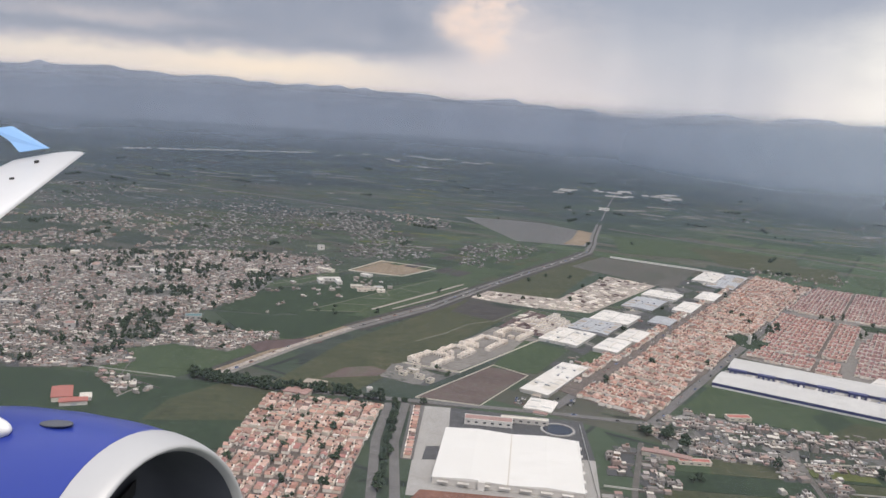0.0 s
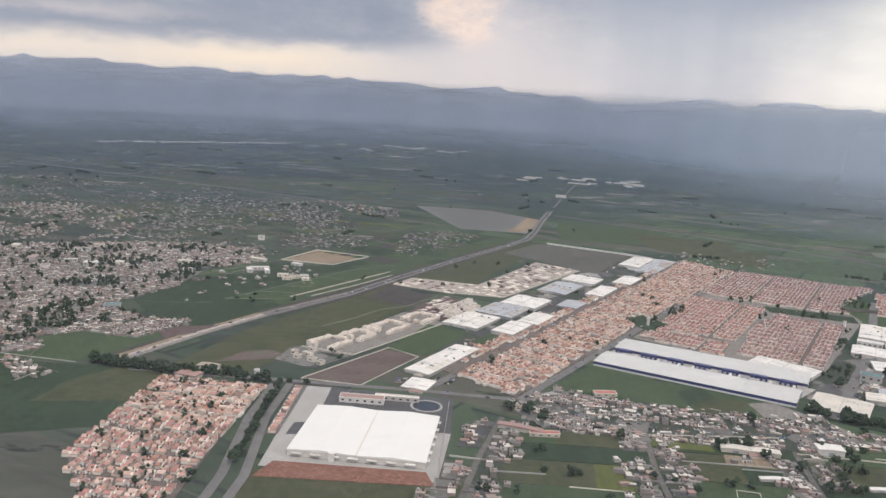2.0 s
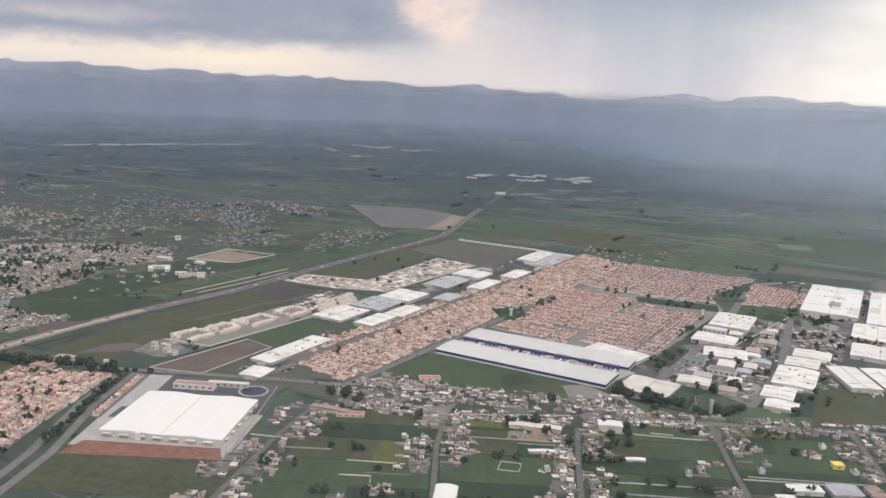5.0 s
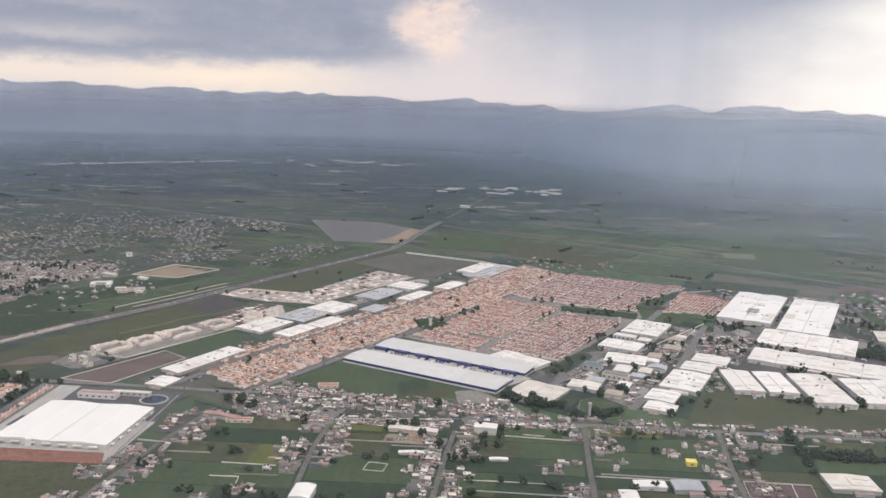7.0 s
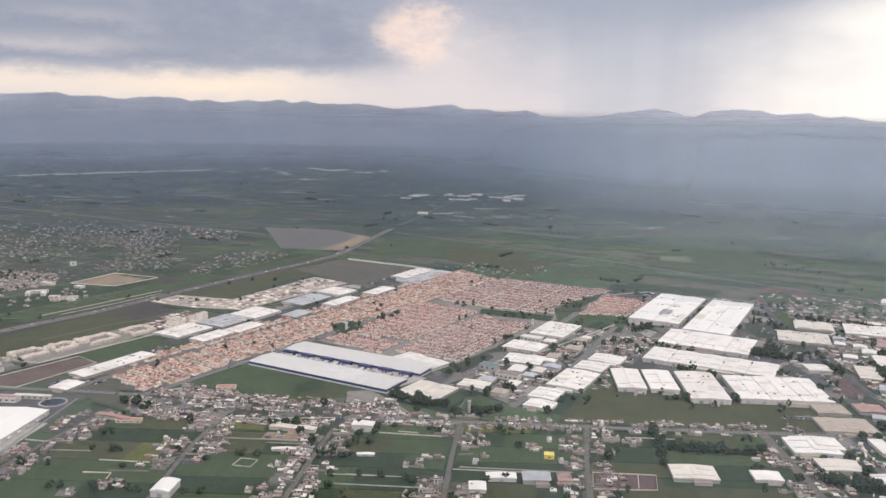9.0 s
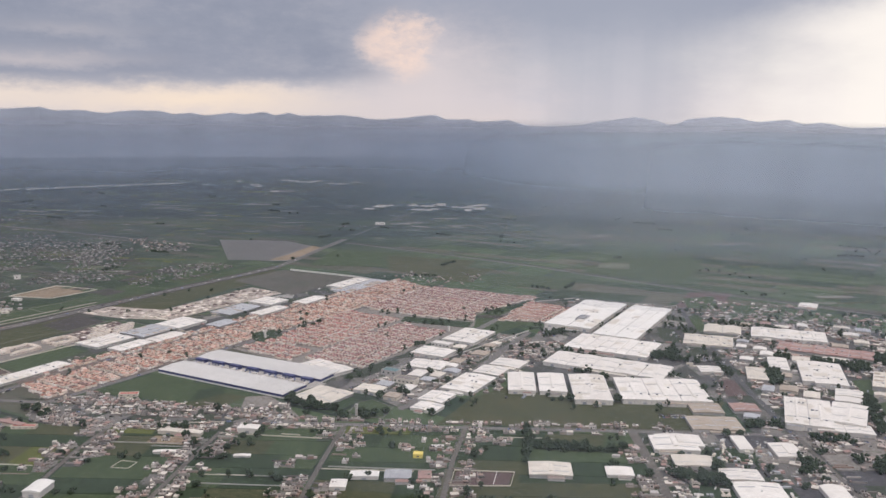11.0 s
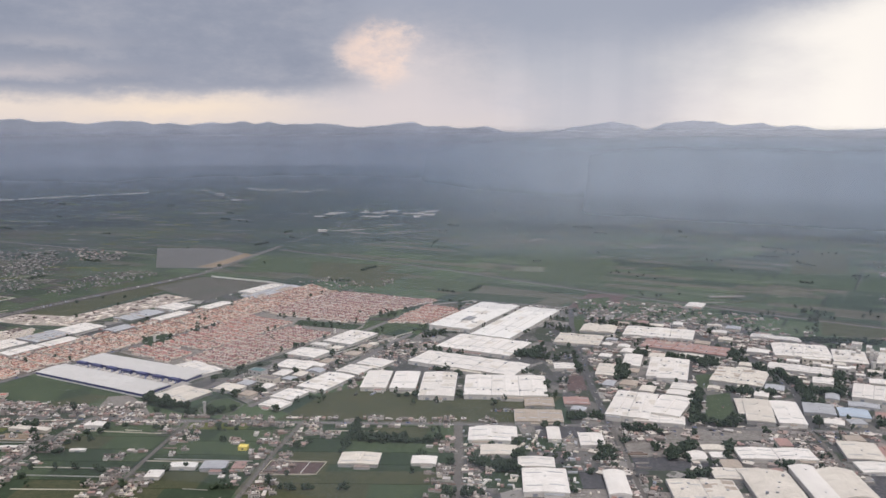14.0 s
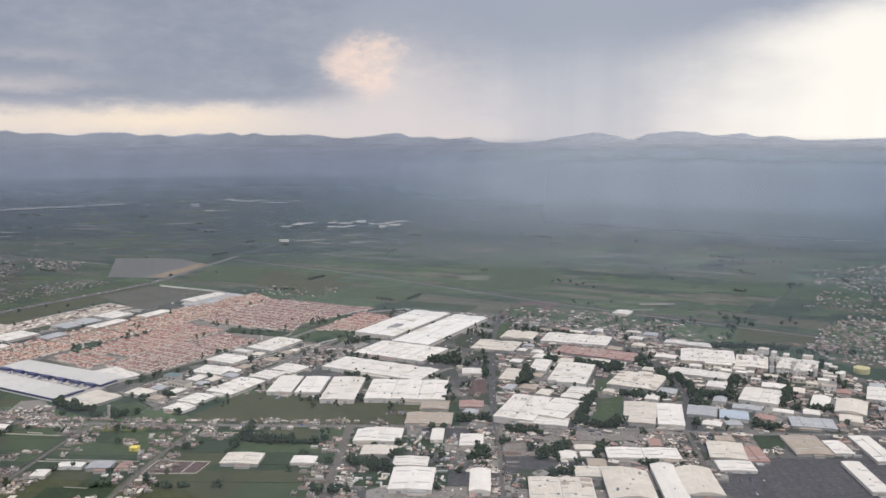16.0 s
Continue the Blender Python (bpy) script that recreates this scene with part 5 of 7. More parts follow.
def blue_warehouse(x, y, w, d, turn, h, docks):
    ob = thing("blue_warehouse", x, y, 0, turn, "very long pale-roofed warehouse with dark blue wall bands", "warehouse")
    bm = bmesh.new()
    box(bm, -w / 2, w / 2, -d / 2, d / 2, -0.1, h * 0.36)
    part("wall", bm, M["wall_white"], ob)
    bm = bmesh.new()
    box(bm, -w / 2 - 0.05, w / 2 + 0.05, -d / 2 - 0.05, d / 2 + 0.05, h * 0.36, h - 0.2)
    part("blue_band", bm, M["band_blue"], ob)
    for i in range(4):
        bm = bmesh.new()
        x0, x1 = -w / 2 + i * w / 4 - (0.2 if i == 0 else 0), -w / 2 + (i + 1) * w / 4 + (0.2 if i == 3 else -0.06)
        a = [bm.verts.new(c) for c in ((x0, -d / 2 - .2, h - .2), (x1, -d / 2 - .2, h - .2), (x1, d / 2 + .2, h - .2), (x0, d / 2 + .2, h - .2))]
        b = [bm.verts.new(c) for c in ((x0, -d / 2 - .2, h), (x1, -d / 2 - .2, h), (x1, 0, h + .8), (x1, d / 2 + .2, h), (x0, d / 2 + .2, h), (x0, 0, h + .8))]
        for f in ((a[0], a[3], a[2], a[1]), (a[0], a[1], b[1], b[0]), (a[2], a[3], b[4], b[3]), (b[0], b[1], b[2], b[5]), (b[5], b[2], b[3], b[4]), (a[1], a[2], b[3], b[2], b[1]), (a[3], a[0], b[0], b[5], b[4])):
            bm.faces.new(f)
        part("roof", bm, M["roof_pale"], ob)
    if docks:
        for i in range(7):
            bm = bmesh.new()
            box(bm, -4.6, 4.6, -3.2, 0, -0.1, h - 0.3)
            box(bm, -4.8, 4.8, -3.4, 0.2, h - 0.3, h + 0.1)
            dk = part("dock_bay", bm, M["band_blue"], ob)
            dk.location = (-w / 2 + 6 + i * w / 7, -d / 2, 0)
            for q in range(3):
                bm = bmesh.new()
                box(bm, -0.8, 0.8, -0.12, 0.0, 0, 1.6)
                part("shutter", bm, M["shutter"], dk).location = (-2.8 + q * 2.8, -3.2, 0)
    else:
        for i in range(12):
            bm = bmesh.new()
            box(bm, -1.0, 1.0, -0.12, 0.0, 0, 1.7)
            part("shutter", bm, M["shutter"], ob).location = (-w / 2 + 4 + i * w / 12, d / 2 + 0.12, 0)
    claim_rect(x, y, w, d, turn)
    return ob


M["roof_pale"] = material("pale grey roofing", metal_roof((0.565, 0.55, 0.515), (0.43, 0.415, 0.385), 0.3), 0.5, bump=(sheet_ribs, 0.2, 0.05))
blue_warehouse(208.5, 449.8, 112, 25, -27.0, 2.8, False)
blue_warehouse(226.3, 482.3, 112, 24, -25.6, 2.8, True)
plot([(160, 480), (262, 430), (276, 446), (170, 498)], 0.14, "concrete", "concrete truck court between the blue warehouses", "pavement")


def truck(x, y, turn):
    ob = thing("truck", x, y, 0.15, turn, "white box trailer truck parked at the docks", "truck", "trucks at the docks")
    bm = bmesh.new()
    box(bm, -0.65, 0.65, -3.2, 2.2, 0.55, 2.1)
    part("trailer", bm, M["wall_white"], ob)
    bm = bmesh.new()
    prism(bm, [(-0.6, 0.4), (0.6, 0.4), (0.6, 1.5), (0.45, 1.75), (-0.45, 1.75), (-0.6, 1.5)], 2.4, 3.5)
    part("cab", bm, M["band_blue_light"], ob)
    for yy in (-2.4, -1.6, 1.4, 2.9):
        bm = bmesh.new()
        box(bm, -0.68, 0.68, -0.28, 0.28, 0, 0.56)
        part("wheels", bm, M["tank_black"], ob).location = (0, yy, 0)


rnd = random.Random(71)
for i in range(12):
    c, s = math.cos(radians(-26)), math.sin(radians(-26))
    u = -50 + (i + 0.5) / 12 * 102 + rnd.uniform(-3, 3)
    truck(217.4 + u * c, 464.6 + u * s, -26 + (0 if i % 3 else 90) + rnd.uniform(-3, 3))


def silo(x, y, r, h, wall, label, name="water_tower"):
    ob = thing(name, x, y, 0, 0, label, "tower")
    bm = bmesh.new()
    tube(bm, r, r * 0.96, -0.1, h * 0.82, 16)
    part("shaft", bm, M[wall], ob)
    bm = bmesh.new()
    tube(bm, r * 1.25, r * 1.3, h * 0.82, h, 16)
    part("tank", bm, M[wall], ob)
    bm = bmesh.new()
    tube(bm, r * 1.3, 0.2, h, h * 1.04, 16)
    part("cap", bm, M["wall_grey"], ob)
    claim(x, y, r + 1)


silo(-31.4, 402, 1.25, 5.2, "wall_white", "tall white water tower beside the crossroads")
silo(304.5, 384, 0.9, 7.5, "wall_grey", "slender grey concrete water tower in a green lot")
for i in range(9):
    silo(785 + 7 * (i % 5) + random.uniform(-2, 2), 486 + 9 * (i // 5) + random.uniform(-2, 2), 1.0 + 0.7 * random.random(), 3.5 + 3 * random.random(), "wall_white", "white process silo in an industrial plant", "silo")

def storage_tank(x, y, r, h, mat, label):
    """An upright tank with a shallow roof, a rim and a ladder."""
    ob = thing("storage_tank", x, y, 0, 0, label, "tank", "storage tanks")
    bm = bmesh.new()
    tube(bm, r, r, -0.1, h, 24)
    part("shell", bm, M[mat], ob)
    bm = bmesh.new()
    tube(bm, r * 1.03, r * 0.1, h + 0.005, h + r * 0.22, 24)
    part("roof", bm, M[mat], ob)
    bm = bmesh.new()
    box(bm, -0.15, 0.15, -r - 0.12, -r + 0.02, 0.0, h)
    part("ladder", bm, M["steel"], ob)
    claim(x, y, r + 0.5)


storage_tank(855, 498, 6.0, 4.2, "tank_yellow", "wide pale yellow storage tank in a plant")
for x, y, r, h in ((830, 479, 3.4, 5.2), (822, 488, 2.4, 4.2), (836, 488, 2.2, 3.6), (800, 524, 2.0, 5.0), (788, 530, 1.8, 5.6), (810, 517, 2.4, 4.4)):
    storage_tank(x, y, r, h, "wall_white", "white cylindrical storage tank in a plant")


def column_tower(x, y, w, h):
    ob = thing("process_tower", x, y, 0, -20, "slender white process tower with open floors", "tower", "process towers")
    for q in range(4):
        bm = bmesh.new()
        box(bm, -w, w, -w, w, h * q / 4 - 0.05, h * (q + 0.62) / 4)
        part("stage", bm, M["wall_white"], ob)
        bm = bmesh.new()
        box(bm, -w * 1.15, w * 1.15, -w * 1.15, w * 1.15, h * (q + 0.9) / 4, h * (q + 1) / 4)
        part("deck", bm, M["wall_grey"], ob)
        for a, b in ((-1, -1), (1, -1), (1, 1), (-1, 1)):
            bm = bmesh.new()
            box(bm, a * w - 0.12, a * w + 0.12, b * w - 0.12, b * w + 0.12, h * (q + 0.62) / 4, h * (q + 0.9) / 4)
            part("post", bm, M["steel"], ob)
    claim(x, y, w + 1)


for x, y, w, h in ((791, 514, 1.3, 10.5), (797, 519, 1.1, 7.5), (806, 508, 1.6, 6.5), (780, 522, 1.4, 6.0), (818, 500, 1.4, 6.2), (770, 528, 1.3, 5.4)):
    column_tower(x, y, w, h)
rnd = random.Random(44)
PLANT = [(724, 528), (797, 566), (842, 514), (812, 452), (780, 466), (729, 480)]
for _ in range(400):
    x, y = rnd.uniform(724, 842), rnd.uniform(452, 566)
    w, d = rnd.uniform(5, 12), rnd.uniform(4, 8)
    if inside(x, y, PLANT) and is_free(x, y, 0.5 * max(w, d)):
        plain_house("plant_building", x, y, w, d, rnd.choice((-26, -22, 64)), rnd.uniform(2.2, 5.2), rnd.choice(("wall_white", "wall_white", "wall_cream")), rnd.choice(("roof_white", "roof_cream", "roof_bright", "slab_town")), "pale block of a crowded process plant")

# ---- perimeter walls ----
def boundary(pts, h, mat, label):
    ob = ribbon("boundary_wall", pts, 0.22, h * 0.6, mat, label, "wall")
    claim_line(pts, 1.0)
    return ob


boundary([(-9, 407), (23, 402), (50, 457), (31, 471), (-9, 407)], 0.9, "wall_cream", "white wall round a bare lot")
boundary([(-88, 709), (-66, 764), (-15, 747), (-41, 701), (-88, 709)], 1.2, "wall_cream", "pale wall round the sports ground")
ribbon("track", [(-16, 508), (3, 535), (16, 560), (34, 575), (54, 612)], 1.3, 0.17, "track", "dusty track along the waste ground")
plain_house("roadside_house", 152, 413, 12, 5, 8, 1.5, "wall_cream", "roof_clay", "long red-roofed house at the edge of the village")
plain_house("roadside_house", 115, 352, 14, 4, 3, 1.5, "wall_cream", "roof_clay", "long red-roofed house beside the cross road")
boundary([(160, 880), (240, 843), (262, 828)], 3.0, "wall_white", "long white wall along a flooded field")
boundary([(-20, 462), (12, 452), (66, 540)], 1.4, "wall_cream", "cream wall along the building site")
boundary([(68, 300), (70, 386)], 1.4, "wall_grey", "grey perimeter wall of the factory")
boundary([(72, 322), (88, 320)], 1.2, "wall_white", "white boundary wall between fields")
boundary([(121, 300), (147, 299)], 1.0, "wall_cream", "cream boundary wall between fields")
boundary([(165, 361), (228, 368)], 1.2, "wall_cream", "cream boundary wall along the village")
boundary([(230, 350), (290, 345)], 1.2, "wall_cream", "cream boundary wall along a field")
boundary([(300, 306), (356, 304)], 1.2, "wall_grey", "grey boundary wall along a lane")
boundary([(345, 500), (425, 604)], 1.6, "wall_white", "long white factory fence")
boundary([(280, 610), (340, 590), (352, 600)], 1.4, "wall_white", "white wall inside the estate")
boundary([(440, 724), (480, 742)], 1.4, "wall_grey", "grey wall behind the factories")
for pts in ([(-192, 418), (-167, 413), (-130, 408)], [(-146, 375), (-141, 390)], [(-145, 398), (-131, 390)], [(-157, 408), (-161, 432)], [(-176, 424), (-160, 430)]):
    boundary(pts, 0.8, "wall_town", "pale rendered wall at the edge of town")

boundary([(366, 305), (397, 304), (394, 287), (364, 286), (366, 305)], 1.2, "wall_cream", "cream wall round a bare compound")
boundary([(388, 304), (385.5, 288)], 1.2, "wall_white", "white wall inside the compound")
boundary([(188, 299), (190, 308), (199, 306.5), (197.5, 298), (188, 299)], 0.7, "wall_cream", "cream wall round a small plot")
boundary([(297, 303), (345, 302)], 1.2, "wall_cream", "cream wall behind a row of sheds")
rw = random.Random(77)
for _ in range(13):
    a, b = rw.choice(list(zip(LANES[:5], LANES[1:6])))
    y = rw.uniform(262, 358)
    f0, f1 = sorted((rw.random(), rw.random()))
    x0, x1 = a[1] + 4 + (b[1] - a[1] - 8) * f0, a[1] + 4 + (b[1] - a[1] - 8) * f1
    if x1 - x0 > 9:
        t = rw.uniform(-1.5, 0.5)
        boundary([(x0, y), (x1, y + t)] if rw.random() < 0.7 else [(x0, y), (x1, y + t), (x1 + 0.5, y - rw.uniform(6, 14))], rw.uniform(0.8, 1.2), rw.choice(("wall_cream", "wall_town", "wall_grey")), "low rendered wall between village plots")

# ---- houses ----
def gable_house(tile, tall=1.0, w=2.8, d=3.1, tank=True):
    """An estate house: walls, tiled gable roof, door, windows, roof tank."""
    h, rise = 1.6 * tall, 0.7
    ob = thing("estate_house", 0, 0, 0, 0, {"tile_orange": "small cream estate house with orange tiled roof", "tile_pink": "small estate house with pink tiled roof"}[tile], "house", "estate houses")
    bm = bmesh.new()
    prism(bm, [(-w / 2, -0.1), (w / 2, -0.1), (w / 2, h), (0, h + rise - 0.1), (-w / 2, h)], -d / 2, d / 2)
    part("wall", bm, M["wall_estate"], ob)
    bm = bmesh.new()
    for s in (-1, 1):
        e, k = w / 2 + 0.12, rise / (w / 2)
        prism(bm, [(s * e, h - 0.12 * k), (0, h + rise), (0, h + rise + 0.14), (s * e, h - 0.12 * k + 0.14)][::s], -d / 2 - 0.1, d / 2 - 0.5)
    part("roof", bm, M[tile], ob)
    bm = bmesh.new()
    box(bm, -1.2, -0.6, -d / 2 - 0.05, -d / 2 + 0.05, 0, 0.95)
    part("door", bm, M["dark"], ob)
    for x0, z0 in ((0.2, 0.35), (0.35, 1.1)):
        bm = bmesh.new()
        box(bm, x0, x0 + 0.8, -d / 2 - 0.05, -d / 2 + 0.05, z0, z0 + 0.45)
        part("window", bm, M["glass"], ob)
    if tank:
        bm = bmesh.new()
        tube(bm, 0.34, 0.3, h + 0.4, h + 1.05, 8, 0.9, d / 2 - 0.7)
        part("water_tank", bm, M["tank_black"], ob)
    return ob


def flat_house(w, d, h, r, wall="wall_town"):
    """A village house: block walls, slab roof inside a parapet, stair hut, tank, door, windows."""
    tone = "two-storey" if h > 2.6 else "single-storey"
    ob = thing("village_house", 0, 0, 0, 0, f"{tone} flat-roofed village house of block and render", "house", "village houses")
    bm = bmesh.new()
    box(bm, -w / 2, w / 2, -d / 2, d / 2, -0.1, h)
    if r.random() < 0.6:
        box(bm, w / 2, w / 2 + w * 0.45, -d / 2 + 0.4, d / 2 - 0.8, -0.1, h * 0.6)
    part("wall", bm, M[wall], ob)
    bm = bmesh.new()
    box(bm, -w / 2 - 0.12, w / 2 + 0.12, -d / 2 - 0.12, d / 2 + 0.12, h, h + 0.16)
    for s in ((-w / 2, w / 2, -d / 2, -d / 2 + .18), (-w / 2, w / 2, d / 2 - .18, d / 2)):
        box(bm, *s, h + 0.16, h + 0.5)
    part("roof", bm, M["slab_town"], ob)
    bm = bmesh.new()
    box(bm, -w * 0.4, -w * 0.1, 0, d * 0.35, h + 0.165, h + 1.2)
    part("stair_hut", bm, M[wall], ob)
    bm = bmesh.new()
    tube(bm, 0.4, 0.33, h + 0.165, h + 1.0, 8, w * 0.28, d * 0.2)
    part("water_tank", bm, M["tank_black"], ob)
    bm = bmesh.new()
    box(bm, -w * 0.3, -w * 0.3 + 0.8, -d / 2 - 0.05, -d / 2 + 0.05, 0, 1.1)
    part("door", bm, M["dark"], ob)
    for q in range(2):
        bm = bmesh.new()
        box(bm, 0.1 + q * 1.0, 0.8 + q * 1.0, -d / 2 - 0.05, -d / 2 + 0.05, 0.45, 1.05)
        part("window", bm, M["glass"], ob)
    return ob


def spread(protos, places, r, wobble=3.0):
    """The first places take the originals, the others copies."""
    for i, (x, y, turn) in enumerate(places):
        m = pose(x, y, 0, 0, 0, turn + r.uniform(-wobble, wobble))
        if i < len(protos):
            protos[i].matrix_basis = m
        else:
            copy_thing(r.choice(protos), m)
        claim(x, y, 1.5)


rnd = random.Random(11)
EST_C = [(-79, 393), (-27, 395), (-28, 258), (-58, 258), (-84, 300), (-81, 345)]
plot(EST_C, 0.13, "estate_ground", "paved ground of the orange-roofed estate", "pavement")
plot([(-10, 396), (-3.5, 396), (-4.5, 332), (-10, 332)], 0.13, "street", "paved ground beside the road", "pavement")
places = []
for x, y, i, j in rows_in(EST_C, -3, 8.0, 3.25):
    for side in (-1, 1):
        if j % 7 == 6 or rnd.random() < 0.13:
            continue
        places.append((x + side * 1.75 + rnd.uniform(-.25, .25), y + rnd.uniform(-.3, .3), -3 + rnd.choice((90 * side, 90 * side, 0))))
for k in range(14):
    places.insert(0, (-7, 334 + k * 4.3, 87))
spread([gable_house("tile_orange", 1.0), gable_house("tile_orange", 1.15, 2.9), gable_house("tile_pink", 1.0, 2.7, 3.0, False), gable_house("tile_orange", 0.9, 2.9, 3.3), gable_house("tile_orange", 1.05, 2.6, 3.2, False)], places[:240], rnd)
more = places[240:]

EST_A = [(64, 448), (70, 432), (104, 402), (329, 784), (288, 832)]
plot([(60, 440), (104, 400), (330, 786), (288, 832)], 0.13, "estate_ground", "paved ground of the long estate", "pavement")
BARE = [(188, 576), (204, 546), (222, 570), (206, 592)]
plot(BARE, 0.15, "crop_dark", "rough dark lot round a water tower")
rest = []
for x, y, i, j in rows_in(EST_A, -28, 3.5, 3.9):
    if j % 5 == 4 or rnd.random() < 0.07 or inside(x, y, BARE) or not is_free(x, y, 1.3):
        continue
    rest.append((x + rnd.uniform(-.5, .5), y + rnd.uniform(-.5, .5), -28 + rnd.choice((0, 0, 0, 90))))


class Heap:
    """Many small solids gathered into one mesh."""

    def __init__(self):
        self.v, self.f, self.m = [], [], []

    def add(self, pts, faces, slot, x, y, turn, z=0.0):
        c, s = math.cos(radians(turn)), math.sin(radians(turn))
        n = len(self.v)
        self.v += [(x + a * c - b * s, y + a * s + b * c, z + h) for a, b, h in pts]
        self.f += [tuple(n + q for q in f) for f in faces]
        self.m += [slot] * len(faces)

    def box(self, w, d, z0, z1, slot, x, y, turn, ox=0.0, oy=0.0):
        p = [(ox + a * w / 2, oy + b * d / 2, h) for h in (z0, z1) for a, b in ((-1, -1), (1, -1), (1, 1), (-1, 1))]
        self.add(p, [(4, 5, 6, 7), (0, 1, 5, 4), (1, 2, 6, 5), (2, 3, 7, 6), (3, 0, 4, 7)], slot, x, y, turn)

    def gable(self, w, d, z0, rise, slot, x, y, turn):
        a, b = w / 2, d / 2
        p = [(-a, -b, z0), (a, -b, z0), (a, b, z0), (-a, b, z0), (0, -b, z0 + rise), (0, b, z0 + rise)]
        self.add(p, [(0, 1, 4), (2, 3, 5), (1, 2, 5, 4), (3, 0, 4, 5), (3, 2, 1, 0)], slot, x, y, turn)

    def done(self, name, mats, label, category):
        me = bpy.data.meshes.new(name)
        me.from_pydata(self.v, [], self.f)
        for m in mats:
            me.materials.append(M[m])
        me.polygons.foreach_set("material_index", self.m)
        return tagged(new(name, me), label, category, "", "stuff")


def estate(name, places, r, tile, label, w=3.2, d=3.5, h=1.7):
    heap = Heap()
    for x, y, turn in places:
        k = r.uniform(0.92, 1.12)
        heap.box(w, d, -0.1, h * k, 0, x, y, turn)
        heap.gable(w + 0.35, d * r.uniform(0.75, 1.0) + 0.1, h * k - 0.05, 0.8, 1, x, y, turn)
        if r.random() < 0.5:
            heap.box(w * r.uniform(0.4, 0.85), 0.9, -0.1, h * r.uniform(0.5, 1.1), 0, x, y, turn, r.uniform(-.3, .3), -d / 2 - 0.3)
        if r.random() < 0.5:
            heap.box(0.6, 0.6, h, h + 1.0, 2, x, y, turn, 0.9, d / 2 - 0.6)
        if r.random() < 0.5:
            heap.box(1.1, 0.1, 0.4, 0.9, 2, x, y, turn, 0.4, -d / 2)
        if r.random() < 0.45:
            heap.box(0.26, d * r.uniform(0.5, 1.0), h * 0.6, h * k + r.uniform(0.6, 1.0), 3, x, y, turn, -w / 2 - 0.05, r.uniform(-.4, .4))
        if r.random() < 0.14:
            heap.box(w * r.uniform(0.35, 0.7), r.uniform(0.7, 1.4), h * 0.5, h * k + 0.55, 3, x, y, turn, r.uniform(-.5, .5), d * r.choice((-0.45, 0.45)))
        if w < 3 and r.random() < 0.45:
            heap.box(0.65, 0.6, h * 0.5, h * k + 0.7, 4, x, y, turn, w / 2 - 0.2, -d / 2)
        claim(x, y, 2.2)
    return heap.done(name, ["wall_estate", tile, "dark", "wall_cream", "wall_white"], label, "houses")


estate("estate_houses", rest + more, rnd, "tile_orange", "dense rows of cream houses with orange tiled roofs")
BLOCKS = [
    ("tile_dusk", [(272, 684), (335, 786), (443, 741), (378, 665), (377, 634), (320, 656)]),
    ("tile_pink", [(206, 552), (261, 664), (310, 634), (256, 536)]),
    ("tile_pink", [(192, 532), (203, 546), (252, 529), (238, 500)]),
    ("tile_dusk", [(316, 620), (356, 597), (296, 486), (250, 506), (284, 578)]),
    ("tile_pink", [(436, 722), (474, 688), (440, 634), (400, 640)]),
]
plot([(188, 530), (340, 794), (446, 746), (380, 662), (378, 618), (296, 482), (238, 496)], 0.08, "yard", "worn ground between the pink-roofed blocks", "pavement")
for tile, poly in BLOCKS:
    plot(poly, 0.12, "estate_ground", "paved ground of the pink-roofed estate", "pavement")
    pl = []
    for x, y, i, j in rows_in(poly, -28, 3.0, 3.6):
        if j % 3 == 2 or i % 14 == 13 or rnd.random() < 0.03 or inside(x, y, BARE):
            continue
        pl.append((x, y, -28))
    estate("estate_houses", pl, rnd, tile, "regular rows of small houses with pinkish tiled roofs", 2.8, 3.2, 1.6)

plot([(314, 650), (312, 630), (372, 610), (377, 631)], 0.16, "crop_dark", "dark drainage field through the estate")
silo(205, 565, 1.1, 6.0, "wall_white", "white water tower on a rough lot")
silo(356, 598, 1.0, 4.6, "wall_white", "small white water tower beside the estate")
for x, y, w, d in ((-18, 441, 4, 3), (-13, 446, 6, 3), (-21, 448, 3, 3), (-9, 437, 5, 3), (-12, 456, 4, 3), (-3, 432, 3, 4)):
    plain_house("roadside_house", x, y, w, d, -30, 1.9, "wall_cream", "slab_town", "small block house on trodden waste ground")
plot([(382, 661), (456, 656), (454, 646), (381, 650)], 0.16, "burnt", "dark drainage strip through the estate")


def roof_plant(x, y, w, d, z, turn):
    """A bank of grey ventilators on the roof of a large hall."""
    ob = thing("roof_plant", x, y, z, turn, "grey bank of ventilators on a white hall roof", "ventilator")
    bm = bmesh.new()
    box(bm, -w / 2, w / 2, -d / 2, d / 2, 0, 0.25)
    part("base", bm, M["wall_grey"], ob)
    for i in range(6):
        for q in (-1, 1):
            bm = bmesh.new()
            box(bm, -w * 0.2, w * 0.2, -d * 0.05, d * 0.05, 0.25, 0.75)
            part("ventilator", bm, M["shutter"], ob).location = (q * w * 0.25, -d / 2 + (i + 0.5) * d / 6, 0)


roof_plant(476.5, 643, 9, 15, 3.9, -26)

# unfinished white blocks on the building site
r2 = random.Random(3)


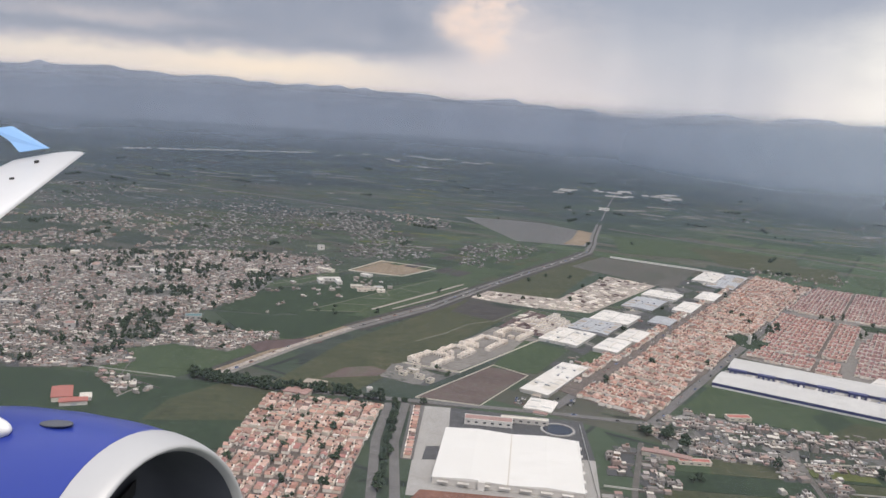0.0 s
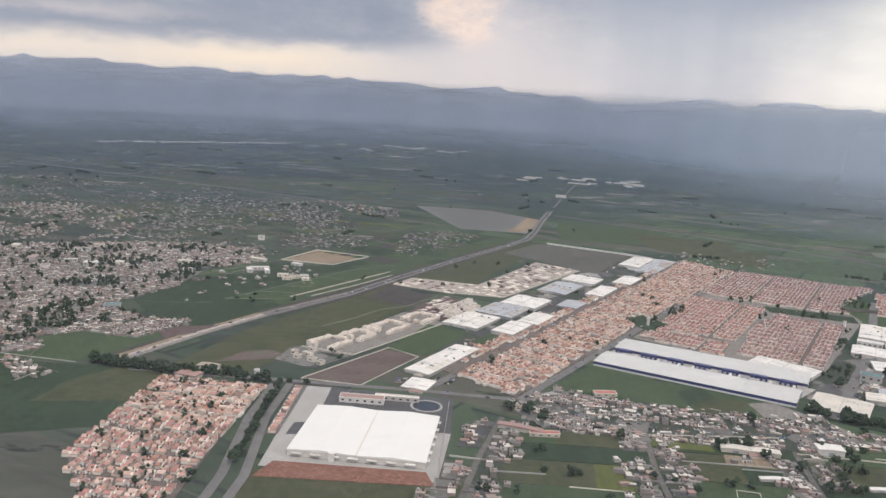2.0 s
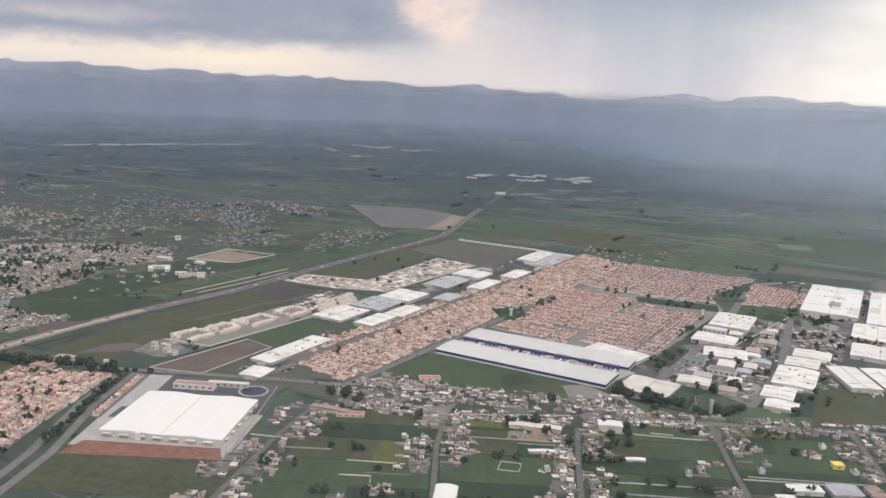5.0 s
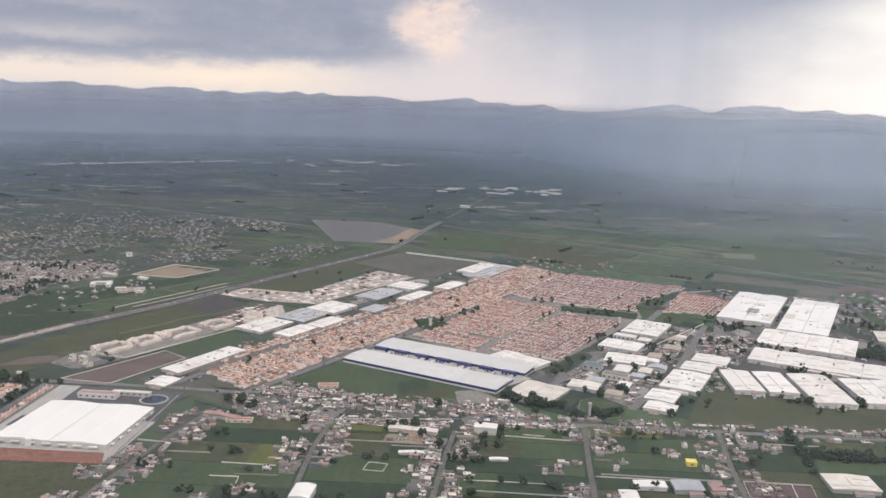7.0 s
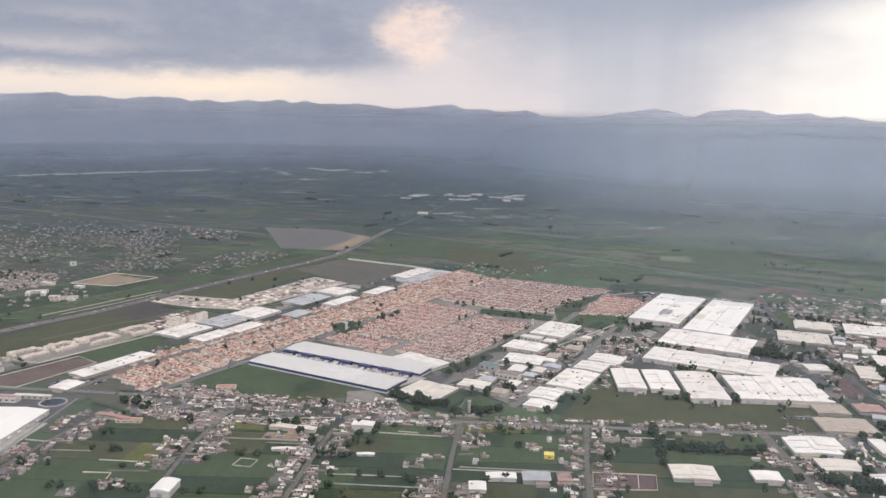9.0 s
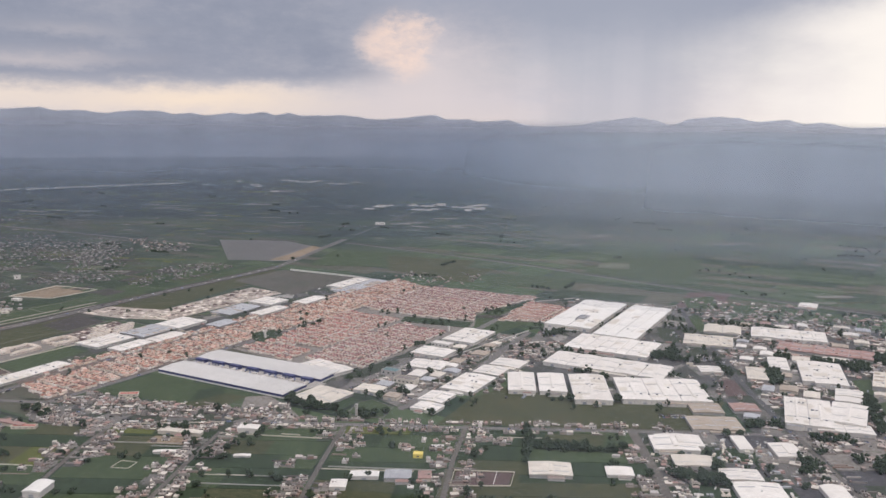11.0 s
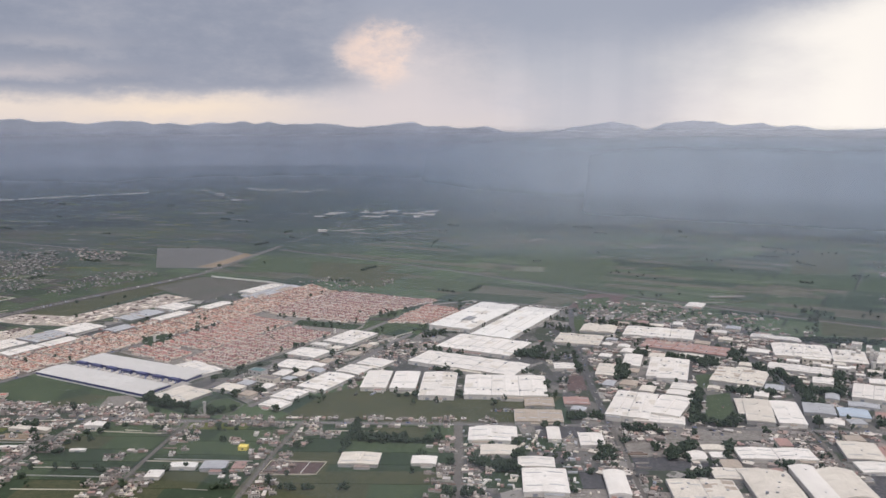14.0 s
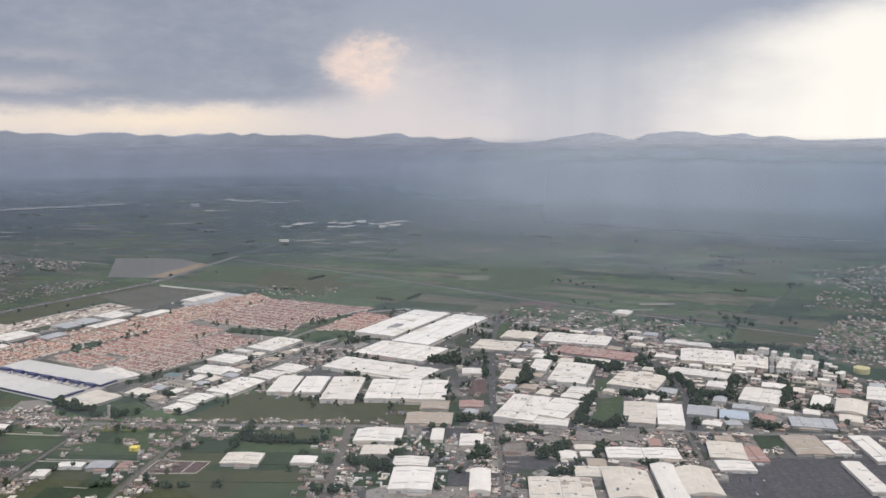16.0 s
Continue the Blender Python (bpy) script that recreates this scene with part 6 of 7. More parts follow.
def shell(w, d, h):
    ob = thing("unfinished_house", 0, 0, 0, 0, "unfinished roofless white block house on a building site", "house", "building site houses")
    for k, s in enumerate(((-w / 2, w / 2, -d / 2, -d / 2 + .25), (-w / 2, w / 2, d / 2 - .25, d / 2), (-w / 2, -w / 2 + .25, -d / 2 + .25, d / 2 - .25), (w / 2 - .25, w / 2, -d / 2 + .25, d / 2 - .25), (-0.12, 0.12, -d / 2 + .25, d / 2 - .25))):
        bm = bmesh.new()
        box(bm, *s, -0.1, h)
        part("wall", bm, M["site_white"], ob)
    bm = bmesh.new()
    box(bm, -w / 2 + .25, w / 2 - .25, -d / 2 + .25, d / 2 - .25, h * 0.75, h * 0.85)
    part("slab", bm, M["concrete"], ob)
    return ob


spread([shell(5.0, 4.6, 2.0), shell(5.2, 4.6, 1.6), shell(4.4, 4.8, 2.2)], [(x, y, -30) for x, y, i, j in rows_in([(52, 574), (80, 606), (92, 578), (66, 542)], -30, 6.4, 6.0) if (i + j) % 4 != 3], r2, 1)


def court(x, y, w, d, turn, gap):
    """New white row houses round an open yard, stepped in height, one side left open."""
    ob = thing("courtyard_block", x, y, 0, turn, "new white row houses round an open bare yard", "houses", "courtyard blocks")
    bm = bmesh.new()
    box(bm, -w / 2 + 3.4, w / 2 - 3.4, -d / 2 + 3.4, d / 2 - 3.4, -0.1, 0.32)
    part("yard", bm, M["yard"], ob)
    row = []
    for i in range(int(d / 3.4)):
        f = -d / 2 + 1.7 + 3.4 * i
        row += [(-w / 2 + 1.6, f, 90), (w / 2 - 1.6, f, 90)]
    for i in range(1, int(w / 3.4) - 1):
        f = -w / 2 + 1.7 + 3.4 * i
        row += [(f, d / 2 - 1.6, 0)] + ([(f, -d / 2 + 1.6, 0)] if i not in gap else [])
    for a, b, t in row:
        h = r2.choice((1.7, 2.1, 2.1, 2.4))
        bm = bmesh.new()
        box(bm, -1.65, 1.65, -1.6, 1.6, -0.1, h)
        for q in ((-1.65, 1.65, -1.6, -1.42), (-1.65, 1.65, 1.42, 1.6), (-1.65, -1.47, -1.42, 1.42), (1.47, 1.65, -1.42, 1.42)):
            box(bm, *q, h, h + 0.32)
        box(bm, -0.5, 0.5, -0.4, 0.8, h, h + 0.7)
        hs = part("row_house", bm, M["site_white"], ob)
        hs.matrix_basis = pose(a, b, 0, 0, 0, t)
        bm = bmesh.new()
        for x0 in (-1.1, 0.35):
            box(bm, x0, x0 + 0.7, -1.64, -1.6, 0.5, 1.2)
        part("window", bm, M["glass"], hs)
    claim_rect(x, y, w, d, turn)


for x, y, w, d, gap in ((-4, 472, 19, 23, (2, 3)), (10, 491, 17, 19, (1, 3)), (27, 514, 19, 25, (3,)), (46, 541, 19, 22, (2,)), (17, 507, 10.4, 8, ())):
    court(x, y, w, d, -30, gap)
heap = Heap()
for poly, du in (([(70, 626), (103, 622), (178, 746), (141, 772)], 6.0), ([(30, 668), (84, 658), (66, 624), (16, 644)], 7.0), ([(38, 560), (66, 542), (86, 584), (60, 612)], 9.0)):
    for x, y, i, j in rows_in(poly, -30, du * 0.8, 5.2):
        if r2.random() < 0.2:
            continue
        heap.box(r2.uniform(2.5, 4.8), r2.uniform(2, 4.4), -0.1, r2.choice((0.22, 0.25, 0.3, 0.5, 0.9)), r2.choice((0, 1, 2, 3, 3, 3, 4)), x, y, -30)
heap.done("building_site_blocks", ["site_white", "wall_estate", "wall_cream", "gravel", "soil_purple"], "low pale walls of houses under construction", "houses")

# villages along the lanes and the cross road
pl, infill, yards = [], [], []
VILLAGE = [(98, 392), (128, 416), (165, 404), (204, 393), (250, 396), (262, 400), (262, 373), (230, 353), (160, 353), (112, 362)]
plot(VILLAGE, 0.09, "works", "dusty village ground", "pavement")
for x, y, i, j in rows_in(VILLAGE, -8, 3.5, 3.5):
    x, y = x + r2.uniform(-1, 1), y + r2.uniform(-1, 1)
    if r2.random() < 0.8 - 0.5 * max(0, noise.noise((x * 0.06, y * 0.06, 9))) and j % 5 != 4 and is_free(x, y, 1.0):
        (pl if r2.random() < 0.3 else infill).append((x, y, r2.choice((-8, -8, 82, 10))))
        claim(x, y, 0.9)
for lane in LANES:
    y = 252
    while y < 366:
        x0 = float(np.interp(y, (266, 320, 370), lane))
        for s in (-1, 1):
            g = noise.noise((x0 * 0.11 + s * 3, y * 0.035, 2.0))
            if g > -0.2:
                yards.append((x0 + s * 7, y))
                for k in range(5):
                    x, yy = x0 + s * (3.2 + 3.3 * k) + r2.uniform(-.6, .6), y + r2.uniform(-.8, .8)
                    if r2.random() < 0.78 - 0.14 * k - 0.5 * max(0, -g) and is_free(x, yy, 1.3):
                        (pl if r2.random() < 0.45 else infill).append((x, yy, r2.choice((0, 90, -4, 12))))
                        claim(x, yy, 1.0)
        y += 3.8
x = 232
while x < 520:
    for s in (-2, -1, 1, 2):
        y = float(np.interp(x, (230, 374, 540), (370, 367, 368))) + s * 3.6 + r2.uniform(-.7, .7)
        if r2.random() < (0.75 if x < 380 else 0.4) and is_free(x, y, 1.2):
            (pl if r2.random() < 0.4 else infill).append((x, y, r2.choice((0, -3, 90))))
            claim(x, y, 1.0)
    x += 3.7
for _ in range(26):
    x, y = r2.uniform(85, 460), r2.uniform(255, 345)
    if is_free(x, y, 4):
        yards.append((x, y))
        for k in range(r2.choice((1, 2, 4, 5))):
            pl.append((x + r2.uniform(-5, 5), y + r2.uniform(-4, 4), r2.choice((0, 85))))
r2.shuffle(pl)
spread([flat_house(3.0, 3.4, 1.7, r2), flat_house(2.6, 3.8, 1.5, r2), flat_house(3.6, 2.8, 2.6, r2), flat_house(2.5, 2.6, 1.4, r2), flat_house(3.2, 3.0, 1.7, r2, "wall_cream"), flat_house(4.2, 2.4, 1.6, r2, "wall_white")], pl[:235], r2, 5)
infill += pl[235:]
heap = Heap()
for x, y in yards:
    heap.box(r2.uniform(6, 11), r2.uniform(3.4, 6), -0.1, 0.16 + r2.random() * 0.02, 0, x, y, r2.uniform(-4, 4))
    if r2.random() < 0.35:
        heap.box(r2.uniform(7, 13), 0.25, -0.1, 1.0, 1, x, y + r2.choice((-2.5, 2.5)), r2.uniform(-4, 4))
heap.done("village_yards", ["works", "wall_town"], "bare dusty yards and low walls round village houses", "yards")


def huddle(name, places, r, label, big=1.0, sheets=True):
    heap = Heap()
    for x, y, turn in places:
        w, d, h = r.uniform(1.8, 4.8) * big, r.uniform(1.8, 4.4) * big, r.choice((0.8, 1.1, 1.2, 1.4, 1.9)) * (0.7 + 0.3 * big) * (1.0 if sheets else 0.7)
        heap.box(w, d, -0.1, h, 0, x, y, turn)
        heap.box(w + 0.1, d + 0.1, h, h + 0.15, r.choice((1, 1, 1, 1, 1, 3, 3, 1, 4)) if sheets else 1, x, y, turn)
        if r.random() < 0.5:
            heap.box(w * 0.4, d * 0.4, h + 0.15, h + 1.0, 0, x, y, turn, w * 0.2, d * 0.2)
        if r.random() < 0.5:
            heap.box(w * 0.7, d * 0.6, -0.1, h * 0.6, 1, x, y, turn, w * 0.7, 0)
        if r.random() < 0.4:
            heap.box(0.5, 0.5, h + 0.15, h + 0.7, 2, x, y, turn, -w * 0.3, 0)
    return heap.done(name, ["wall_town" if sheets else "wall_dim", "slab_town" if sheets else "slab_dim", "tank_black", "roof_cream", "roof_red"], label, "houses")


r3 = random.Random(21)
made = 0
for _ in range(2600):
    if made >= 104:
        break
    x, y = r3.choice(((r3.uniform(545, 850), r3.uniform(262, 640)), (r3.uniform(545, 850), r3.uniform(262, 450)), (r3.uniform(300, 400), r3.uniform(400, 560))))
    w, d = r3.uniform(7, 19), r3.uniform(7, 15)
    if not inside(x, y, [(545, 258), (850, 256), (900, 420), (700, 640), (610, 640), (548, 440)]) and not inside(x, y, [(296, 440), (340, 402), (392, 440), (446, 560), (400, 588), (350, 540)]):
        continue
    if is_free(x, y, 0.56 * max(w, d)):
        turn = -2 if y < 372 else -22
        shed(x, y, w, d, turn, r3.uniform(1.6, 2.6), r3.choice(("white", "cream", "grey", "white", "tan", "cream", "grey", "red", "tan")), r3.choice(("white", "grey", "cream")), r3.random() < 0.12, 1, "workshop")
        claim_rect(x, y, w, d, turn)
        made += 1
TOWN = [(-470, 690), (-365, 690), (-300, 715), (-228, 745), (-170, 757), (-120, 748), (-98, 700), (-137, 650), (-139, 590), (-154, 555), (-162, 520), (-124, 497), (-101, 489), (-118, 456), (-150, 464), (-172, 448), (-158, 428), (-175, 414), (-216, 402), (-330, 420), (-460, 520)]
plot([(x - 4 * (x < -300), y) for x, y in TOWN], 0.05, "works", "dusty ground between town houses", "pavement")
for q in range(26):
    x, y = r3.uniform(-400, -135), r3.uniform(440, 725)
    if inside(x, y, TOWN) and is_free(x, y, 9):
        w = r3.uniform(6, 14)
        plain_house("town_block", x, y, w, r3.uniform(4, 8), 14 + r3.choice((0, 90, 6)), r3.uniform(1.8, 3.2), r3.choice(("wall_white", "wall_cream", "wall_grey")), r3.choice(("roof_white", "roof_cream", "slab_town", "roof_grey", "roof_white", "roof_red")), "larger pale flat-roofed block among town houses")
pl = []
for x, y, i, j in rows_in(TOWN, 14, 2.75, 2.95):
    g = max(0, noise.noise((x * 0.025, y * 0.025, 4.0))) + 0.5 * max(0, noise.noise((x * 0.09, y * 0.09, 14.0)))
    if r3.random() < 0.97 - g * 1.5 and j % 11 != 10 and i % 18 != 17 and is_free(x, y, 1.0):
        g2 = 25 * noise.noise((x * 0.012, y * 0.012, 8.0))
        pl.append((x + r3.uniform(-1.6, 1.6), y + r3.uniform(-1.6, 1.6), 14 + g2 + r3.choice((0, 0, 90, 6))))
huddle("village_infill", infill, r3, "low sheds, walls and annexes between village houses", 0.85)
huddle("town_houses", pl, r3, "dense grey and white flat-roofed town houses", 0.72)


def scatter(poly, n, r, seed, tight=0.0):
    out = []
    xs, ys = [p[0] for p in poly], [p[1] for p in poly]
    tries = 0
    while len(out) < n and tries < n * 30:
        tries += 1
        x, y = r.uniform(min(xs), max(xs)), r.uniform(min(ys), max(ys))
        if inside(x, y, poly) and (0.7 * noise.noise((x * 0.012, y * 0.008, seed)) + 0.45 * noise.noise((x * 0.05, y * 0.03, seed))) > tight and is_free(x, y, 2.2):
            out.append((x, y, r.choice((14, -28, 60))))
            claim(x, y, 1.5)
    return out


for poly, n, tight, lb in (([(-520, 880), (-398, 959), (-298, 917), (-262, 811), (-250, 760), (-309, 722), (-440, 705)], 560, -0.02, "loose pale houses at the far side of town"),
                           ([(-150, 752), (-142, 855), (-160, 1082), (-98, 1150), (-75, 994), (-92, 823), (-30, 826), (-22, 790), (-70, 775)], 200, -0.04, "pale houses of a roadside village"),
                           ([(4, 872), (43, 926), (90, 906), (66, 835), (24, 760), (4, 780)], 100, -0.3, "pale houses near the highway"), ([(-52, 1010), (-18, 1010), (-10, 1060), (-50, 1070)], 45, -1, "pale houses of a hamlet"),
                           ([(-700, 900), (-420, 960), (-200, 1000), (-160, 1150), (-400, 1220), (-850, 1150)], 420, 0.05, "scattered pale houses among far fields"), ([(-250, 760), (-150, 760), (-150, 860), (-260, 900)], 110, -0.1, "scattered pale houses among far fields")):
    huddle("outlying_houses", scatter(poly, n, r3, 1.0, tight), r3, lb, 0.8, tight < 0 and n > 500)
huddle("outlying_houses", scatter([(-316, 969), (-264, 1100), (-108, 1053), (-30, 854), (-56, 775), (-98, 765), (-98, 720), (-150, 757), (-228, 745)], 520, r3, 1.3, -0.15), r3, "scattered pale houses and yards beyond the town", 0.8, False)
huddle("outlying_houses", scatter([(-131, 1118), (-28, 1086), (-9, 1009), (-62, 1005)], 50, r3, 1.6, -1), r3, "pale houses of a hamlet", 0.85)
huddle("outlying_houses", scatter([(-140, 640), (-60, 690), (-40, 640), (-120, 540)], 26, r3, 1.6, -1), r3, "few pale sheds in the fields beside the town", 0.8)
huddle("outlying_houses", scatter([(-124, 470), (-98, 490), (-100, 500), (-125, 500)], 40, r3, 1.5, -1), r3, "scattered houses at the edge of town", 0.8)
huddle("outlying_houses", scatter([(-170, 412), (-138, 396), (-128, 392), (-145, 376), (-166, 400)], 26, r3, 1.7, -1), r3, "scattered houses at the edge of town", 0.8)
huddle("outlying_houses", scatter([(841, 569), (858, 611), (937, 710), (964, 684), (900, 560), (882, 515), (851, 514)], 210, r3, 2.0, -0.5), r3, "dense small houses of a village beyond the factories", 0.85)
huddle("outlying_houses", scatter([(926, 769), (1021, 1006), (1144, 1058), (1160, 850), (1005, 720)], 260, r3, 2.2, -0.02), r3, "scattered houses of a far village", 0.8)
huddle("outlying_houses", scatter([(870, 700), (1250, 420), (1350, 900), (1000, 880)], 260, r3, 2.0, 0.1), r3, "scattered houses of a far village", 0.7, False)
huddle("outlying_houses", scatter([(560, 700), (690, 640), (800, 560), (860, 600), (700, 716), (600, 745)], 110, r3, 2.5, -0.2), r3, "small houses beyond the factories", 1.0)
huddle("outlying_houses", scatter([(270, 845), (360, 800), (400, 860), (300, 880)], 36, r3, 2.7, -1), r3, "small houses beyond the estate", 0.7)
huddle("outlying_houses", scatter([(-1100, 1200), (-200, 1280), (500, 1300), (1600, 1000), (1900, 1700), (600, 2300), (-900, 2300)], 360, r3, 3.0, 0.15), r3, "far specks of farm buildings on the plain", 0.8, False)
huddle("works_buildings", scatter([(545, 258), (850, 256), (900, 420), (700, 640), (610, 640), (548, 440)], 560, r3, 5.0, -0.6), r3, "small service buildings between factories", 1.3)
huddle("works_buildings", scatter([(285, 440), (340, 398), (395, 440), (450, 560), (400, 590), (350, 545)], 110, r3, 6.0, -0.6), r3, "small service buildings and workshops", 1.0)
huddle("works_buildings", scatter([(540, 440), (620, 430), (690, 610), (640, 690), (480, 735), (470, 715), (600, 640)], 90, r3, 7.0, -0.6), r3, "small service buildings and workshops", 1.1)


# pale plastic-covered and fallow plots across the far plain, most of them long and narrow
heap = Heap()
for _ in range(6500):
    x, y = r3.uniform(-1200, 2200), 700 + 1650 * r3.random() ** 1.3
    if noise.noise((x * 0.004, y * 0.006, 50.0)) + 0.5 * noise.noise((x * 0.02, y * 0.02, 51.0)) < 0.0 or abs(x - np.interp(y, [p[1] for p in HIGHWAY], [p[0] for p in HIGHWAY])) < 40:
        continue
    if min(math.dist((x, y), c) for c in CANAL) < 70 or inside(x, y, EST_A) or (y < 880 and 0 < x < 500):
        continue
    k = 0.5 + y / 2600
    if inside(x, y, [(-20, 1140), (170, 1110), (150, 915), (50, 930)]):
        continue
    heap.box(r3.uniform(8, 50) * k, r3.uniform(3, 11) * k, -0.1, 0.12 + 0.03 * r3.random(), r3.choice((0, 1, 2, 2, 2, 2, 3, 3, 3, 3, 3, 4, 4, 4, 4, 4, 5, 6, 6)), x, y, r3.choice((-8, -4, 0, 4, 10, -28)))
heap.done("far_plots", ["track", "yard", "grass", "burnt", "crop_mid", "grass", "crop_yellow"], "pale and dark narrow plots on the far plain", "fields")


# long pale greenhouses far out on the plain
def greenhouse(x, y, w, d, turn):
    ob = thing("greenhouse", x, y, 0, turn, "long pale plastic greenhouse on the far plain", "greenhouse", "far greenhouses")
    for i in range(3):
        bm = bmesh.new()
        prism(bm, [(-w / 2, -0.1), (w / 2, -0.1), (w / 2, 0.8)] + [(w / 2 * math.cos(a), 0.8 + 0.9 * math.sin(a)) for a in (0.5, 1.1, 1.57, 2.04, 2.64)] + [(-w / 2, 0.8)], -d / 2, d / 2)
        part("vault", bm, M["concrete"], ob).location = ((i - 1) * w * 1.05, 0, 0)


for i in range(26):
    f = (i + r3.uniform(-0.3, 0.3)) / 25
    if r3.random() < 0.85:
        greenhouse(-760 + 350 * f, 1890 + 300 * f + r3.uniform(-14, 14), r3.uniform(3, 6), r3.uniform(10, 26), -50 + r3.uniform(-6, 6))
for i in range(22):
    f = r3.random()
    greenhouse(172 + 240 * f + r3.uniform(-14, 14), 1640 + r3.uniform(-70, 60), r3.uniform(2, 5), r3.uniform(8, 30), 80 + r3.uniform(-14, 14))
for i in range(14):
    greenhouse(r3.uniform(-340, 60), r3.uniform(1950, 2350), r3.uniform(3, 6), r3.uniform(10, 30), r3.uniform(60, 110))
shed(-169, 370, 9, 15, 24, 2.6, "clay", "cream", name="farmhouse")
shed(-160, 362, 12, 5, 24, 2.2, "clay", "white", name="farmhouse")
shed(-158, 370, 5, 7, 24, 1.6, "cream", "white", name="farmhouse")
shed(320.5, 294, 14.5, 6.5, 1, 2.2, "bright", "white", name="farm_shed")
shed(337.5, 294, 13.5, 10.5, 1, 2.4, "grey", "grey", name="farm_shed")
shed(351, 294.5, 6.5, 9, 1, 2.2, "red", "cream", name="farm_shed")
shed(309, 282, 8, 9, 1, 2.2, "white", "white", name="farm_shed")
shed(210, 319.5, 14, 2.6, 3, 1.5, "white", "white", name="farm_shed")
shed(252, 316.5, 9, 2.4, 3, 1.4, "white", "white", name="farm_shed")
shed(166, 268, 9, 13, -4, 3.5, "bright", "white", True, name="barn")
shed(208, 348, 26, 5, -8, 2.2, "cream", "cream", name="farm_shed")
shed(104, 356, 21, 4, -18, 2.2, "red", "cream", name="farm_shed")
shed(-66, 398, 12, 8, -15, 2.2, "red", "cream", name="farm_shed")
shed(-60, 412, 11, 6, -10, 2.4, "tan", "cream", name="farm_shed")
shed(246, 354, 12, 7, -4, 3.2, "white", "white", name="farm_shed")

# ---- trees ----
def tree(kind, r):
    h, wide = {"round": (3.6, 1.9), "tall": (4.8, 1.5), "low": (2.2, 1.6)}[kind]
    ob = thing("tree", 0, 0, 0, 0, {"round": "dark green round-crowned tree", "tall": "tall dark green eucalyptus-like tree", "low": "low dark green shrub-like tree"}[kind], "tree", "trees")
    bm = bmesh.new()
    tube(bm, 0.22, 0.09, -0.1, h * 0.7, 7)
    for q in range(4):
        a = q * 1.7 + r.random()
        z0 = h * (0.3 + 0.09 * q)
        v = [bm.verts.new((0.08 * math.cos(a + b), 0.08 * math.sin(a + b), z0)) for b in (0, 2.1, 4.2)]
        tip = bm.verts.new((wide * 0.7 * math.cos(a), wide * 0.7 * math.sin(a), z0 + h * 0.2))
        for i in range(3):
            bm.faces.new((v[i], v[(i + 1) % 3], tip))
    part("trunk", bm, M["bark"], ob)
    pts, faces = [], []
    for q in range(46):
        a, b = r.uniform(0, 6.283), r.uniform(-0.75, 1)
        k = (1 - b * b * 0.8) ** 0.5 * r.uniform(0.45, 1.0)
        cx, cy, cz = wide * k * math.cos(a), wide * k * math.sin(a), h * 0.62 + b * h * 0.34
        s = r.uniform(0.4, 0.75) * wide * 0.6
        n = len(pts)
        for dx, dy, dz in ((1, 0, 0), (-1, 0, 0), (0, 1, 0), (0, -1, 0), (0, 0, 1), (0, 0, -1)):
            pts.append((cx + s * dx * r.uniform(0.6, 1.3) + r.uniform(-.1, .1), cy + s * dy * r.uniform(0.6, 1.3), cz + s * dz * r.uniform(0.5, 1.0)))
        for i, j, k2 in ((0, 2, 4), (2, 1, 4), (1, 3, 4), (3, 0, 4), (2, 0, 5), (1, 2, 5), (3, 1, 5), (0, 3, 5)):
            faces.append((n + i, n + j, n + k2))
    me = bpy.data.meshes.new("crown")
    me.from_pydata(pts, [], faces)
    me.materials.append(M["leaf"])
    new("crown", me).parent = ob
    return ob


r4 = random.Random(8)
spots = []


def line_of_trees(a, b, n, jitter=1.5):
    for i in range(n):
        f = (i + r4.uniform(0.2, 0.8)) / n
        spots.append((a[0] + (b[0] - a[0]) * f + r4.uniform(-jitter, jitter), a[1] + (b[1] - a[1]) * f + r4.uniform(-jitter, jitter)))


line_of_trees((-40, 399), (-2, 399), 12, 1.5)
line_of_trees((-17, 390), (-15, 300), 14, 0.8)
line_of_trees((263, 404), (292, 393), 14, 2.5)
line_of_trees((477, 301), (503, 294), 36, 2.5)
line_of_trees((408, 338), (459, 334), 22, 1.0)
line_of_trees((256, 411), (277, 394), 24, 3.5)
line_of_trees((617, 370), (624, 396), 14, 2)
line_of_trees((624, 396), (637, 436), 20, 2)
line_of_trees((617, 370), (645, 371), 16, 2)
line_of_trees((706, 430), (708, 490), 26, 3)
line_of_trees((619, 312), (625, 334), 12, 2)
line_of_trees((558, 446), (560, 524), 12, 1)
line_of_trees((100, 386), (118, 372), 16, 4)
line_of_trees((292, 378), (322, 388), 14, 5)
line_of_trees((330, 500), (350, 470), 10, 4)
line_of_trees((425, 420), (530, 420), 20, 1.2)
line_of_trees((450, 470), (530, 455), 12, 2)
line_of_trees((430, 520), (530, 560), 14, 3)
line_of_trees((60, 436), (70, 456), 10, 2)
line_of_trees((230, 596), (246, 618), 14, 5)
spots = [(x, y) for x, y in spots if is_free(x, y, 0.3)]
for _ in range(4000):
    if len(spots) >= 300:
        break
    x, y = r4.choice(((r4.uniform(80, 540), r4.uniform(255, 400)), (r4.uniform(540, 850), r4.uniform(258, 640)), (r4.uniform(290, 450), r4.uniform(400, 560))))
    if is_free(x, y, 1.6) and not is_free(x, y, 4.2):
        spots.append((x, y))
protos = [tree(k, r4) for k in ("round", "tall", "low", "round", "tall", "low")]
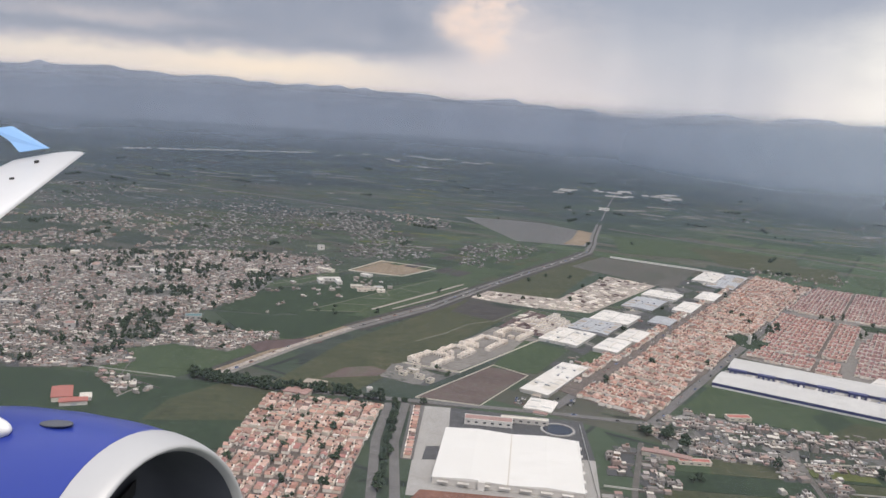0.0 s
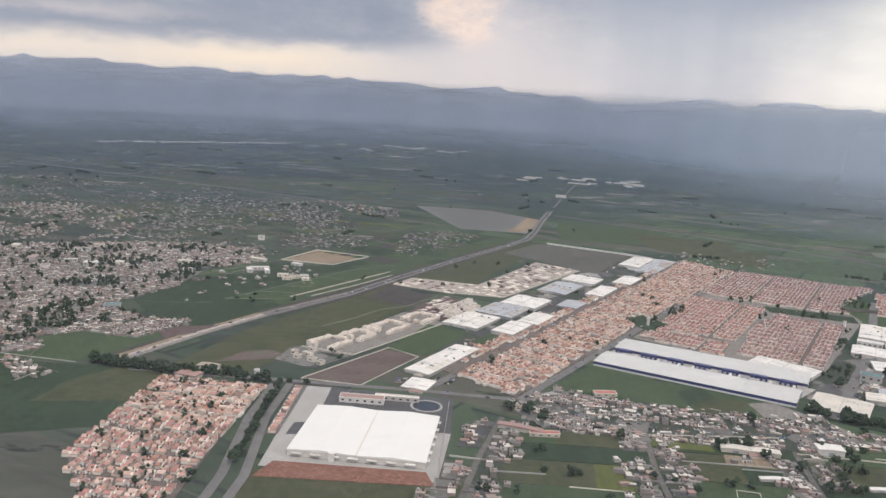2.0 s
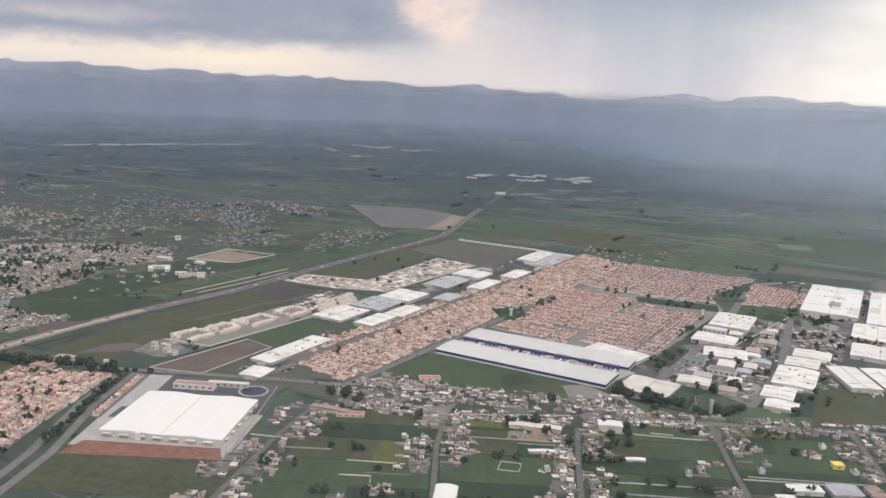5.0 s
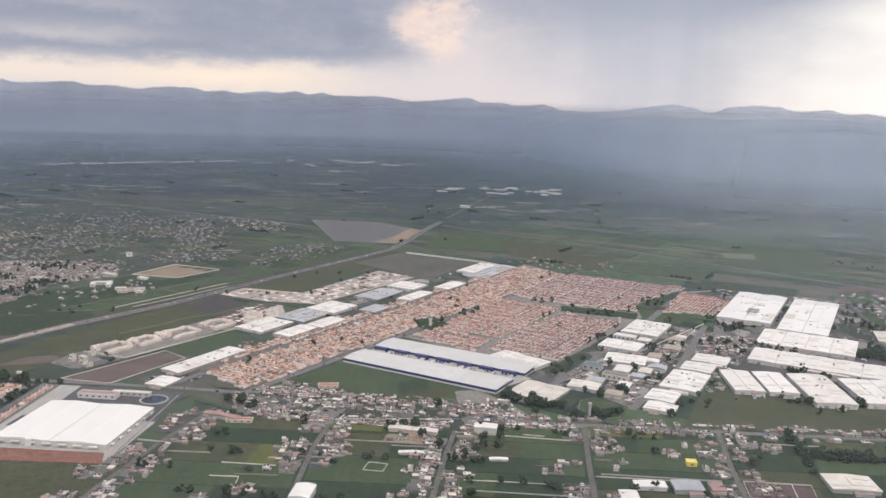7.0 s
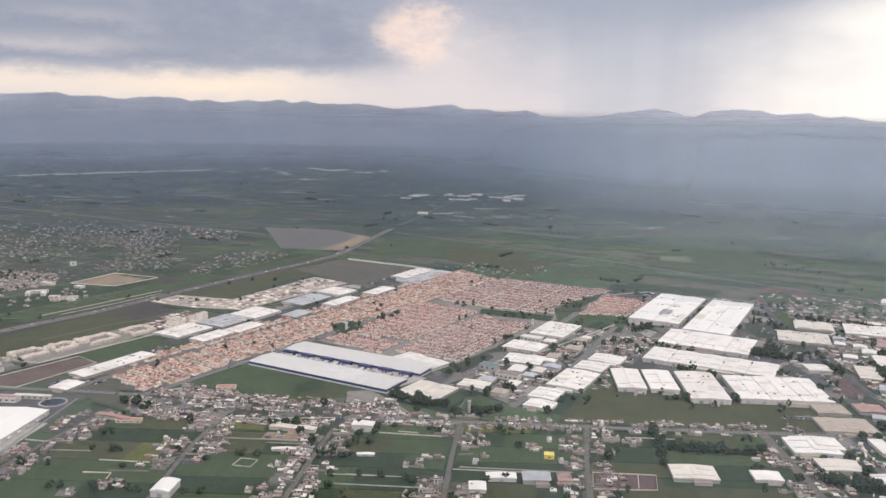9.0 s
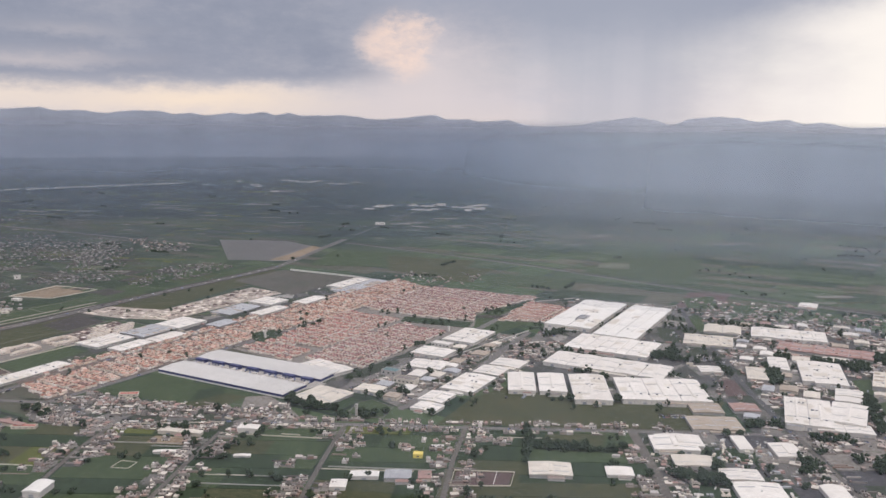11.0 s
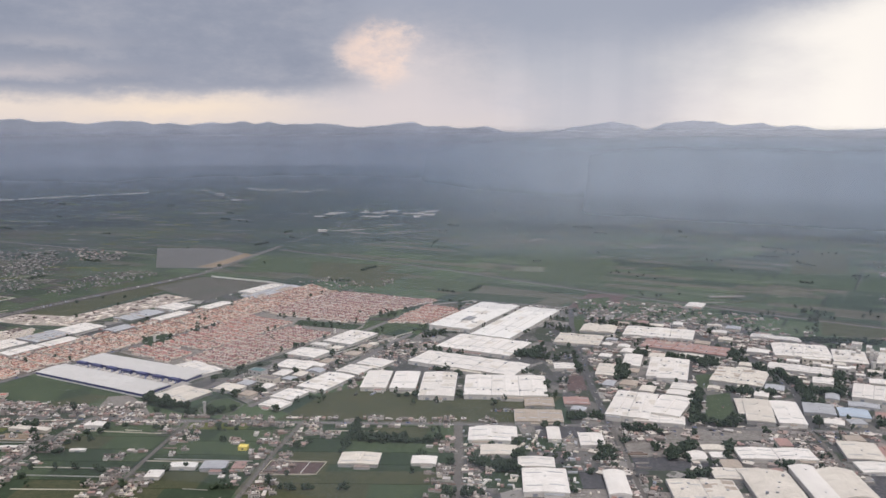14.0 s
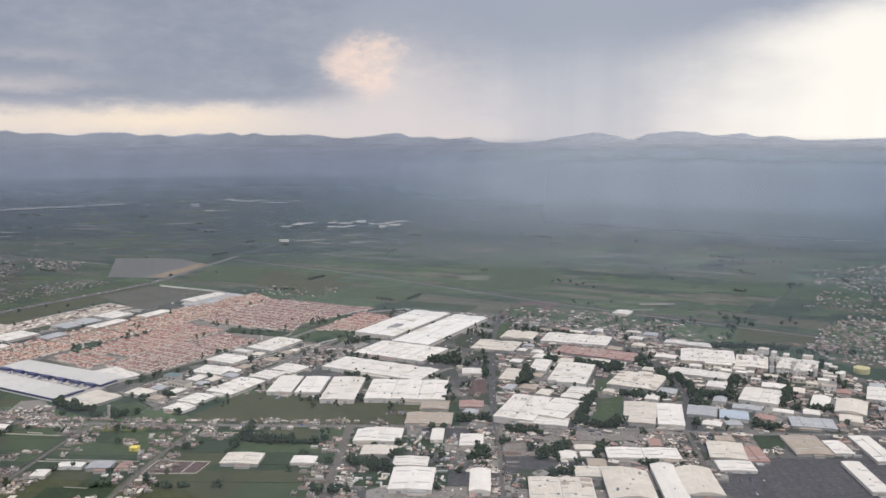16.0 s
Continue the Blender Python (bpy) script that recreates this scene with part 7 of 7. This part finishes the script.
for i, (x, y) in enumerate(spots):
    m = pose(x, y, 0, 0, 0, r4.uniform(0, 360)) @ Matrix.Scale(r4.uniform(0.9, 1.5), 4)
    if i < len(protos):
        protos[i].matrix_basis = m
    else:
        ob = copy_thing(r4.choice(protos), m)
        ob.matrix_basis = m


def grove(name, places, r, label, tall=1.0):
    """Trees too far off to tell apart: clumps gathered into one mesh."""
    heap = Heap()
    for x, y in places:
        grown = r.uniform(0.7, 1.25)
        for q in range(7):
            s = r.uniform(0.6, 1.4)
            cx, cy, cz = x + r.uniform(-1.4, 1.4), y + r.uniform(-1.4, 1.4), r.uniform(0.9, 3.9) * tall * grown
            p = [(s * dx * r.uniform(0.6, 1.3), s * dy * r.uniform(0.6, 1.3), cz + s * dz * r.uniform(0.6, 1.2)) for dx, dy, dz in ((1, 0, 0), (-1, 0, 0), (0, 1, 0), (0, -1, 0), (0, 0, 1), (0, 0, -1))]
            heap.add(p, [(0, 2, 4), (2, 1, 4), (1, 3, 4), (3, 0, 4), (2, 0, 5), (1, 2, 5), (3, 1, 5), (0, 3, 5)], 0, cx, cy, 0)
        heap.box(0.3, 0.3, -0.1, 1.6, 1, x, y, 0)
    return heap.done(name, ["leaf", "bark"], label, "trees")


MUD = [(3, 1125), (100, 1125), (166, 1060), (154, 1000), (142, 945), (66, 947)]
FLOODED = [(60, 830), (110, 800), (192, 736), (240, 841), (152, 890)]
far = [(x + r4.uniform(-2, 2), y + r4.uniform(-2, 2)) for x, y in ((194, 574), (196, 570), (212, 584), (214, 580), (210, 556))]
for _ in range(6000):
    x, y = r4.uniform(-700, 1500), r4.uniform(420, 1500)
    if noise.noise((x * 0.008, y * 0.03, 12.0)) > (0.32 if y < 760 else 0.5) and is_free(x, y, 1.2) and not any(inside(x, y, b[1]) for b in BLOCKS) and not inside(x, y, FLOODED) and not inside(x, y, MUD):
        far.append((x, y))
far = far[:420]
for _ in range(80):
    x, y = r4.uniform(-700, 1500), 760 + 1100 * r4.random() ** 1.4
    a, n = radians(r4.choice((-28, 62, -8, 82, -35)) + r4.uniform(-4, 4)), r4.randrange(4, 14)
    for i in range(n):
        px, py = x + math.cos(a) * i * 3.1 + r4.uniform(-1, 1), y + math.sin(a) * i * 3.1 + r4.uniform(-1, 1)
        if is_free(px, py, 1.0) and not any(inside(px, py, b[1]) for b in BLOCKS) and not inside(px, py, EST_A) and not inside(px, py, FLOODED) and not inside(px, py, MUD):
            far.append((px, py))
grove("far_trees", far, r4, "dark trees and hedges among far fields and houses", 0.75)
works_trees = []
ROWS = [((660, 432), (685, 427), 24, 2), ((705, 437), (733, 427), 26, 4), ((739, 449), (750, 475), 14, 3), ((585, 460), (597, 499), 22, 4), ((608, 533), (634, 521), 16, 2), ((634, 521), (664, 511), 16, 2),
        ((683, 525), (698, 540), 26, 5), ((765, 417), (778, 450), 18, 3), ((770, 405), (798, 397), 20, 3), ((586, 314), (599, 311), 12, 2), ((684, 378), (692, 372), 12, 2), ((727, 368), (747, 363), 14, 2),
        ((547, 310), (555, 313), 8, 2), ((756, 579), (825, 568), 40, 3), ((592, 287), (605, 291), 12, 2), ((644, 302), (653, 300), 8, 1), ((569, 358), (588, 355), 10, 1.5), ((700, 455), (696, 500), 20, 3), ((640, 374), (650, 400), 10, 2),
        ((700, 415), (690, 388), 10, 1.5), ((655, 500), (672, 512), 14, 3), ((600, 640), (640, 618), 16, 4), ((478, 306), (503, 290), 20, 3), ((410, 339), (440, 335), 12, 1.2), ((566, 600), (580, 690), 16, 2), ((760, 470), (790, 480), 14, 4),
        ((611, 532), (668, 499), 30, 2), ((682, 551), (690, 500), 26, 4), ((701, 492), (705, 408), 46, 4), ((631, 434), (615, 366), 20, 2), ((614, 364), (640, 365), 22, 1.5), ((657, 437), (680, 420), 26, 2.5), ((682, 376), (694, 374), 12, 2.5),
        ((710, 429), (738, 436), 20, 3), ((784, 464), (762, 406), 12, 2), ((586, 498), (593, 468), 14, 3), ((567, 339), (585, 326), 16, 2.5), ((589, 319), (607, 331), 20, 2.5), ((552, 325), (557, 315), 12, 2.5), ((539, 378), (561, 379), 16, 1.2),
        ((407, 365), (404, 324), 10, 1.5), ((509, 518), (535, 539), 18, 2.5), ((543, 492), (560, 489), 12, 1.5), ((463, 262), (483, 263), 14, 2), ((496, 318), (504, 312), 20, 3), ((450, 483), (518, 477), 22, 1), ((503, 530), (546, 513), 24, 3), ((436, 580), (454, 600), 8, 2),
        ((260, 409), (281, 394), 13, 1.6), ((315, 416), (329, 428), 12, 3), ((831, 531), (824, 452), 14, 4), ((779, 452), (768, 412), 8, 2), ((686, 604), (703, 609), 10, 2)]
for a, b, n, jit in ROWS:
    for i in range(int(n * 2.4)):
        f = r4.random()
        x, y = a[0] + (b[0] - a[0]) * f + r4.uniform(-jit, jit), a[1] + (b[1] - a[1]) * f + r4.uniform(-jit, jit)
        if is_free(x, y, 0.1):
            works_trees.append((x, y))
for _ in range(2600):
    x, y = r4.uniform(290, 870), r4.uniform(262, 700)
    if (x > 540 or y > 400) and noise.noise((x * 0.035, y * 0.035, 31.0)) > 0.12 and is_free(x, y, 1.0):
        works_trees.append((x, y))
grove("works_trees", works_trees, r4, "dark trees and hedges between factory yards", 1.2)
field_trees = []
for a, b in zip(LANES, LANES[1:]):
    for y0 in (268, 291, 312, 333, 352):
        for q in range(13):
            x = a[1] + (b[1] - a[1]) * r4.random()
            y = y0 + r4.uniform(-1.0, 1.0)
            if noise.noise((x * 0.05, y0 * 0.3, 17.0)) > 0.1 and is_free(x, y, 1.0):
                field_trees.append((x, y))
grove("field_trees", field_trees, r4, "dark hedge trees between the southern fields")
town_trees = []
for _ in range(2200):
    x, y = r4.uniform(-450, -110), r4.uniform(415, 745)
    if inside(x, y, TOWN) and (noise.noise((x * 0.025, y * 0.025, 4.0)) > 0.2 or noise.noise((x * 0.09, y * 0.09, 14.0)) > 0.42):
        town_trees.append((x, y))
for _ in range(1500):
    x, y = r4.uniform(-470, -98), r4.uniform(400, 757)
    if inside(x, y, TOWN) and r4.random() < 0.2:
        town_trees.append((x, y))
roadside = []
for i in range(110):
    f = r4.random()
    roadside.append((-124 + 50 * f + r4.uniform(-2, 2), 411 - 9 * f + r4.uniform(-2.4, 2.4)))
for i in range(36):
    roadside.append((r4.uniform(-72, -40), 403 + r4.uniform(-2, 2)))
grove("roadside_trees", roadside, r4, "dense dark row of trees beside the road works", 1.15)
grove("town_trees", town_trees, r4, "dark trees between the town houses")
estate_trees = [(x + r4.uniform(-1, 1), y + r4.uniform(-1, 1)) for x, y, i, j in rows_in(EST_A, -28, 9, 9.2) if r4.random() < 0.2 and is_free(x, y, 0.2)]
estate_trees += [(x + r4.uniform(-1, 1), y) for x, y, i, j in rows_in(EST_C, -3, 8.0, 3.25, 4.0) if r4.random() < 0.17]
grove("estate_trees", estate_trees, r4, "small street trees between the estate houses")


# ---- parked and moving vehicles, too small to tell apart ----
rc = random.Random(99)
heap = Heap()


def car(x, y, turn):
    k = rc.choice((1.0, 1.0, 1.0, 1.15))
    tone = rc.choice((0, 0, 1, 2, 3, 4))
    heap.box(0.95 * k, 2.3 * k, 0.2, 0.62 * k, tone, x, y, turn)
    heap.box(0.82 * k, 1.2 * k, 0.62 * k, 0.95 * k, 2, x, y, turn, 0, -0.1)


for x0, y0, nx, ny, turn in ((300, 432, 12, 3, -26), (330, 416, 10, 3, -26), (410, 470, 9, 3, -26), (500, 392, 14, 2, 0), (552, 438, 7, 9, -2), (576, 420, 7, 4, -2), (700, 262, 12, 3, 0), (700, 284, 16, 2, 0), (745, 270, 16, 3, 0), (730, 294, 12, 2, 0), (596, 350, 9, 3, 0), (625, 352, 8, 3, 0), (640, 400, 9, 3, -18), (690, 350, 10, 3, -8), (700, 440, 8, 3, -22), (730, 300, 14, 3, 0), (480, 350, 8, 2, 0), (20, 366, 16, 2, -4), (440, 590, 10, 3, -26), (552, 520, 8, 4, -20), (620, 420, 8, 3, -20), (66, 414, 8, 3, -10), (46, 410, 8, 3, -10)):
    c, s = math.cos(radians(turn)), math.sin(radians(turn))
    for i in range(nx):
        for j in range(ny):
            u, v = (i - nx / 2) * 1.35, j * 3.6
            x, y = x0 + u * c - v * s, y0 + u * s + v * c
            if rc.random() < 0.75 and is_free(x, y, 0.2):
                car(x, y, turn + rc.choice((0, 180)))
for pts in ([(60, 400), (110, 396), (150, 372), (230, 370), (374, 367), (546, 366), (641, 362), (735, 357), (860, 350)], [(345, 800), (331, 781), (215, 585), (106, 397)], [(293, 833), (185, 640), (77, 440)], [(563, 264), (564, 324), (563, 432), (565, 503), (566, 560)], [(672, 264), (681, 317), (684, 360), (702, 435), (702, 493)], HIGHWAY[:9], [(268, 400), (300, 455), (352, 545)]):
    for p, q in zip(pts, pts[1:]):
        n = int(math.dist(p, q) / 14)
        turn = math.degrees(math.atan2(q[1] - p[1], q[0] - p[0])) - 90
        for i in range(n):
            f = (i + rc.random()) / max(1, n)
            side = rc.choice((-1.1, 1.1))
            car(p[0] + (q[0] - p[0]) * f + side * math.cos(radians(turn)), p[1] + (q[1] - p[1]) * f + side * math.sin(radians(turn)), turn)
heap.done("vehicles", ["wall_white", "steel", "tank_black", "roof_red", "band_blue_light"], "small parked and driving cars and vans", "cars")

# stacked goods, containers, pallets, rubble and parked lorries about the yards
heap = Heap()
for poly, n in (([(545, 258), (850, 256), (900, 420), (700, 640), (610, 640), (548, 440)], 2600), ([(285, 440), (340, 398), (395, 440), (450, 560), (400, 590), (350, 545)], 700), ([(395, 422), (540, 424), (560, 470), (620, 680), (470, 720), (420, 560)], 500),
                ([(98, 392), (128, 416), (165, 404), (262, 400), (262, 355), (160, 353), (112, 362)], 500), ([(60, 470), (110, 505), (215, 700), (250, 800), (200, 780), (90, 560)], 300), ([(472, 258), (560, 258), (560, 362), (472, 362)], 500)):
    xs, ys = [p[0] for p in poly], [p[1] for p in poly]
    for _ in range(n):
        x, y = rc.uniform(min(xs), max(xs)), rc.uniform(min(ys), max(ys))
        if inside(x, y, poly) and is_free(x, y, 0.3) and noise.noise((x * 0.06, y * 0.06, 60.0)) > -0.15:
            w, d = rc.choice(((0.8, 0.8), (1.2, 2.8), (1.1, 1.6), (1.2, 5.0), (2.4, 2.0), (0.6, 3.4)))
            heap.box(w * rc.uniform(0.7, 1.3), d * rc.uniform(0.7, 1.2), -0.05, rc.uniform(0.35, 1.3), rc.choice((0, 0, 1, 2, 3, 4, 5, 5, 6, 6)), x, y, rc.choice((-22, 68, -2, 88)) + rc.uniform(-6, 6))
heap.done("yard_clutter", ["wall_white", "steel", "tank_black", "roof_red", "shutter", "wall_cream", "wall_town"], "stacked goods, containers and parked lorries in yards", "goods")

# ---- the airliner's wing and engine, as they stand at the start of the flight past ----
def airliner():
    base = pose(10.968, 3.124, 143.672, 0, -9, -21.5)
    ob = new("airliner_wing")
    ob.empty_display_size = 0.5
    ob.matrix_basis = base
    tagged(ob, "white airliner wing with pale blue winglet and blue engine", "aircraft wing")

    def lathe(name, profile, mat, parent, label="", n=48, at=(0, 0, 0)):
        bm = bmesh.new()
        rings = []
        for x, r in profile:
            rings.append([bm.verts.new((at[0] + x, at[1] + r * math.cos(2 * math.pi * i / n), at[2] + r * math.sin(2 * math.pi * i / n))) for i in range(n)])
        for a, b in zip(rings, rings[1:]):
            for i in range(n):
                bm.faces.new((a[i], a[(i + 1) % n], b[(i + 1) % n], b[i]))
        return part(name, bm, mat, parent, label, True)

    E = ENGINE
    blue = material("blue aircraft paint", lambda k: k.mix(k.math("MULTIPLY", k.noise(1.2, 4, 0.6), 0.35), (0.02, 0.04, 0.27), (0.03, 0.055, 0.24)), 0.28, spec=0.5)
    silver = material("bare aluminium lip", lambda k: k.mix(k.noise(2.0, 5, 0.6), (0.46, 0.455, 0.445), (0.55, 0.545, 0.53)), 0.5, 0.3)
    white = material("white aircraft paint", lambda k: k.mix(k.math("MULTIPLY", k.noise(1.5, 5, 0.6), 0.4), (0.72, 0.71, 0.69), (0.58, 0.57, 0.55)), 0.4, spec=0.5)
    pale = material("pale blue winglet paint", lambda k: k.mix(k.math("MULTIPLY", k.noise(1.5, 4, 0.6), 0.3), (0.22, 0.42, 0.72), (0.30, 0.48, 0.72)), 0.35, spec=0.5)
    grey = material("inlet lining", lambda k: k.mix(k.noise(3.0, 3, 0.6), (0.08, 0.085, 0.10), (0.12, 0.125, 0.14)), 0.6)
    cowl = lathe("fan_cowl", [(-0.205, 0.700), (-0.45, 0.738), (-0.8, 0.765), (-1.2, 0.775), (-1.9, 0.74), (-2.6, 0.62), (-2.62, 0.55)], blue, ob, "glossy blue engine cowl", at=E)
    lathe("inlet_lip", [(-0.2, 0.702), (-0.12, 0.685), (-0.05, 0.662), (-0.015, 0.645), (0.0, 0.63), (-0.012, 0.615), (-0.05, 0.603)], silver, cowl, "bare metal inlet lip", at=E)
    lathe("inlet_duct", [(-0.05, 0.602), (-0.18, 0.585), (-0.4, 0.575), (-0.75, 0.58), (-0.78, 0.1)], grey, cowl, "grey inlet duct", at=E)
    lathe("spinner", [(-0.78, 0.17), (-0.68, 0.15), (-0.55, 0.09), (-0.46, 0.005)], M["tank_black"], cowl, "dark fan spinner", 24, at=E)
    for i in range(20):
        bm = bmesh.new()
        a = 2 * math.pi * i / 20
        for r0, r1, s0, s1 in ((0.14, 0.57, 0.02, 0.065),):
            v = []
            for r, s, tw in ((r0, s0, 0.1), (r1, s1, 0.5)):
                for sgn in (-1, 1):
                    t = a + sgn * s / r
                    v.append(bm.verts.new((E[0] - 0.72 + sgn * 0.04 * math.cos(tw), E[1] + r * math.cos(t), E[2] + r * math.sin(t))))
            bm.faces.new((v[0], v[1], v[3], v[2]))
            for q in v:
                bm.verts.new(q.co + Vector((-0.012, 0, 0)))
            bm.verts.ensure_lookup_table()
            bm.faces.new([bm.verts[i2] for i2 in (4, 6, 7, 5)])
        part("fan_blade", bm, M["tank_black"], cowl)
    bm = bmesh.new()
    bmesh.ops.create_icosphere(bm, subdivisions=4, radius=1.0, matrix=Matrix.Diagonal((0.8, 0.13, 0.12, 1)))
    st = part("pylon", bm, white, ob, "white rounded engine pylon nose", True)
    st.location = (E[0] - 1.56, E[1] - 0.2, E[2] + 0.765)
    bm = bmesh.new()
    bmesh.ops.create_icosphere(bm, subdivisions=3, radius=1.0, matrix=Matrix.Diagonal((0.11, 0.05, 0.012, 1)))
    sc = part("cooling_scoop", bm, grey, cowl, "small grey cooling scoop", True)
    sc.location = (E[0] - 0.62, E[1] - 0.04, E[2] + 0.757)
    # wing: stations of leading edge, chord and thickness
    bm = bmesh.new()
    rings = []
    for (x, y, z), c, t in WING:
        ring = []
        for k in range(14):
            a = 2 * math.pi * k / 14
            ring.append(bm.verts.new((x - c * (0.5 - 0.5 * math.cos(a)), y, z + t * math.sin(a) * (0.6 + 0.4 * math.cos(a)))))
        rings.append(ring)
    for a, b in zip(rings, rings[1:]):
        for k in range(14):
            bm.faces.new((a[k], a[(k + 1) % 14], b[(k + 1) % 14], b[k]))
    bm.faces.new(rings[0])
    bm.faces.new(rings[-1][::-1])
    wing = part("wing_panel", bm, white, ob, "white wing panel", True)
    (x, y, z), c, t = WING[0]
    bm = bmesh.new()
    low = [(x - 0.44, y - 0.02, z + 0.08), (x - 0.80, y - 0.02, z + 0.07), (x - 1.12, y + 0.15, z + 0.2), (x - 1.55, y + 0.30, z + 0.36), (x - 1.28, y + 0.30, z + 0.36)]
    a = [bm.verts.new((px, py + 0.025, pz)) for px, py, pz in low]
    b = [bm.verts.new((px, py - 0.025, pz)) for px, py, pz in low]
    bm.faces.new(a)
    bm.faces.new(b[::-1])
    for i in range(5):
        bm.faces.new((a[i], b[i], b[(i + 1) % 5], a[(i + 1) % 5]))
    part("winglet", bm, pale, ob, "pale blue winglet")
    for f in (0.2, 0.5, 0.8):
        p0, p1 = Vector(WING[0][0]), Vector(WING[1][0])
        q = p0.lerp(p1, f)
        bm = bmesh.new()
        box(bm, -0.025, 0.02, -0.008, 0.008, -0.03, 0.0)
        part("flap_hinge", bm, M["tank_black"], ob).location = (q.x - 0.42, q.y, q.z + 0.06)
    return ob


ENGINE = (-3.02, 3.11, -1.96)
WING = [((-6.31, 6.0, 0.31), 0.95, 0.05), ((-5.54, 4.42, -0.18), 1.35, 0.08), ((-4.88, 3.26, -0.5), 1.8, 0.11), ((-4.3, 2.3, -0.8), 2.2, 0.14)]
airliner()
